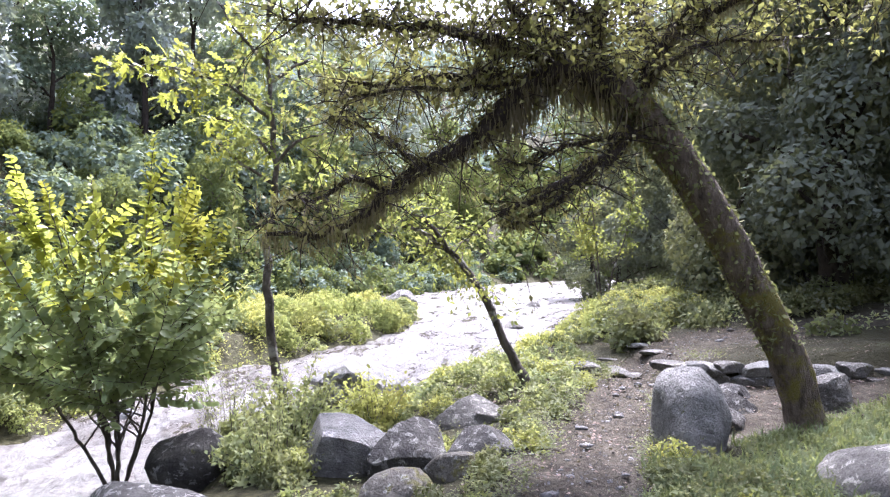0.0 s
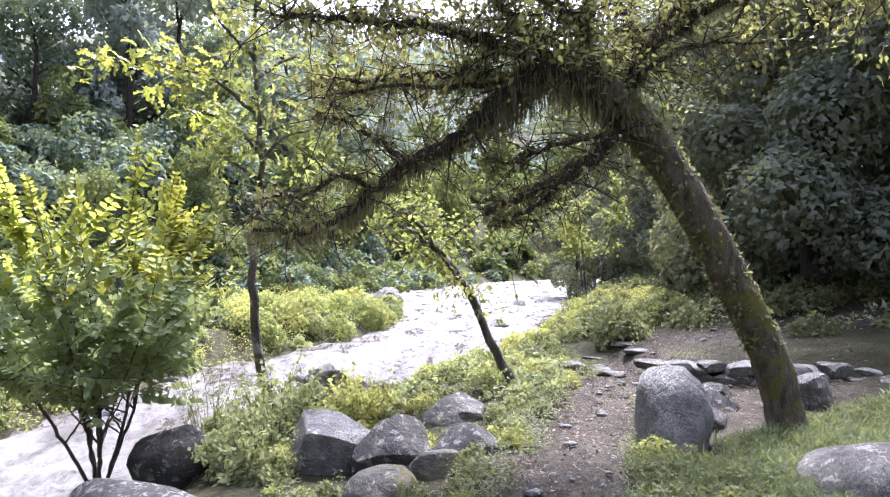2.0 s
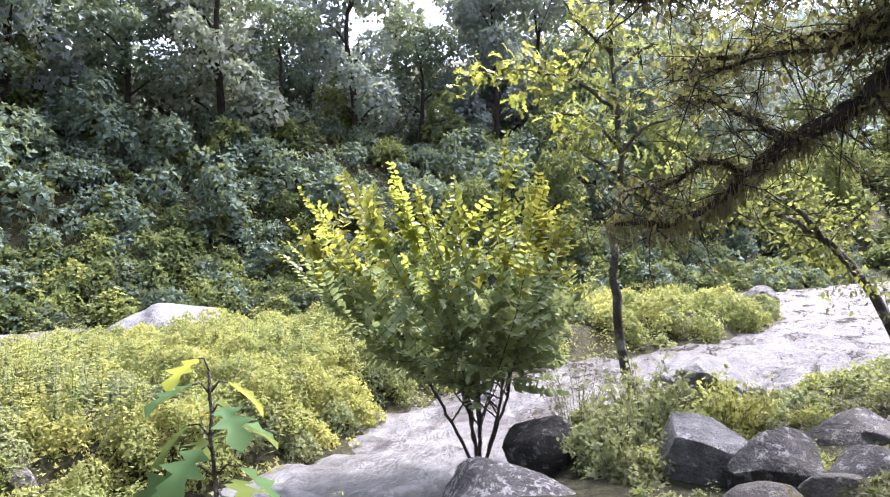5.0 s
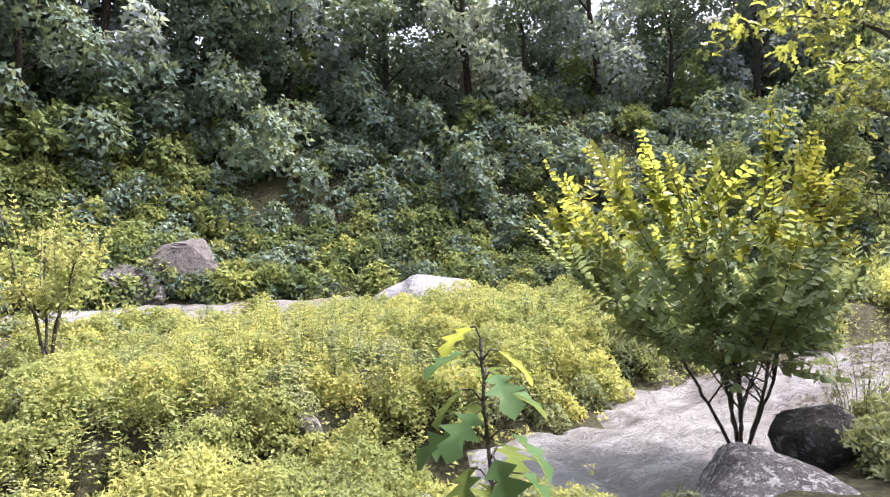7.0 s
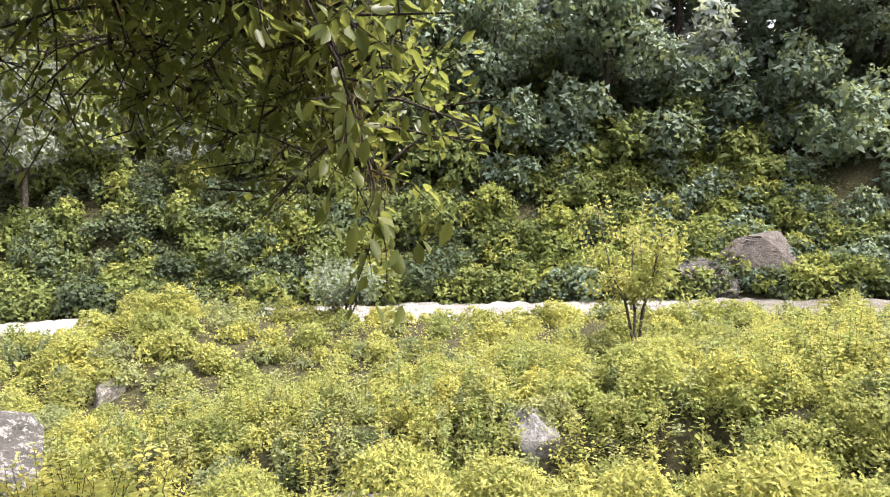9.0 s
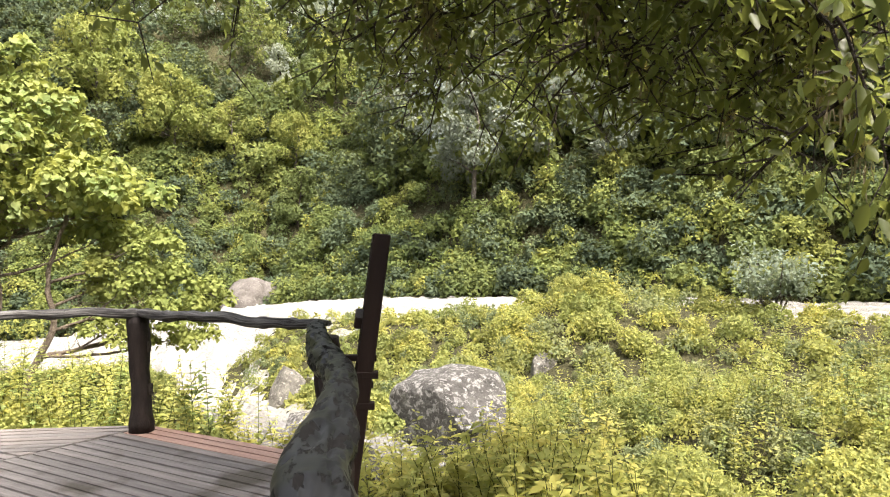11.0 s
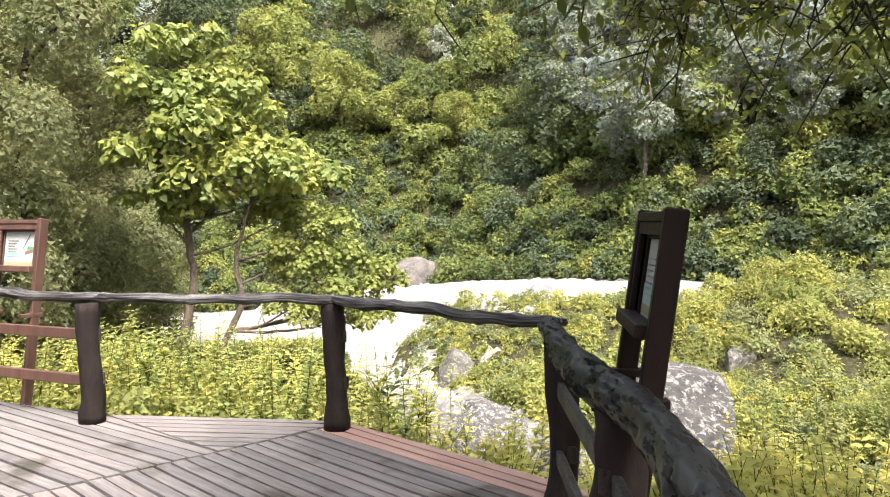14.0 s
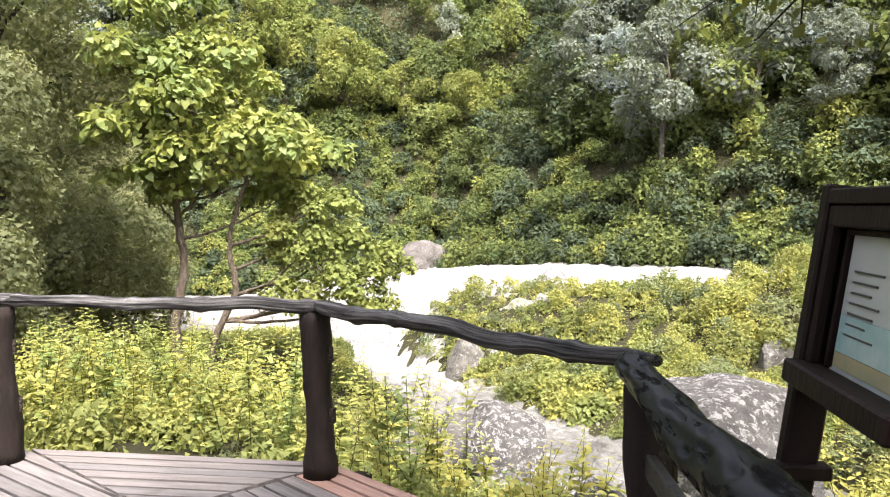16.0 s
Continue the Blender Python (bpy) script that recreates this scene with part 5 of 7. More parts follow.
def hanging(path, radius, count, length, seed):
    """Moss strands hanging under a limb."""
    r = np.random.default_rng(seed)
    i = r.integers(0, len(path), count)
    a = r.normal(size=(count, 3)) * radius * [0.7, 0.7, 0.5]
    p = path[i] + a
    n = len(p)
    ax = np.stack([r.normal(size=n) * 0.12, r.normal(size=n) * 0.12, -np.ones(n)], -1)
    return leaves(p, ax, rand_dirs(n) * [1, 1, 0.1], length * (0.25 + r.random(n) ** 2), (T_LEAF[0] * [0.1, 1, 1], T_LEAF[1]))


# the leaning tree hung with moss
mossy = thing("mossy_tree", "leaning mossy tree arching over the path, hung with grey-green moss", "tree")
TRUNK = [(4.0, 7.5, -0.25), (3.94, 7.50, -0.02), (3.77, 7.47, 0.65), (3.40, 7.43, 1.39), (3.02, 7.40, 2.13), (2.61, 7.37, 2.81), (2.24, 7.33, 3.27), (1.90, 7.30, 3.60)]
ARCH = [(2.05, 7.30, 3.47), (1.44, 7.24, 3.77), (0.94, 7.19, 3.64), (0.63, 7.13, 3.26), (0.27, 7.08, 2.96), (-0.20, 7.02, 2.72), (-0.55, 6.97, 2.48), (-0.83, 6.91, 2.19), (-1.22, 6.86, 2.07), (-1.72, 6.80, 2.06)]
BOUGHS = [
    (ARCH, 0.17, 0.018, 40, 0.36), ([(1.75, 7.30, 3.6), (1.71, 7.30, 4.03), (1.77, 7.30, 4.40), (1.68, 7.30, 4.96), (1.78, 7.30, 6.2)], 0.075, 0.03, 20, 0.3),
    ([(1.99, 7.30, 3.40), (2.34, 7.42, 3.88), (2.64, 7.55, 4.36), (3.01, 7.67, 4.93), (3.4, 7.80, 6.0)], 0.09, 0.03, 20, 0.35),
    ([(2.04, 7.30, 3.17), (1.83, 7.20, 2.91), (1.51, 7.10, 2.71), (1.08, 7.00, 2.47), (0.60, 6.90, 2.24)], 0.1, 0.03, 22, 0.22),
    ([(1.58, 7.05, 2.73), (1.25, 7.00, 2.41), (0.90, 7.00, 2.21), (0.70, 7.00, 2.13)], 0.05, 0.015, 18, 0.18),
    ([(2.25, 7.25, 3.08), (1.69, 7.08, 3.04), (1.22, 6.95, 2.91), (0.89, 6.83, 2.73), (0.59, 6.70, 2.77)], 0.035, 0.012, 18, 0.12),
    ([(1.57, 7.30, 3.75), (0.94, 7.10, 3.97), (0.34, 6.90, 4.08), (-0.40, 6.70, 4.11), (-0.93, 6.50, 4.07), (-1.43, 6.30, 4.03)], 0.085, 0.015, 26, 0.25),
    ([(1.06, 7.20, 3.62), (0.53, 7.30, 3.81), (-0.08, 7.40, 3.78), (-0.77, 7.50, 3.74), (-1.29, 7.60, 3.83)], 0.07, 0.015, 24, 0.35),
    ([(-0.08, 6.95, 2.68), (-0.42, 6.90, 2.92), (-0.71, 6.90, 3.13), (-1.11, 6.90, 3.25)], 0.04, 0.012, 16, 0.15),
    ([(-0.55, 6.95, 2.5), (-0.85, 6.90, 2.62), (-1.23, 6.90, 2.43), (-1.66, 6.90, 2.39)], 0.04, 0.012, 16, 0.25),
    ([(1.39, 7.25, 3.75), (1.11, 7.07, 4.14), (0.74, 6.83, 4.35), (0.30, 6.60, 4.9)], 0.07, 0.02, 18, 0.3),
    ([(1.75, 7.3, 4.3), (0.9, 7.2, 4.75), (-0.2, 7.0, 5.0), (-1.3, 6.9, 4.95)], 0.06, 0.015, 22, 0.3), ([(2.5, 7.5, 4.2), (3.3, 7.3, 4.6), (4.2, 7.1, 4.7), (5.0, 7.0, 4.5)], 0.05, 0.012, 22, 0.3),
    ([(2.0, 7.3, 3.5), (1.3, 7.9, 4.4), (0.4, 8.3, 4.7), (-0.6, 8.6, 4.6)], 0.05, 0.012, 22, 0.3), ([(2.4, 7.45, 4.0), (2.3, 7.9, 4.7), (1.9, 8.3, 5.2), (1.2, 8.6, 5.5)], 0.05, 0.012, 20, 0.3),
    ([(1.7, 7.3, 4.7), (1.0, 7.6, 5.1), (0.2, 7.8, 5.2)], 0.045, 0.012, 18, 0.3), ([(0.9, 7.2, 3.66), (0.3, 7.0, 3.55), (-0.4, 6.8, 3.5), (-1.0, 6.7, 3.35)], 0.035, 0.01, 18, 0.2),
    ([(2.15, 7.35, 3.6), (2.59, 7.07, 3.95), (3.02, 6.83, 3.97), (3.42, 6.60, 3.91)], 0.035, 0.01, 18, 0.22),
]
tp = spline(TRUNK, 40)
tt = tube(tp, np.interp(np.linspace(0, 1, 40), [0, 0.06, 0.16, 0.6, 1], [0.36, 0.27, 0.2, 0.2, 0.19]), 16, 0.045, 3)
add_np("trunk", [tt], BARK_MOSS, mossy, "brown bark with patches of yellow moss", True)
ap = spline(ARCH, 60)
cushion = []
HIGH = (1, 2, 6, 7, 10, 11, 12, 13, 14, 15)
moss_chunks, leaf_chunks, twig_chunks = [hanging(tp[26:], 0.2, 420, 0.2, 1), hanging(ap[:20], 0.14, 1500, 0.4, 2), hanging(ap[20:46], 0.07, 600, 0.24, 4), hanging(tp[32:], 0.16, 300, 0.32, 3)], [], []
for i, (pts, r0, r1, n, hang) in enumerate(BOUGHS):
    path, tb = limb(pts, r0, r1, n, 9, 0.12, 20 + i, 0.8)
    add_np("limb", [tb], BARK_DARK, mossy, "dark limb furred with moss", True)
    L = np.linalg.norm(np.diff(path, axis=0), axis=1).sum()
    moss_chunks.append(hanging(path, min(r0 * 0.8, 0.07) + 0.015, int(640 * L), hang * 0.55, 40 + i))
    tw, p, w = twigs_from(path, int((24 if i in HIGH else 13) * L), 0.62, 0.010, 60 + i, 0.12, 0.12, 3)
    twig_chunks += tw
    leaf_chunks.append(leaves_on(p if i in HIGH else p[::3], w if i in HIGH else w[::3], 1, 0.085 if i in HIGH else 0.075, T_LEAF, 0.06))
    moss_chunks.append(hanging(p, 0.02, int(260 * L), hang * 0.45, 80 + i))
    k = np.random.default_rng(300 + i).integers(0, len(path), int(330 * L))
    off = rand_dirs(len(k), 0.5) * (np.interp(k / len(path), [0, 1], [r0, r1]) * 1.02 + 0.012)[:, None]
    cushion.append(leaves(path[k] + off, off + 0.02 * rand_dirs(len(k)), rand_dirs(len(k)), 0.03 + 0.04 * rng.random(len(k)), T_TRI))
    tip = path[-int(n * 0.25):]
    leaf_chunks.append(leaves_on(tip, np.repeat(unit(tip[-1:] - tip[:1]), len(tip), 0), 9, 0.095, T_LEAF, 0.12))
tagged(add_np("twig", twig_chunks, BARK_DARK, mossy), kind="stuff")
add_np("moss", moss_chunks, MOSS_HANG, mossy, "grey-green hanging moss")
add_np("moss", cushion, MOSS_LIMB, mossy, "yellow-green moss furring the limbs")
add_np("foliage", leaf_chunks, LEAF_OLIVE, mossy)
# leafy epiphytes running up the trunk
ip = tp[13:38]
n = 4200
pp = ip[rng.integers(0, len(ip), n)] + unit(rng.normal(size=(n, 3))) * 0.2
add_np("ivy", [leaves(pp, rand_dirs(n) - [0, 0, 0.5], unit(pp - ip.mean(0)) + rand_dirs(n) * 0.5, 0.045 + 0.045 * rng.random(n))], LEAF_DEEP, mossy)

# the slender leaning tree
lean_tree = thing("slender_tree", "slender leaning tree with sparse yellow-green leaves", "tree")
lp, lt = limb([(1.45, 9.7, -0.4), (1.37, 9.70, -0.18), (1.00, 9.68, 0.48), (0.59, 9.66, 1.35), (0.27, 9.64, 1.82), (-0.06, 9.62, 2.11), (-0.61, 9.60, 2.44)], 0.085, 0.025, 30, 8, 0.08, 7)
add_np("trunk", [lt], BARK_THIN, lean_tree, smooth=True)
tw, p, w = twigs_from(lp, 16, 0.75, 0.014, 9, 0.4, 0.66, 3)
b2, bt = limb([(0.18, 9.60, 1.91), (-0.14, 9.60, 2.31), (-0.45, 9.60, 2.51), (-0.93, 9.60, 2.54)], 0.04, 0.012, 14, 6, 0.05, 8)
tw2, p2, w2 = twigs_from(b2, 14, 0.7, 0.012, 10, 0.3, 0.2, 3)
add_np("limb", [bt] + tw + tw2, BARK_THIN, lean_tree)
add_np("foliage", [leaves_on(np.concatenate([p, p2]), np.concatenate([w, w2]), 3, 0.095, T_LEAF, 0.1)], LEAF_TREE, lean_tree)

# the thin upright tree with lobed leaves
thin_tree = thing("young_tree", "thin young tree with large yellow-green lobed leaves", "tree")
hp, ht = limb([(-2.15, 9.30, -0.5), (-2.15, 9.30, -0.32), (-2.28, 9.30, 0.78), (-2.36, 9.30, 1.69), (-2.36, 9.30, 2.15), (-2.23, 9.30, 2.93), (-2.30, 9.30, 3.86), (-2.37, 9.30, 4.80), (-2.31, 9.30, 6.2)], 0.075, 0.02, 36, 8, 0.07, 12)
add_np("trunk", [ht], BARK_THIN, thin_tree, smooth=True)
pts, ways, chunks = [], [], []
for i, (b, cnt) in enumerate([([(-2.21, 9.25, 2.84), (-2.72, 9.20, 3.19), (-3.10, 9.20, 3.57)], 9), ([(-2.23, 9.2, 3.13), (-1.90, 9.10, 3.43), (-1.40, 9.10, 3.56)], 8),
                              ([(-2.31, 9.2, 3.79), (-2.81, 9.00, 4.17), (-3.56, 9.00, 4.41), (-4.22, 9.00, 4.45)], 18), ([(-2.35, 9.25, 4.53), (-2.72, 9.20, 4.93), (-3.03, 9.20, 5.40)], 12),
                              ([(-2.34, 9.3, 4.28), (-1.84, 9.40, 4.59), (-1.37, 9.40, 4.51)], 10), ([(-2.33, 9.3, 5.2), (-2.0, 9.0, 5.7), (-1.6, 8.9, 6.1)], 10), ([(-2.3, 9.3, 3.3), (-2.7, 9.5, 3.7), (-3.3, 9.6, 3.9)], 12)]):
    path, bt = limb(b, 0.028, 0.01, 14, 6, 0.04, 90 + i)
    tw, p, w = twigs_from(path, cnt, 0.5, 0.008, 100 + i, 0.2, 0.15, 1)
    chunks += [bt] + tw
    pts.append(p)
    ways.append(w)
add_np("limb", chunks, BARK_THIN, thin_tree)
P, W = np.concatenate(pts), np.concatenate(ways)
add_np("foliage", [leaves_on(P, W, 1, 0.15, T_LOBE, 0.08), leaves_on(hp[-14:], np.repeat([[0, 0, 1.0]], 14, 0), 12, 0.13, T_LOBE, 0.22)], LEAF_TREE, thin_tree)
far = P[P[:, 0] < -2.9]
add_np("young_leaves", [leaves_on(far[::2], W[P[:, 0] < -2.9][::2], 2, 0.155, T_LOBE, 0.08)], LEAF_TIP, thin_tree, "fresh yellow leaves")


def shrub(name, label, base, height, width, stems, leaf, seed, mats, shoots=16, per=90, shape=T_ROUND, low=0.28, lean=(0, 0)):
    """A many-stemmed shrub: fanning stems, a full crown, and upright leafy shoots on top."""
    r = np.random.default_rng(seed)
    top = thing(name, label, "shrub")
    base = np.array(base, float)
    st, lf, tips = [], [], []
    for i in range(stems):
        a = i / stems * 2 * np.pi + r.normal() * 0.3
        out = np.array([np.cos(a), np.sin(a), 0]) * width * 0.5 * (0.35 + 0.6 * r.random())
        tilt = np.array([*lean, 0.0])
        end = base + out + tilt + [0, 0, height * (0.62 + 0.28 * r.random())]
        mid = base + out * 0.3 + [0, 0, height * 0.3]
        path, tb = limb([base + out * 0.04 - [0, 0, 0.1], mid, base + out * 0.65 + tilt * 0.55 + [0, 0, height * 0.5], end], 0.035, 0.01, 16, 6, 0.05, seed + i)
        st.insert(i, tb)
        tw, p, w = twigs_from(path, 22, width * 0.2, 0.008, seed + 50 + i, 0.25, low, 2)
        st += tw
        k = p[:, 2] > base[2] + height * low
        lf.append(leaves_on(p[k], w[k], max(1, per // 30), leaf, shape, 0.07))
    for i in range(shoots):
        a = r.random() * 2 * np.pi
        q = np.sqrt(r.random()) * width * 0.42
        p0 = base + np.array([*lean, 0.0]) + [q * np.cos(a), q * np.sin(a), height * (0.98 - 0.42 * (q / (width * 0.5)) ** 2) - height * 0.24]
        d = unit(np.array([np.cos(a) * 0.35, np.sin(a) * 0.35, 1.0]) + r.normal(size=3) * 0.1)
        L = height * (0.2 + 0.1 * r.random())
        q = np.array([p0 + d * L * t for t in np.linspace(0, 1, 9)])
        st.append(tube(q[::4], np.array([0.01, 0.007, 0.004]), 3, 0, 0, False))
        side = unit(np.cross(d, r.normal(size=3)))
        pos = np.repeat(q, 2, 0)
        sgn = np.tile([1.0, -1.0], 9)[:, None]
        tips.append(leaves(pos, side * sgn + d * 0.9, np.repeat(np.cross(side, d)[None], 18, 0) * 0.4 + [0, 0, 0.8], leaf * (0.75 + 0.4 * r.random(18)), shape))
    for tb in st[:stems]:
        add_np("stem", [tb], BARK_THIN, top, smooth=True)
    tagged(add_np("twig", st[stems:], BARK_THIN, top), kind="stuff")
    add_np("foliage", lf, mats[0], top)
    if tips:
        add_np("young_foliage", tips, mats[1], top, "fresh leaves of upright shoots")
    return top


def fan_shrub(name, label, base, height, spread, stems, leaf, seed, lean):
    """A vase-shaped shrub: a few bare stems fork and fan from one root, and every branch ends in a shoot with two rows of leaves."""
    r = np.random.default_rng(seed)
    top = thing(name, label, "shrub")
    base, lean = np.array(base, float), np.array([*lean, 0.0])
    up = np.array([0, 0, 1.0])
    old, fresh, wood, mains = [], [], [], []

    def rows(q, size):
        """Leaves in pairs along a branch, held up and out; those high up are the fresh ones."""
        d = unit(np.gradient(q, axis=0))
        side = unit(np.cross(d, up * 0.5 + r.normal(size=3)) + 0.2 * r.normal(size=q.shape))
        grow = np.interp(np.linspace(0, 1, len(q)), [0, 0.7, 1], [1.0, 1.0, 0.6])
        for sg in (1.0, -1.0):
            ax = side * sg + d * 0.7 + r.normal(size=q.shape) * 0.22 - [0, 0, 0.12]
            nm = np.cross(side, d) * 0.6 + [0, 0, 0.9] + r.normal(size=q.shape) * 0.25
            nm = np.where(nm[:, 2:] < 0, -nm, nm)
            hi = (q[:, 2] - base[2]) / height + 0.07 * r.normal(size=len(q)) > 0.56
            s = size * grow * (0.8 + 0.35 * r.random(len(q)))
            old.append((q[~hi], ax[~hi], nm[~hi], s[~hi]))
            fresh.append((q[hi], ax[hi], nm[hi], s[hi]))

    for i in range(stems):
        a = i * 2.4 + r.normal() * 0.25
        u = math.sqrt((i + 0.5) / stems) if i > 6 else 0.35 + 0.08 * i
        th = u * spread
        L = height * (1.0 - 0.3 * u * u) * (0.9 + 0.16 * r.random())
        out = np.array([math.cos(a), math.sin(a), 0])
        end = base + out * L * math.sin(th) + up * L * math.cos(th) + lean
        if i < 7:
            foot = base + out * 0.07 - up * 0.1
            mid = base + out * (0.12 + L * 0.26 * math.sin(th)) + lean * 0.1 + up * L * 0.24
        else:
            host = mains[i % 7]
            foot = host[int(6 + 6 * r.random())]
            mid = foot * 0.55 + (base + out * L * 0.4 * math.sin(th) + lean * 0.3 + up * L * 0.42) * 0.45
        sag = up * L * 0.06 * u
        path, tb = limb([foot, mid, base + out * L * 0.62 * math.sin(th) + lean * 0.55 + up * L * 0.6 * math.cos(th) + sag, end], 0.024 if i < 7 else 0.012, 0.003, 34, 6, 0.05, seed + i)
        if i < 7:
            mains.append(path)
        add_np("stem", [tb], BARK_THIN, top, smooth=True)
        run = np.linalg.norm(np.diff(path[17:], axis=0), axis=1).sum()
        rows(spline(path[17:], int(run / 0.052)), leaf)
        for j in range(15):
            t = 0.38 + 0.52 * (j + r.random()) / 15
            p0 = path[int(33 * t)]
            b = a + r.normal() * 1.3
            L2 = height * (0.24 - 0.17 * t) * (0.7 + 0.6 * r.random())
            w = unit(np.array([math.cos(b), math.sin(b), 0.0 + 1.6 * t * t + 0.3 * r.normal()]))
            q = np.array([p0 + w * L2 * k + up * 0.1 * L2 * k * k for k in np.linspace(0, 1, max(4, int(L2 / 0.055)))])
            wood.append(tube(q[[0, len(q) // 2, -1]], np.array([0.006, 0.004, 0.002]), 3, 0, 0, False))
            rows(q[1:], leaf)
    tagged(add_np("twig", wood, BARK_THIN, top), kind="stuff")
    for nm, rowset, mat, lab in (("foliage", old, LEAF_BUSH, ""), ("young_foliage", fresh, LEAF_TIP, "fresh yellow-green leaves of the upper shoots")):
        q, ax, nrm, s = [np.concatenate(z) for z in zip(*rowset)]
        add_np(nm, [leaves(q, ax, nrm, s, (T_FOLD[0] * [1.4, 1, 1.2], T_FOLD[1]))], mat, top, lab)
    return top


fan_shrub("shrub", "tall leafy shrub with lime shoots growing by the water", (-3.85, 8.25, -0.8), 4.45, radians(41), 30, 0.125, 300, (-0.5, -0.28))
shrub("sapling", "pale small-leaved sapling on the island", (-14.75, 3.25, -0.6), 3.4, 2.6, 4, 0.115, 320, (LEAF_WEED, LEAF_WEED), 12, 60, T_LEAF, 0.3)
shrub("grey_shrub", "grey-green leafy shrub in front of the main channel", (-20.8, -4.1, -1.1), 2.5, 2.4, 7, 0.15, 330, (LEAF_SILVER, LEAF_SILVER), 5, 60, T_LEAF, 0.5)


def weed_clump(name, label, base, height, width, stalks, lumps, leaf, mat, seed):
    """Loose weeds: thin stalks with small leaves rising out of leafy lumps."""
    r = np.random.default_rng(seed)
    top = thing(name, label, "plant")
    base = np.array(base, float)
    st, pts, ways = [], [], []
    for _ in range(stalks):
        a, q = r.random() * 6.28, np.sqrt(r.random())
        o = np.array([np.cos(a), np.sin(a), 0]) * q * width * 0.5
        h = height * (1 - 0.45 * q * q) * (0.6 + 0.45 * r.random())
        path, tb = limb([base + o * 0.4 - [0, 0, 0.1], base + o * 0.7 + [0, 0, h * 0.5], base + o * 1.1 + [0, 0, h] + r.normal(size=3) * 0.06], 0.006, 0.002, 8, 4, 0, seed)
        st.append(tb)
        k = spline(path[2:], 22)
        pts.append(k)
        ways.append(np.repeat(unit(o + [0, 0, 0.1])[None], 22, 0) * 0.2)
    tagged(add_np("stalk", st, BARK_THIN, top), kind="stuff")
    fol = [leaves_on(np.concatenate(pts), np.concatenate(ways), 2, leaf, T_LEAF, 0.035, 0.1)]
    add_np("foliage", fol, mat, top)
    if lumps:
        o = r.normal(size=(lumps, 3)) * [width * 0.28, width * 0.28, 0] + base
        o[:, 2] += height * 0.12 * r.random(lumps)
        add_np("lower_foliage", mounds(o, height * (0.2 + 0.14 * r.random(lumps)), 1.1, leaf * 0.9, 0.4)[0], mat, top)
    return top


weed_clump("wispy_shrub", "wispy pale shrub with few leaves by the water", (-2.75, 8.9, -0.6), 1.35, 1.0, 24, 0, 0.04, LEAF_BANK, 340)
weed_clump("weedy_shrub", "green weedy shrub at the foot of the young tree", (-1.8, 8.3, -0.5), 1.15, 1.3, 60, 14, 0.075, LEAF_BANK, 350)
weed_clump("weedy_shrub", "tangled green weeds between the boulders", (-1.75, 7.3, -0.55), 0.8, 1.0, 50, 12, 0.065, LEAF_BANK, 352)
weed_clump("weedy_shrub", "yellowing weeds beside the young tree", (-0.9, 9.0, -0.45), 0.9, 1.0, 40, 8, 0.075, LEAF_WEED, 354)
shrub("sapling", "slim sapling on the grassy bank", (4.34, 19.0, 0.3), 4.6, 2.6, 3, 0.11, 360, (LEAF_TREE, LEAF_TREE), 0, 90, T_LEAF, 0.4)

for i, (x, y, h, w) in enumerate([(-3.4, -1.7, 0.8, 0.9), (-4.1, -2.5, 0.9, 1.0), (-4.4, -3.5, 0.8, 0.9), (-4.9, -2.9, 0.9, 1.0), (-5.3, -4.0, 1.0, 1.1), (-5.0, -4.7, 0.95, 0.9), (-5.9, -3.5, 1.0, 1.1), (-6.0, -4.3, 0.9, 1.0), (-5.6, -5.2, 0.9, 1.0), (-4.2, -5.0, 0.9, 1.0)]):
    weed = thing("broad_leaved_weed", "bushy yellow-green weed with long pointed leaves below the sign", "plant")
    o = rng.normal(size=(26, 3)) * [w * 0.28, w * 0.28, 0] + [x, y, ground_z(x, y) - 0.05]
    wood, fol = stalks(o, h * (0.65 + 0.5 * rng.random(26)), 0.105, 0.055, 0.2)
    tagged(add_np("stem", [wood], STALK, weed), kind="stuff")
    add_np("foliage", [fol], LEAF_FRESH, weed)
# broad-leaved sprout close to the bank's edge
sprout = thing("sprout", "young broad-leaved plant with large serrated leaves", "plant")
sp, stb = limb([(-0.86, 0.9, -0.2), (-0.88, 0.93, 0.5), (-0.92, 0.96, 1.05), (-0.97, 0.98, 1.42)], 0.007, 0.003, 30, 6, 0.02, 5)
add_np("stem", [stb], BARK_THIN, sprout)
q = sp[[15, 16, 17, 18, 19, 20, 21, 21, 22, 22, 23, 23, 24, 24, 25, 25, 26, 26, 27, 27, 28, 28, 29]]
ang = np.arange(len(q)) * 2.4 + 0.5
out = np.stack([np.cos(ang), np.sin(ang), 0 * ang], -1)
root = q + out * np.linspace(0.07, 0.03, len(q))[:, None] + [0, 0, 0.02]
for a, b in zip(q, root):
    add_np("leaf_stalk", [tube([a, (a + b) / 2 + [0, 0, 0.012], b], np.array([0.002, 0.0018, 0.0015]), 4)], BARK_THIN, sprout)
ax = out + np.stack([0 * ang, 0 * ang, np.linspace(-1.1, -0.5, len(q))], -1) + rng.normal(size=q.shape) * 0.25
nm = out * 0.9 + [0, 0, 0.8] + rand_dirs(len(q)) * 0.35
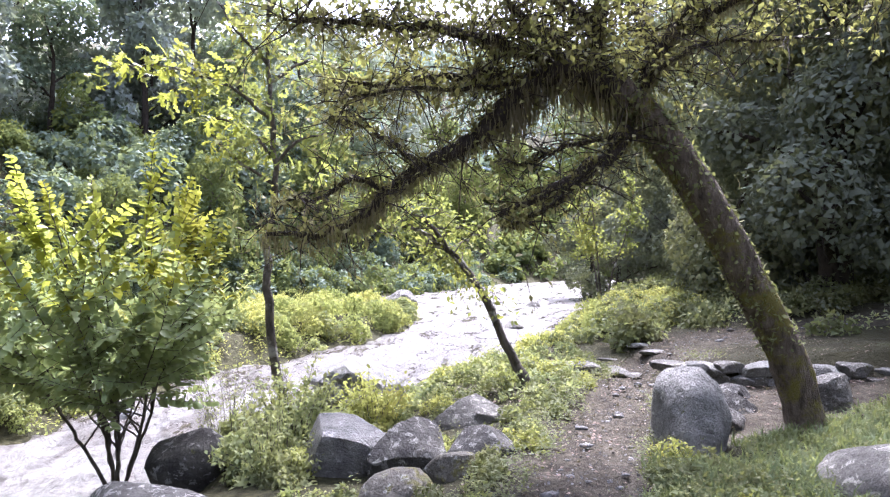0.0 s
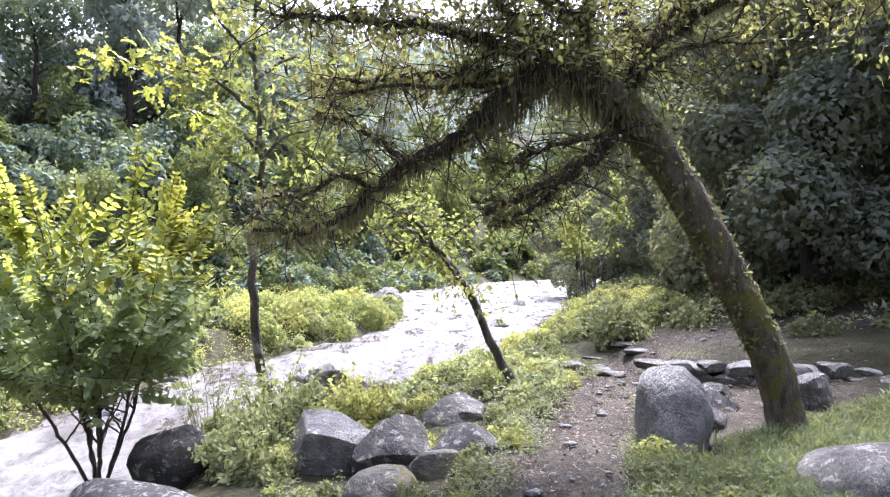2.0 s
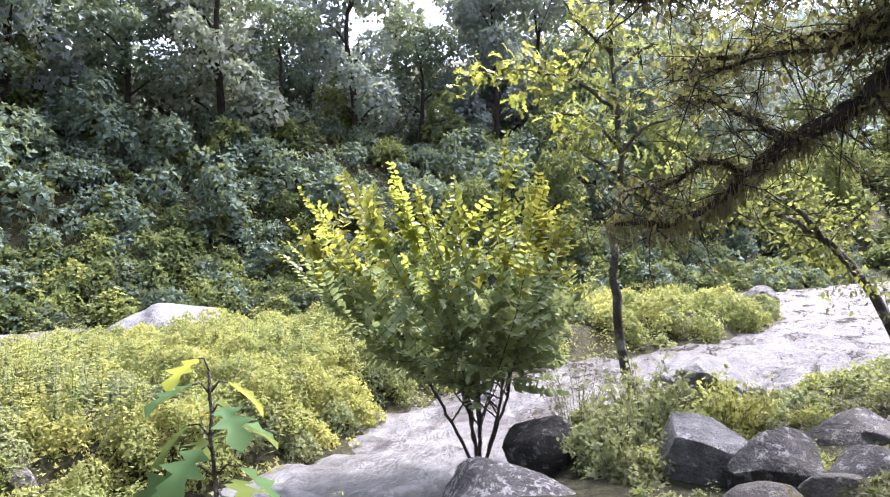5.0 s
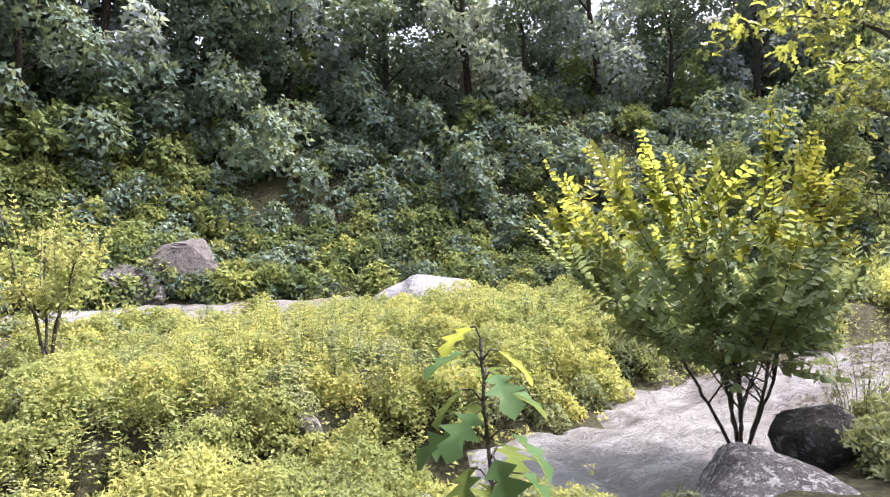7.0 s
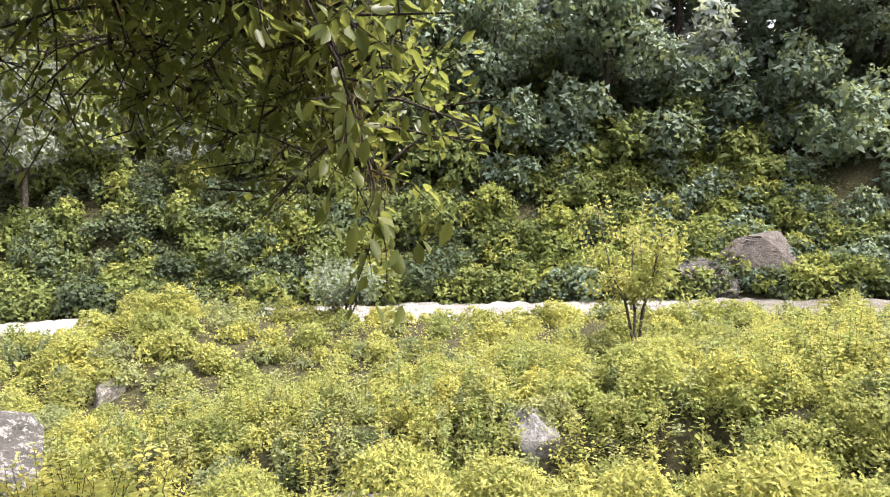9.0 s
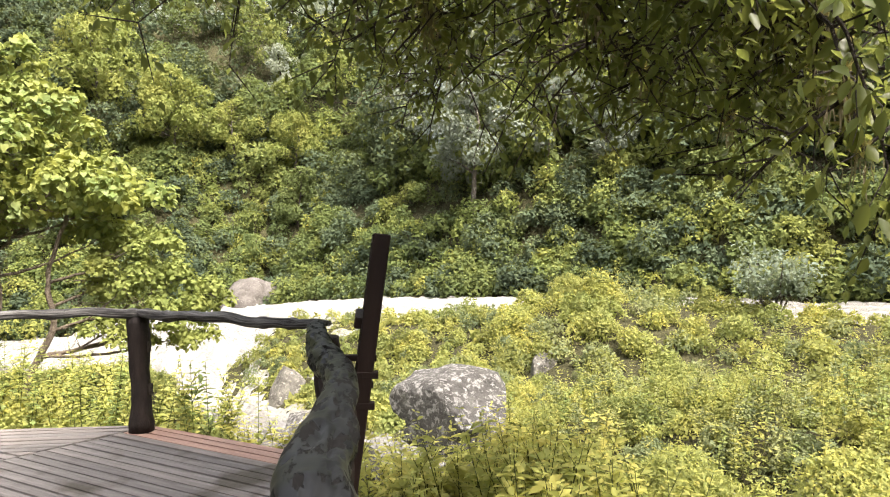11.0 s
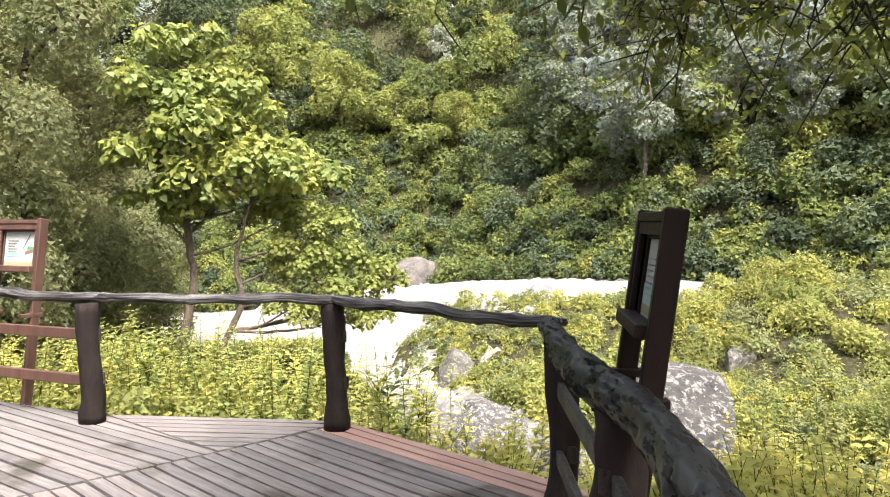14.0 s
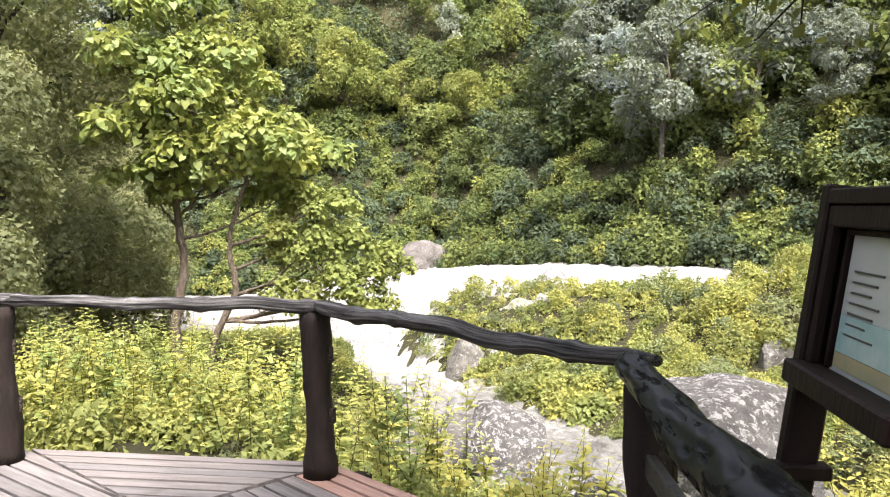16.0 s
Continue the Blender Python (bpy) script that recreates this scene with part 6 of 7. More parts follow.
for i in range(len(q)):
    young = i > len(q) - 3
    add_np("leaf", [leaves(root[i:i + 1], ax[i:i + 1], nm[i:i + 1], np.array([0.135 - 0.0022 * i]), (T_LOBE[0] * [1.3, 1, 1.3], T_LOBE[1]))], LEAF_TIP if young else LEAF_SPROUT, sprout, "fresh yellow leaf" if young else "", True)

# the tree whose branches hang over the deck's entrance
over = thing("overhanging_tree", "large tree with dark leafy branches hanging over the deck", "tree")
op, ot = limb([(2.6, -0.4, -0.4), (2.55, -0.4, 0.8), (2.4, -0.45, 2.2), (1.9, -0.6, 3.4), (1.0, -0.8, 4.1)], 0.24, 0.13, 30, 12, 0.05, 21)
add_np("trunk", [ot], BARK_MOSS, over, smooth=True)
pts, ways, tws, hangs, furs = [], [], [], [], []
for i, b in enumerate([
        [(1.0, -0.8, 4.1), (-0.8, -1.0, 4.1), (-2.2, -1.2, 3.5), (-3.3, -1.05, 3.0), (-4.3, -0.8, 2.4)], [(0.2, -0.9, 4.15), (-1.2, -1.7, 4.0), (-2.4, -2.3, 3.4), (-3.4, -2.9, 2.9)],
        [(-0.8, -1.0, 4.1), (-2.0, -1.05, 3.6), (-3.0, -0.75, 2.9), (-3.9, -0.55, 2.0)], [(-1.6, -1.1, 3.85), (-2.8, -1.7, 3.2), (-3.7, -1.9, 2.9), (-4.5, -1.8, 2.6)],
        [(0.2, -0.9, 4.15), (-1.0, -2.4, 4.2), (-2.0, -3.4, 3.9), (-2.9, -4.0, 3.5)], [(-2.0, -1.2, 3.6), (-3.2, -1.2, 3.4), (-4.4, -1.35, 3.0), (-5.2, -1.5, 2.4)],
        [(-1.2, -1.7, 4.0), (-2.6, -1.9, 3.9), (-4.0, -2.5, 3.6), (-5.0, -2.9, 3.1)], [(-1.0, -2.4, 4.2), (-2.2, -2.9, 3.9), (-3.4, -3.1, 3.5), (-4.6, -3.6, 3.0)]]):
    path, bt = limb(b, 0.085 if i < 2 else 0.055, 0.012, 26, 8, 0.08, 130 + i)
    add_np("limb", [bt], BARK_DARK, over, smooth=True)
    L = np.linalg.norm(np.diff(path, axis=0), axis=1).sum()
    tw, p, w = twigs_from(path, int(17 * L), 0.65, 0.013, 140 + i, 0.0, 0.25, 4)
    tws += tw
    pts.append(p)
    ways.append(w)
    hangs.append(hanging(path, 0.05, int(200 * L), 0.2, 150 + i))
    at = np.random.default_rng(180 + i).integers(0, len(path), int(420 * L))
    off = rand_dirs(len(at), 0.5) * (np.interp(at / len(path), [0, 1], [0.085 if i < 2 else 0.055, 0.012]) + 0.01)[:, None]
    furs.append(leaves(path[at] + off, off + 0.02 * rand_dirs(len(at)), rand_dirs(len(at)), 0.03 + 0.04 * rng.random(len(at)), T_TRI))
tagged(add_np("twig", tws, BARK_DARK, over), kind="stuff")
spray, st = limb([(-1.6, -1.15, 3.85), (-2.2, -0.75, 2.9), (-2.45, -0.45, 2.15), (-2.52, -0.33, 1.62)], 0.012, 0.003, 20, 5, 0.05, 170)
tws.append(st)
tw, p, w = twigs_from(spray, 12, 0.3, 0.004, 171, -0.4, 0.5, 1)
add_np("twig", tw + [st], BARK_DARK, over)
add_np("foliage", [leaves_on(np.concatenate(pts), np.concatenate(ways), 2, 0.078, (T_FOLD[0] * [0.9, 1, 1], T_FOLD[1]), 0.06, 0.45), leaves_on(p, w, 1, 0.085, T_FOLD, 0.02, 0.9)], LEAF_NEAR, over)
add_np("moss", hangs, MOSS_HANG, over)
add_np("moss", furs, MOSS_TOP, over, "yellow-green moss furring the limbs")


def forest_tree(name, label, height, crown, seed, leaf_mat, bark, leaf=0.3, lumps=26, bare=0.35, r0=0.3, group="", forks=7, shape=T_WIDE, cover=0.4, under=0.5):
    """A tree with a forking trunk and a crown of leafy lumps with gaps between them."""
    r = np.random.default_rng(seed)
    top = thing(name, label, "tree", group)
    path, tb = limb([(0, 0, -0.6), (0.05, 0, height * 0.25), (r.normal() * 0.3, r.normal() * 0.3, height * 0.6), (r.normal() * 0.5, r.normal() * 0.5, height * 0.92)], r0, 0.05, 22, 7, 0.05, seed)
    ch, cen = [tb], []
    for i in range(forks):
        j = int(22 * (bare + (0.9 - bare) * i / forks))
        a = i * 2.4 + r.normal() * 0.4
        reach = crown * (0.6 + 0.45 * r.random()) * (1.0 - 0.45 * i / forks)
        d = np.array([np.cos(a), np.sin(a), 0])
        lift = height * 0.12
        pth, t2 = limb([path[j], path[j] + d * reach * 0.5 + [0, 0, lift * 0.7], path[j] + d * reach + [0, 0, lift]], r0 * 0.35, 0.03, 10, 5, 0.05, seed + i)
        ch.append(t2)
        cen += [pth[5], pth[7], pth[9]]
    cen += [path[-1], path[-3]]
    cen = np.array(cen)
    more = cen[r.integers(0, len(cen), lumps)] + r.normal(size=(lumps, 3)) * crown * [0.2, 0.2, 0.17]
    cen = np.concatenate([cen, more])
    rad = crown * (0.17 + 0.15 * r.random(len(cen)))
    add_np("trunk", ch, bark, top, smooth=True)
    add_np("crown", [leafy_lumps(cen[None], rad[None], leaf, cover, shape, under, low=-0.8, droop=0.5)[0]], leaf_mat, top)
    return top


def plant_out(src, spots, seed):
    """Copies of a tree at other places, each turned and sized its own way."""
    r = random.Random(seed)
    for i, (x, y, s) in enumerate(spots):
        m = pose(x, y, ground_z(x, y) - 0.1, 0, 0, r.uniform(0, 360))
        s *= r.uniform(0.9, 1.1)
        ob = src if i == 0 else copy_thing(src, m)
        ob.matrix_basis = m @ Matrix.Diagonal((s, s, s * r.uniform(0.9, 1.1), 1))


def spread_spots(n, x0, x1, y0, y1, lo, hi, seed, gap):
    r, out = random.Random(seed), []
    for _ in range(4000):
        p = (r.uniform(x0, x1), r.uniform(y0, y1))
        if all(math.hypot(p[0] - q[0], p[1] - q[1]) > gap for q in out):
            out.append((*p, r.uniform(lo, hi)))
        if len(out) == n:
            break
    return out


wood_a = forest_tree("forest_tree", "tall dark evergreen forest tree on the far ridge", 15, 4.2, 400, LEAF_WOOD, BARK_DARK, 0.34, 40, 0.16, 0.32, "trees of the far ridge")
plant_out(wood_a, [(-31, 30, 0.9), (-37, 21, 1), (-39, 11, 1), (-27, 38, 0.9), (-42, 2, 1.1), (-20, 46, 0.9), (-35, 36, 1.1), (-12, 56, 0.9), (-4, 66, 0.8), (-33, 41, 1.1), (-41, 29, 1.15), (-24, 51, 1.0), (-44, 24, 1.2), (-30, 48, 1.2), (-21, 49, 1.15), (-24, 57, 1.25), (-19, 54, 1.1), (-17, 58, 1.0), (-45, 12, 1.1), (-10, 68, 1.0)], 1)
wood_b = forest_tree("forest_tree", "dark broad-crowned forest tree on the far slope", 12, 4.4, 410, LEAF_IVY, BARK_DARK, 0.34, 38, 0.06, 0.28, "trees of the far ridge")
plant_out(wood_b, [(-34, 26, 0.8), (-37, 7, 0.8), (-29, 33, 0.7), (-24, 42, 0.8), (-38, -2, 0.9), (-44, -4, 1.2), (-15, 50, 0.8), (-39, 16, 0.8), (-8, 60, 0.8), (-41, 8, 1.0), (-44, 3, 1.0), (-41, -8, 0.9), (-47, 10, 1.2), (-43, 14, 1.1), (-39, 24, 1.0), (-36, 17, 0.8), (-34, 31, 0.9), (-45, 20, 1.2), (-37, 1, 0.7), (-46, 12.5, 1.3), (-44, 8, 1.2)], 2)
east_a = forest_tree("forest_tree", "tall shaded tree in the dark wood beside the path", 12, 4.0, 420, LEAF_SHADE, BARK_DARK, 0.15, 34, 0.08, 0.42, "trees of the near wood", 10)
plant_out(east_a, [(9.0, 15.8, 1), (12.0, 21, 1), (9.5, 26, 0.9), (14, 30, 1), (17, 17, 1.1), (13, 12.5, 0.9), (16, 45, 1), (25, 20, 1.3), (16, 7, 1.0), (10.5, 18.5, 0.9), (13, 17, 0.8), (18, 12, 1.1), (21, 26, 1.2)], 3)
east_b = forest_tree("riverside_tree", "leafy tree at the edge of the near wood", 8, 2.6, 430, LEAF_SHADE, BARK_DARK, 0.15, 28, 0.12, 0.16, "trees of the near wood", 9)
plant_out(east_b, [(8.2, 22.5, 0.8), (7.3, 29, 0.8), (9.8, 33, 0.9), (11.5, 43, 0.9), (14, 50, 0.9), (7.6, 18.5, 0.6), (8, 38, 0.8), (17, 60, 1)], 4)
up_a = forest_tree("riverside_tree", "light green tree on the upstream bank", 8, 3.2, 440, LEAF_HILL, BARK_THIN, 0.28, 26, 0.15, 0.18, "upstream trees", 8)
plant_out(up_a, [(-8, 44, 0.8), (-1, 54, 0.8), (-12, 36, 0.7), (2, 68, 0.9), (-5, 50, 0.7), (8, 84, 1.1), (18, 88, 1.2), (0, 80, 1.1), (26, 84, 1.2), (-16, 33, 0.7)], 5)


def tiered_tree(name, label, at, trunk, tiers, leaf, mats, seed, r0):
    """A light-wooded tree: a crooked trunk, limbs to each rounded tier of the crown, and large drooping heart-shaped leaves."""
    r = np.random.default_rng(seed)
    top = thing(name, label, "tree", at=at)
    path, tb = limb(trunk, r0, 0.04, 26, 9, 0.06, seed)
    add_np("trunk", [tb], BARK_PALE, top, smooth=True)
    wood, cen, rad = [], [], []
    for i, (x, y, z, q) in enumerate(tiers):
        c = np.array([x, y, z])
        p0 = path[int(np.clip(np.searchsorted(path[:, 2], z - 1.1), 9, 25))]
        pth, t2 = limb([p0, (p0 + c) / 2 - [0, 0, 0.15], c], 0.045, 0.012, 12, 6, 0.06, seed + i)
        add_np("limb", [t2], BARK_PALE, top, smooth=True)
        tw, _, _ = twigs_from(pth, 9, q * 0.9, 0.012, seed + 50 + i, 0.3, 0.4, 2)
        wood += tw
        for _ in range(9):
            cen.append(c + r.normal(size=3) * [0.62 * q, 0.62 * q, 0.26 * q])
            rad.append(q * (0.42 + 0.22 * r.random()))
    tagged(add_np("twig", wood, BARK_PALE, top), kind="stuff")
    cen, rad = np.array(cen), np.array(rad)
    outer, _, _ = lump_leaves(cen[None], rad[None], leaf, 0.55, T_HEARTY, low=-0.35, lift=0.6, ragged=0.5, droop=0.8)
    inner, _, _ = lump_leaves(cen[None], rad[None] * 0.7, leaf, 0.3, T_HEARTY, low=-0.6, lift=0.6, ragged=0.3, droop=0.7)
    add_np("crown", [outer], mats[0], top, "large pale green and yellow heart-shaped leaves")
    # lime tree: the crown's inner shade is put into this deeper green
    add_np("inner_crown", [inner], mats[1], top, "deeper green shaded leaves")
    return top


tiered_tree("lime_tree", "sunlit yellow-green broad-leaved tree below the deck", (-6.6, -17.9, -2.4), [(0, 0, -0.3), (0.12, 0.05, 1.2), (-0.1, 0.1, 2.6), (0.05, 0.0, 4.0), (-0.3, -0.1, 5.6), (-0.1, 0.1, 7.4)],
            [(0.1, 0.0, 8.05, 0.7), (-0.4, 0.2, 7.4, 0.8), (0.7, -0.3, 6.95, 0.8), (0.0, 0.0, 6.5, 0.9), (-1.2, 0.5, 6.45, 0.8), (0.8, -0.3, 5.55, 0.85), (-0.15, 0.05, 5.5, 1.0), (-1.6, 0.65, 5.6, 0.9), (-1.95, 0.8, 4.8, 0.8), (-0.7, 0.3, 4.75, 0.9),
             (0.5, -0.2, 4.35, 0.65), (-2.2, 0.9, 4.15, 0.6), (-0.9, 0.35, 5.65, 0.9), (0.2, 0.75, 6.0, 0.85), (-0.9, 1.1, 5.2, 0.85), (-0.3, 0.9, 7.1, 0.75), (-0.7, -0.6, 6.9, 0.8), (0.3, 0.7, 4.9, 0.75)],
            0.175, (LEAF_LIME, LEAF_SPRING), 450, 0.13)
tiered_tree("lime_tree", "slender leaning broad-leaved tree with smaller green leaves below the deck", (-6.95, -17.3, -2.4), [(0, 0, -0.3), (-0.1, 0.1, 0.8), (-0.5, 0.45, 2.0), (-0.45, 0.35, 3.2), (-0.8, 0.5, 4.6)],
            [(-1.7, 1.5, 2.9, 0.7), (-2.3, 2.0, 2.2, 0.7), (-1.5, 1.3, 2.0, 0.6), (-2.7, 2.3, 1.7, 0.6), (-1.9, 0.9, 3.5, 0.7), (-2.6, 1.9, 3.0, 0.7), (-3.1, 2.3, 2.3, 0.6), (-2.2, 1.4, 4.0, 0.6)],
            0.11, (LEAF_SPRING, LEAF_SPRING), 455, 0.1)
left_a = forest_tree("riverside_tree", "dark grey-green small-leaved tree below the deck", 9, 3.4, 460, LEAF_DEEP, BARK_DARK, 0.1, 34, 0.12, 0.16, "trees below the deck", 10)
plant_out(left_a, [(-3.6, -19.5, 1), (-1.0, -16.5, 0.85), (-5.2, -26, 1.1), (0.5, -22, 1.1), (-8.5, -33, 1.1), (-4, -33, 1.3), (3.5, -17, 1.1)], 6)
south_a = forest_tree("slope_tree", "rounded green tree rising from the steep far slope", 8, 3.0, 470, LEAF_HILL, BARK_DARK, 0.26, 24, 0.2, 0.16, "trees of the far slope", 8)
plant_out(south_a, spread_spots(16, -58, -36, -85, -12, 0.6, 1.0, 8, 6), 7)
south_b = forest_tree("slope_tree", "dark tree hung with creepers on the steep far slope", 9, 2.6, 480, LEAF_WOOD, BARK_DARK, 0.26, 24, 0.15, 0.16, "trees of the far slope", 9)
plant_out(south_b, [(-38, -27, 0.8)] + spread_spots(14, -64, -38, -85, -8, 0.7, 1.2, 9, 6), 8)
pale = forest_tree("pale_tree", "silvery grey-leaved tree on the far slope", 6, 2.2, 490, LEAF_GREY, BARK_PALE, 0.26, 16, 0.3, 0.14, "", 6)
plant_out(pale, [(-37.4, -19.7, 1.1), (-42.6, -31.4, 1.2), (-41.5, -25.5, 0.9)], 10)

grey_a = forest_tree("slope_tree", "tall grey-green tree draped with creepers on the far slope", 9.5, 2.7, 500, LEAF_GREY, BARK_THIN, 0.2, 30, 0.3, 0.2, "trees of the far slope", 9)
plant_out(grey_a, [(-35.2, -23.6, 0.95), (-40.4, -32.5, 1.0), (-43.5, -30, 1.0), (-37, -14.9, 0.7), (-43.8, -25, 0.9), (-45, -36, 0.9)], 11)
light_a = forest_tree("slope_tree", "light green round-crowned tree high on the far slope", 8, 3.4, 510, LEAF_SPRING, BARK_THIN, 0.24, 26, 0.35, 0.16, "trees of the far slope", 8)
plant_out(light_a, [(-33.8, -53, 1.0), (-38, -50.4, 0.85), (-30, -58, 1.1), (-41, -46, 0.7)], 12)

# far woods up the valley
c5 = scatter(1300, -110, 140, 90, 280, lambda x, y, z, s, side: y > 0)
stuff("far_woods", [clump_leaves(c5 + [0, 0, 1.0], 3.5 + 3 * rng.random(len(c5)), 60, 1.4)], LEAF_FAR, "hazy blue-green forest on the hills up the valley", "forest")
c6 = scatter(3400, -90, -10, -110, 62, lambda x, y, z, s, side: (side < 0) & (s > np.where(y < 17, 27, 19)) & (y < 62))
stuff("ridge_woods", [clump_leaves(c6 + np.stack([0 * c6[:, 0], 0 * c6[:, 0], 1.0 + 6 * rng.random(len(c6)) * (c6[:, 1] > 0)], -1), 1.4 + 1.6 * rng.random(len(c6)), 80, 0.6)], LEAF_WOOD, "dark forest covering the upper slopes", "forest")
c7 = scatter(1000, -110, 50, -175, -80, lambda x, y, z, s, side: (s > 1) & ((y < -92) | (s > 38)))[:560]
mound_stuff("downstream_woods", [(c7 + [0, 0, 1.0], 2.6 + 2.6 * rng.random(len(c7)), 1.2, 1.0, 0.25, 7)], LEAF_GREEN, "dark forest closing the valley downstream", "forest")

# retaining wall of the upstream bank
wall = thing("retaining_wall", "long low concrete retaining wall on the far upstream bank", "wall")
CONCRETE = rock_material("concrete", (0.16, 0.16, 0.14), (0.3, 0.3, 0.27), (0.36, 0.36, 0.34), 0.3, moss_amt=0.4, scale=1.0)
for i in range(6):
    part("panel", box_bm(4.9, 0.5, 2.6, 0.05), CONCRETE, wall, m=pose(3 + 5 * i, 77.0 - 0.35 * i, 1.2))
part("coping", box_bm(30, 0.7, 0.2, 0.04), CONCRETE, wall, m=pose(15.5, 76.1, 2.6, 0, 0, -4))

# ---- the deck ----


def clip_strip(poly, lo, hi):
    """The part of a convex polygon between two lines x = lo and x = hi."""
    for keep, lim in ((1, lo), (-1, hi)):
        out = []
        for (ax, ay), (bx, by) in zip(poly, poly[1:] + poly[:1]):
            ia, ib = keep * (ax - lim) >= 0, keep * (bx - lim) >= 0
            if ia:
                out.append((ax, ay))
            if ia != ib:
                t = (lim - ax) / (bx - ax)
                out.append((lim, ay + t * (by - ay)))
        poly = out
    return poly


deck = thing("deck", "weathered grey-brown plank deck overlooking the river", "deck", kind="structure")
REGIONS = [
    ([(-2.1, -5.63), (-3.12, -5.63), (-3.40, -3.58), (-0.95, -1.05), (2.1, -1.05), (2.1, -5.63)], 97.0),
    ([(-1.8, -7.12), (-3.12, -5.66), (-2.1, -5.66)], 133.0),
    ([(-1.78, -7.12), (-2.08, -5.66), (2.1, -5.66), (2.1, -9.2), (-0.8, -9.0)], 106.0),
]
prng = random.Random(11)
for poly, ang in REGIONS:
    turn = Matrix.Rotation(radians(ang - 90), 4, "Z")
    local = [tuple((turn.inverted() @ Vector((x, y, 0))).xy) for x, y in poly]
    x0, x1 = min(p[0] for p in local), max(p[0] for p in local)
    k, wdt = 0, 0.098
    while x0 + k * wdt < x1 - 0.015:
        pl = clip_strip(local, x0 + k * wdt + 0.010, x0 + (k + 1) * wdt - 0.010)
        k += 1
        if len(pl) < 3:
            continue
        cx, cy = sum(p[0] for p in pl) / len(pl), sum(p[1] for p in pl) / len(pl)
        bm = bmesh.new()
        f = bm.faces.new([bm.verts.new((x - cx, y - cy, 0)) for x, y in pl])
        if f.normal.z < 0:
            f.normal_flip()
        ex = bmesh.ops.extrude_face_region(bm, geom=[f])
        bmesh.ops.translate(bm, vec=(0, 0, -0.035), verts=[v for v in ex["geom"] if isinstance(v, bmesh.types.BMVert)])
        bmesh.ops.recalc_face_normals(bm, faces=bm.faces)
        pink = ang == 97.0 and k <= 3
        part("plank", bm, WOOD_PINK if pink else WOOD_DECK, deck, m=turn @ pose(cx, cy, prng.uniform(-0.003, 0.003), prng.uniform(-0.1, 0.1), prng.uniform(-0.5, 0.5), 0))
for a, b in (((-1.78, -7.1), (-3.1, -5.66)), ((-3.1, -5.66), (-3.36, -3.6)), ((-3.36, -3.6), (-0.95, -1.08)), ((-0.8, -8.95), (-1.78, -7.1))):
    L, ang = math.hypot(b[0] - a[0], b[1] - a[1]), math.degrees(math.atan2(b[1] - a[1], b[0] - a[0]))
    part("joist", box_bm(L, 0.05, 0.16, 0.004), WOOD_LOG, deck, m=pose((a[0] + b[0]) / 2, (a[1] + b[1]) / 2, -0.125, 0, 0, ang))
for x, y in ((-3.2, -5.5), (-3.3, -3.7), (-1.8, -6.9), (-2.2, -2.5)):
    zb = ground_z(x, y)
    v, f = tube([(x, y, zb - 0.3), (x, y, -0.05)], [0.08, 0.08], 10)
    piece("pile", mesh_np("pile", v, f, WOOD_LOG, True), deck)

POSTS = {"a": (-0.75, -8.72), "b": (-1.66, -6.98), "c": (-2.98, -5.56), "d": (-3.0, -3.45), "e": (-2.12, -2.5), "f": (-0.93, -1.3)}
rail = thing("railing", "dark log railing with gnarled handrail round the deck", "railing")
for i, (x, y) in enumerate(POSTS.values()):
    z = np.linspace(0.0, 0.93, 14)
    jit = np.random.default_rng(i + 5)
    path = np.stack([x + 0.012 * np.cumsum(jit.normal(size=14)) * 0.5, y + 0.006 * np.cumsum(jit.normal(size=14)), z], -1)
    rad = 0.084 + 0.006 * np.sin(z * 7 + i) + np.where(z < 0.12, 0.012, 0)
    v, f = tube(path, rad, 14, 0.025, i)
    p = piece("post", mesh_np("post", v, f, WOOD_LOG, True), rail, "dark peeled log post")
    for zz in (0.34, 0.69):
        ang = math.degrees(math.atan2(-4.6 - y, -0.9 - x)) + (95 if i in (1, 2, 3) else 60)
        part("mortise", box_bm(0.03, 0.05, 0.09, 0.004), BARK_DARK, p, m=pose(float(np.interp(zz, z, path[:, 0])), float(np.interp(zz, z, path[:, 1])), zz, 0, 0, ang) @ pose(0.078, 0, 0))


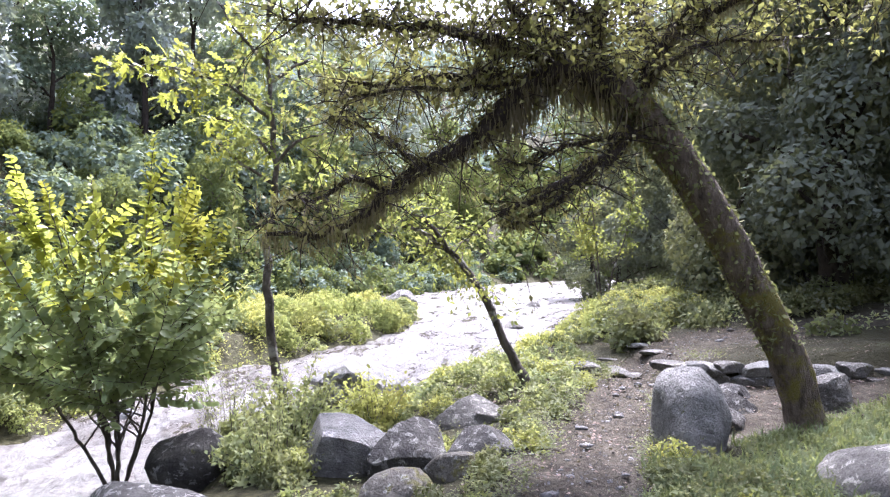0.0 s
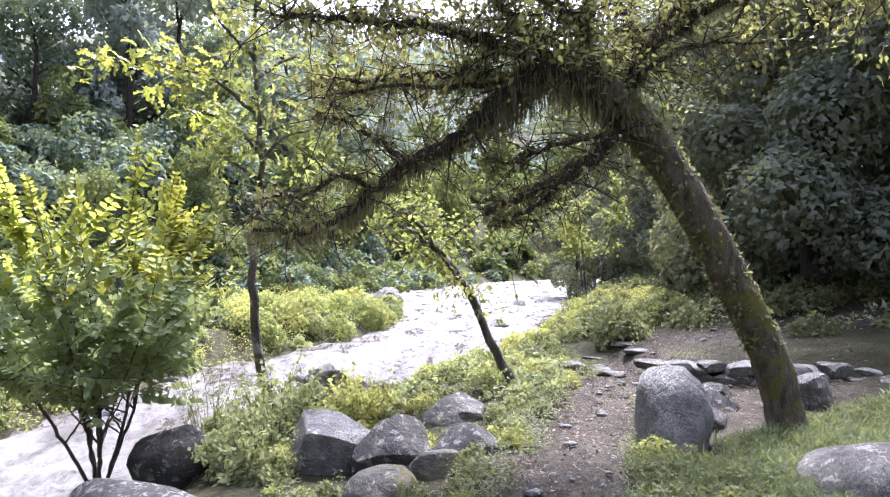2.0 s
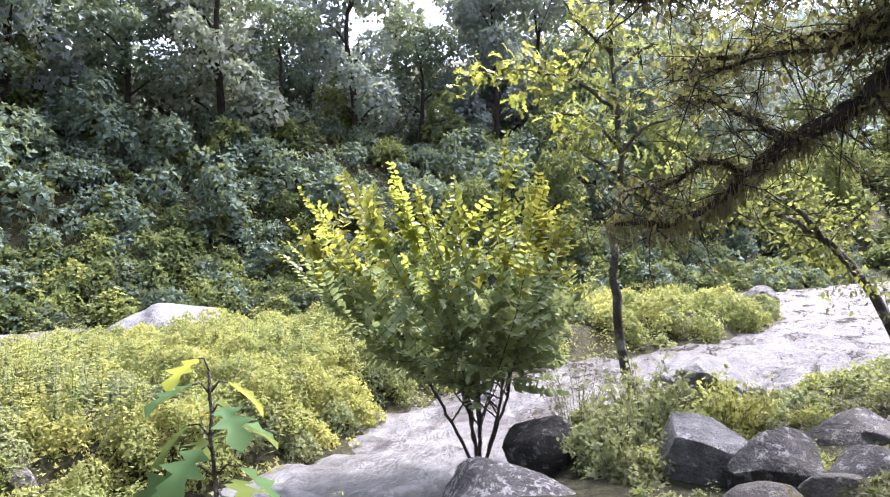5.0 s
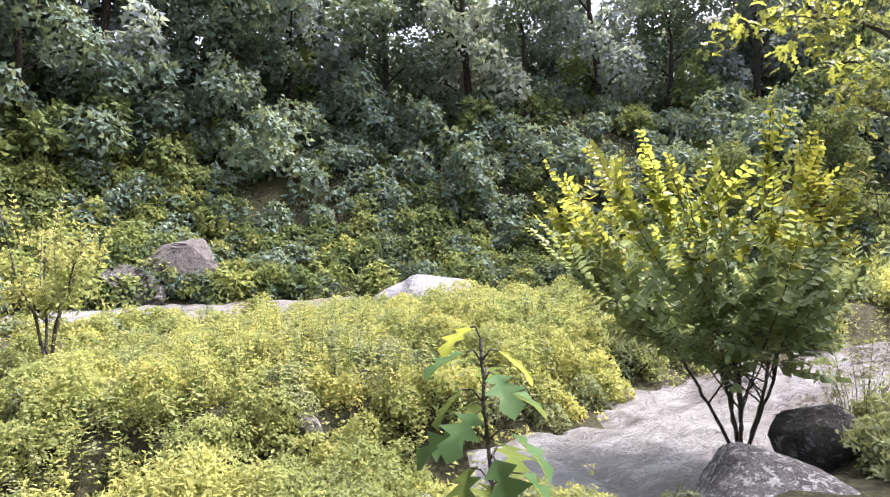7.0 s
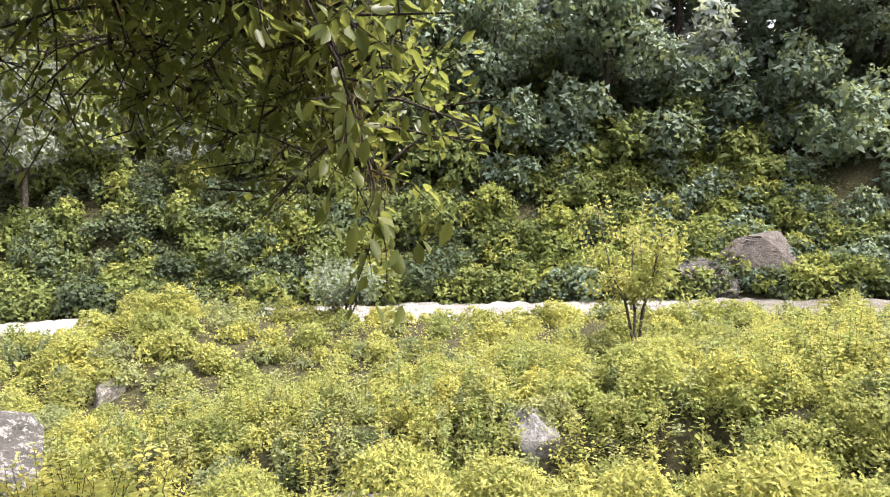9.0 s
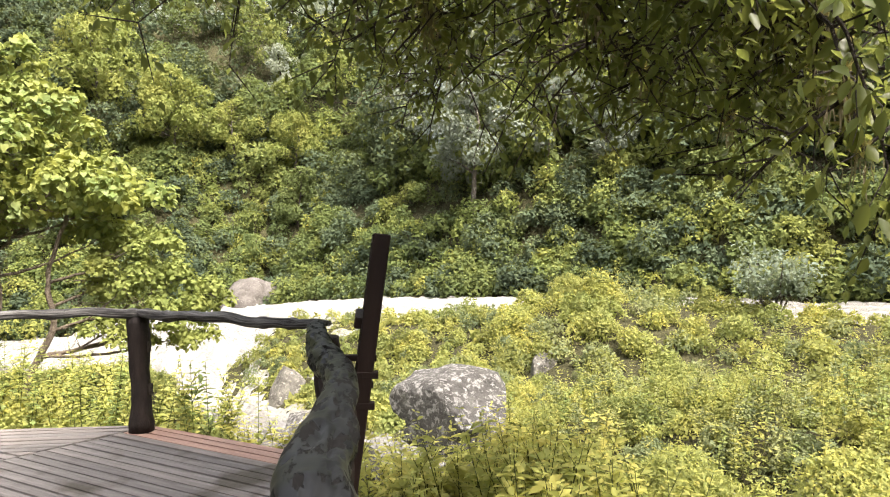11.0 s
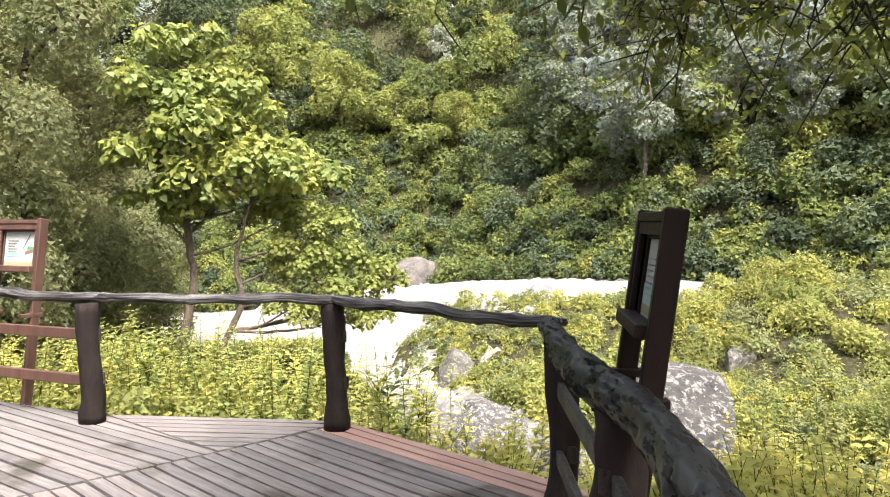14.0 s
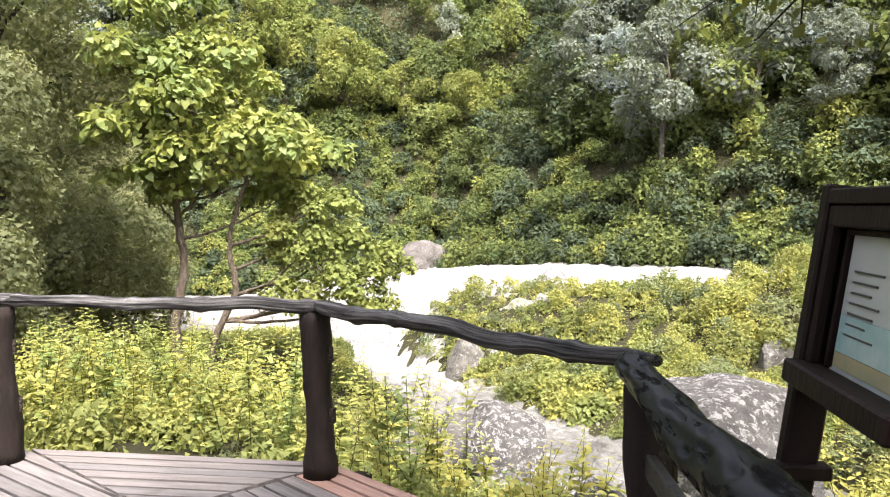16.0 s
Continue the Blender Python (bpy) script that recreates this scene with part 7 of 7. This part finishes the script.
def handrail(a, b, r0, r1, seed, gnarl, label, z0=0.97, z1=0.97, over=0.12, flat=0.8):
    """A log or crooked branch laid from post to post: bends, knots, lengthwise cracks and broken tapering ends."""
    a, b = np.array([*a, z0]), np.array([*b, z1])
    d = unit(b - a)
    L = np.linalg.norm(b - a) + 2 * over
    thick = gnarl > 0.1
    n, sides = (200, 44) if thick else (130, 22)
    t = np.linspace(0, 1, n)
    path = (a - d * over) + np.outer(t, (b - a) + d * 2 * over)
    side = np.array([-d[1], d[0], 0])
    path += np.outer(gnarl * 0.25 * np.sin(t * 7 + seed), side) + np.outer(gnarl * 0.12 * np.sin(t * 9 + 2 * seed), [0, 0, 1])
    if not thick:
        path += np.outer(0.012 * np.sin(t * 13 + seed) + 0.006 * np.sin(t * 31 + seed), side) + np.outer(0.01 * np.sin(t * 11 + 3 * seed) + 0.005 * np.sin(t * 27), [0, 0, 1])
    rad = (r0 + (r1 - r0) * t) * (1 + gnarl * np.sin(t * 11 + seed) * 0.8)
    for k in range(0 if thick else 4):
        c = (k + 0.6 + 0.3 * math.sin(seed * 5 + k * 3)) / 4
        rad = rad + 0.012 * np.exp(-((t - c) * L / 0.035) ** 2)
    ends = np.minimum(t, 1 - t) * L
    rad = rad * (0.55 + 0.45 * sstep(0, 0.16, ends))
    v, f = tube(path, rad, sides, 0.0, seed)
    body = v[:-2].reshape(n, sides, 3)
    for i in range(n):
        u = t[i] * L
        for j in range(sides):
            ca, sa = math.cos(j / sides * 6.283), math.sin(j / sides * 6.283)
            if thick:
                q = 0.26 * noise.noise(Vector((u * 4, ca * 1.0, sa * 1.0 + seed))) + 0.05 * noise.noise(Vector((u * 14, ca * 2.2, sa * 2.2 + seed)))
                pit = noise.noise(Vector((u * 7, ca * 3.4, sa * 3.4 + 9 + seed))) + 0.5 * noise.noise(Vector((u * 24, ca * 8, sa * 8 + seed)))
                q -= min(0.22, max(0.0, pit - 0.36) * 2.6)
            else:
                q = 0.16 * noise.noise(Vector((u * 3, ca * 1.4, sa * 1.4 + seed))) + 0.09 * noise.noise(Vector((u * 2.2, ca * 5, sa * 5 + seed)))
                q -= min(0.2, max(0.0, noise.noise(Vector((u * 1.6, ca * 4, sa * 4 + 5 + seed))) - 0.28) * 2.0)
            body[i, j] = path[i] + (body[i, j] - path[i]) * (1 + q) * [1, 1, flat]
    v[:-2] = body.reshape(-1, 3)
    ang = np.arange(sides) / sides * 2 * np.pi
    attrs = {"along": np.append(np.repeat(t * L, sides), [0, L]), "skin_x": np.append(np.tile(np.cos(ang), n), [0, 0]), "skin_y": np.append(np.tile(np.sin(ang), n), [0, 0])}
    piece("handrail", mesh_np("handrail", v, f, WOOD_GNARL if thick else WOOD_DRIFT, True, None, attrs), rail, label)


handrail(POSTS["a"], POSTS["b"], 0.045, 0.05, 1, 0.03, "weathered dark log handrail")
handrail(POSTS["b"], POSTS["c"], 0.043, 0.05, 2, 0.03, "weathered dark log handrail")
handrail(POSTS["c"], POSTS["d"], 0.052, 0.042, 3, 0.02, "weathered dark log handrail", 0.97, 1.01, 0.04)
handrail(POSTS["d"], POSTS["f"], 0.07, 0.084, 4, 0.2, "thick gnarled black branch used as handrail", 0.98, 0.97)
for a, b in (("d", "e"), ("e", "f"), ("a", "b")):
    (ax, ay), (bx, by) = POSTS[a], POSTS[b]
    L, ang = math.hypot(bx - ax, by - ay), math.degrees(math.atan2(by - ay, bx - ax))
    for zz in (0.32, 0.68):
        part("rail_board", box_bm(L, 0.035, 0.085, 0.006), WOOD_RED if a == "a" else WOOD_RAIL, rail, "flat board rail", m=pose((ax + bx) / 2, (ay + by) / 2, zz, 0, 0, ang))

# ---- information signs ----


def flat_mat(name, col, rough=0.5, col2=None, scale=3.0):
    m, n, l, b = material(name, rough, 0.4)
    nz = noise_node(n, l, scale, 5.0, 0.6)
    r = ramp_node(n, [(0.35, col), (0.65, col2 or tuple(c * 0.8 for c in col))])
    l.new(nz.outputs["Fac"], r.inputs[0])
    l.new(r.outputs[0], b.inputs["Base Color"])
    return m


PAPER = flat_mat("sign_paper", (0.4, 0.42, 0.38), 0.25, (0.32, 0.35, 0.33))
TEAL = flat_mat("sign_teal", (0.2, 0.33, 0.33), 0.25, (0.32, 0.4, 0.37), 9)
SAND = flat_mat("sign_sand", (0.32, 0.27, 0.15), 0.25, (0.24, 0.24, 0.15), 9)
INK = flat_mat("sign_ink", (0.06, 0.06, 0.06), 0.4)
BROWN = flat_mat("sign_brown", (0.2, 0.12, 0.07), 0.4)
GREENISH = flat_mat("sign_green", (0.1, 0.25, 0.14), 0.4)


def info_sign(label, at, ang, wood, lean, turned=0):
    """Two leaning board legs with a framed panel between; +y is the back."""
    s = thing("information_sign", label, "sign", at=at, rz=ang)
    tip = pose(0, 0, 0, -lean, 0, 0)
    W, T, B = 0.53, 1.60, 1.12
    legs = [part("leg", box_bm(0.045, 0.085, 2.0, 0.006), wood, s, m=tip @ pose(x, 0, T - 1.0)) for x in (0, W)]
    part("top_board", box_bm(W - 0.045, 0.085, 0.035, 0.004), wood, s, m=tip @ pose(W / 2, 0, T - 0.03))
    fr = part("frame", box_bm(W - 0.05, 0.03, 0.05, 0.004), wood, s, m=tip @ pose(W / 2, -0.02, T - 0.075))
    part("frame", box_bm(W - 0.05, 0.08, 0.055, 0.006), wood, s, m=tip @ pose(W / 2, -0.04, B + 0.03))
    for x in (0.037, W - 0.037):
        part("frame", box_bm(0.026, 0.026, T - B - 0.15, 0.004), wood, s, m=tip @ pose(x, -0.02, (T + B) / 2 - 0.02))
    for x in (0.055, W - 0.055):
        part("inner_frame", box_bm(0.012, 0.02, T - B - 0.15, 0.003), wood, s, m=tip @ pose(x, 0.01, (T + B) / 2 - 0.02))
    part("inner_frame", box_bm(W - 0.13, 0.02, 0.014, 0.003), wood, s, m=tip @ pose(W / 2, 0.005, T - 0.107))
    part("back", box_bm(W - 0.05, 0.015, T - B - 0.05, 0.002), wood, s, m=tip @ pose(W / 2, 0.036, (T + B) / 2))
    panel = part("panel", box_bm(W - 0.095, 0.01, T - B - 0.13, 0.002), PAPER, s, "pale printed panel", m=tip @ pose(W / 2, 0.02, (T + B) / 2 - 0.02))
    h = T - B - 0.15
    part("picture", box_bm(W - 0.14, 0.004, 0.085, 0), TEAL, panel, "blue-green picture strip", m=pose(0, -0.007, -h / 2 + 0.085))
    part("picture", box_bm(W - 0.14, 0.004, 0.035, 0), SAND, panel, "sandy picture strip", m=pose(0, -0.007, -h / 2 + 0.024))
    for i in range(7):
        part("text_line", box_bm(0.13 - 0.02 * (i % 3), 0.003, 0.0045, 0), INK, panel, m=pose(-0.10 - 0.01 * (i % 3), -0.0085, h / 2 - 0.10 - 0.024 * i))
    part("picture", box_bm(0.16, 0.003, 0.004, 0), INK, panel, m=pose(0.07, -0.0085, 0.06, 0, -58, 0))
    part("picture", box_bm(0.1, 0.003, 0.03, 0.001), BROWN, panel, m=pose(0.11, -0.0095, -0.035, 0, -12, 0))
    part("picture", box_bm(0.08, 0.003, 0.03, 0.001), GREENISH, panel, m=pose(0.125, -0.0085, 0.0, 0, 10, 0))
    for z in (0.75, 0.9):
        part("bracket", box_bm(0.05, 0.2, 0.035, 0.004), wood, s, m=pose(0.02, -0.02 + 0.12 * z, z))
        part("bracket", box_bm(0.05, 0.2, 0.035, 0.004), wood, s, m=pose(W, -0.02 + 0.12 * z, z))
    return s


info_sign("dark brown wooden information sign leaning outside the railing", (-2.642, -2.942, 0.0), 42.5, WOOD_SIGN, 7.5)
info_sign("reddish brown wooden information sign at the far railing", (-1.14, -8.46, 0.0), 117.0, WOOD_RED, 7.5)
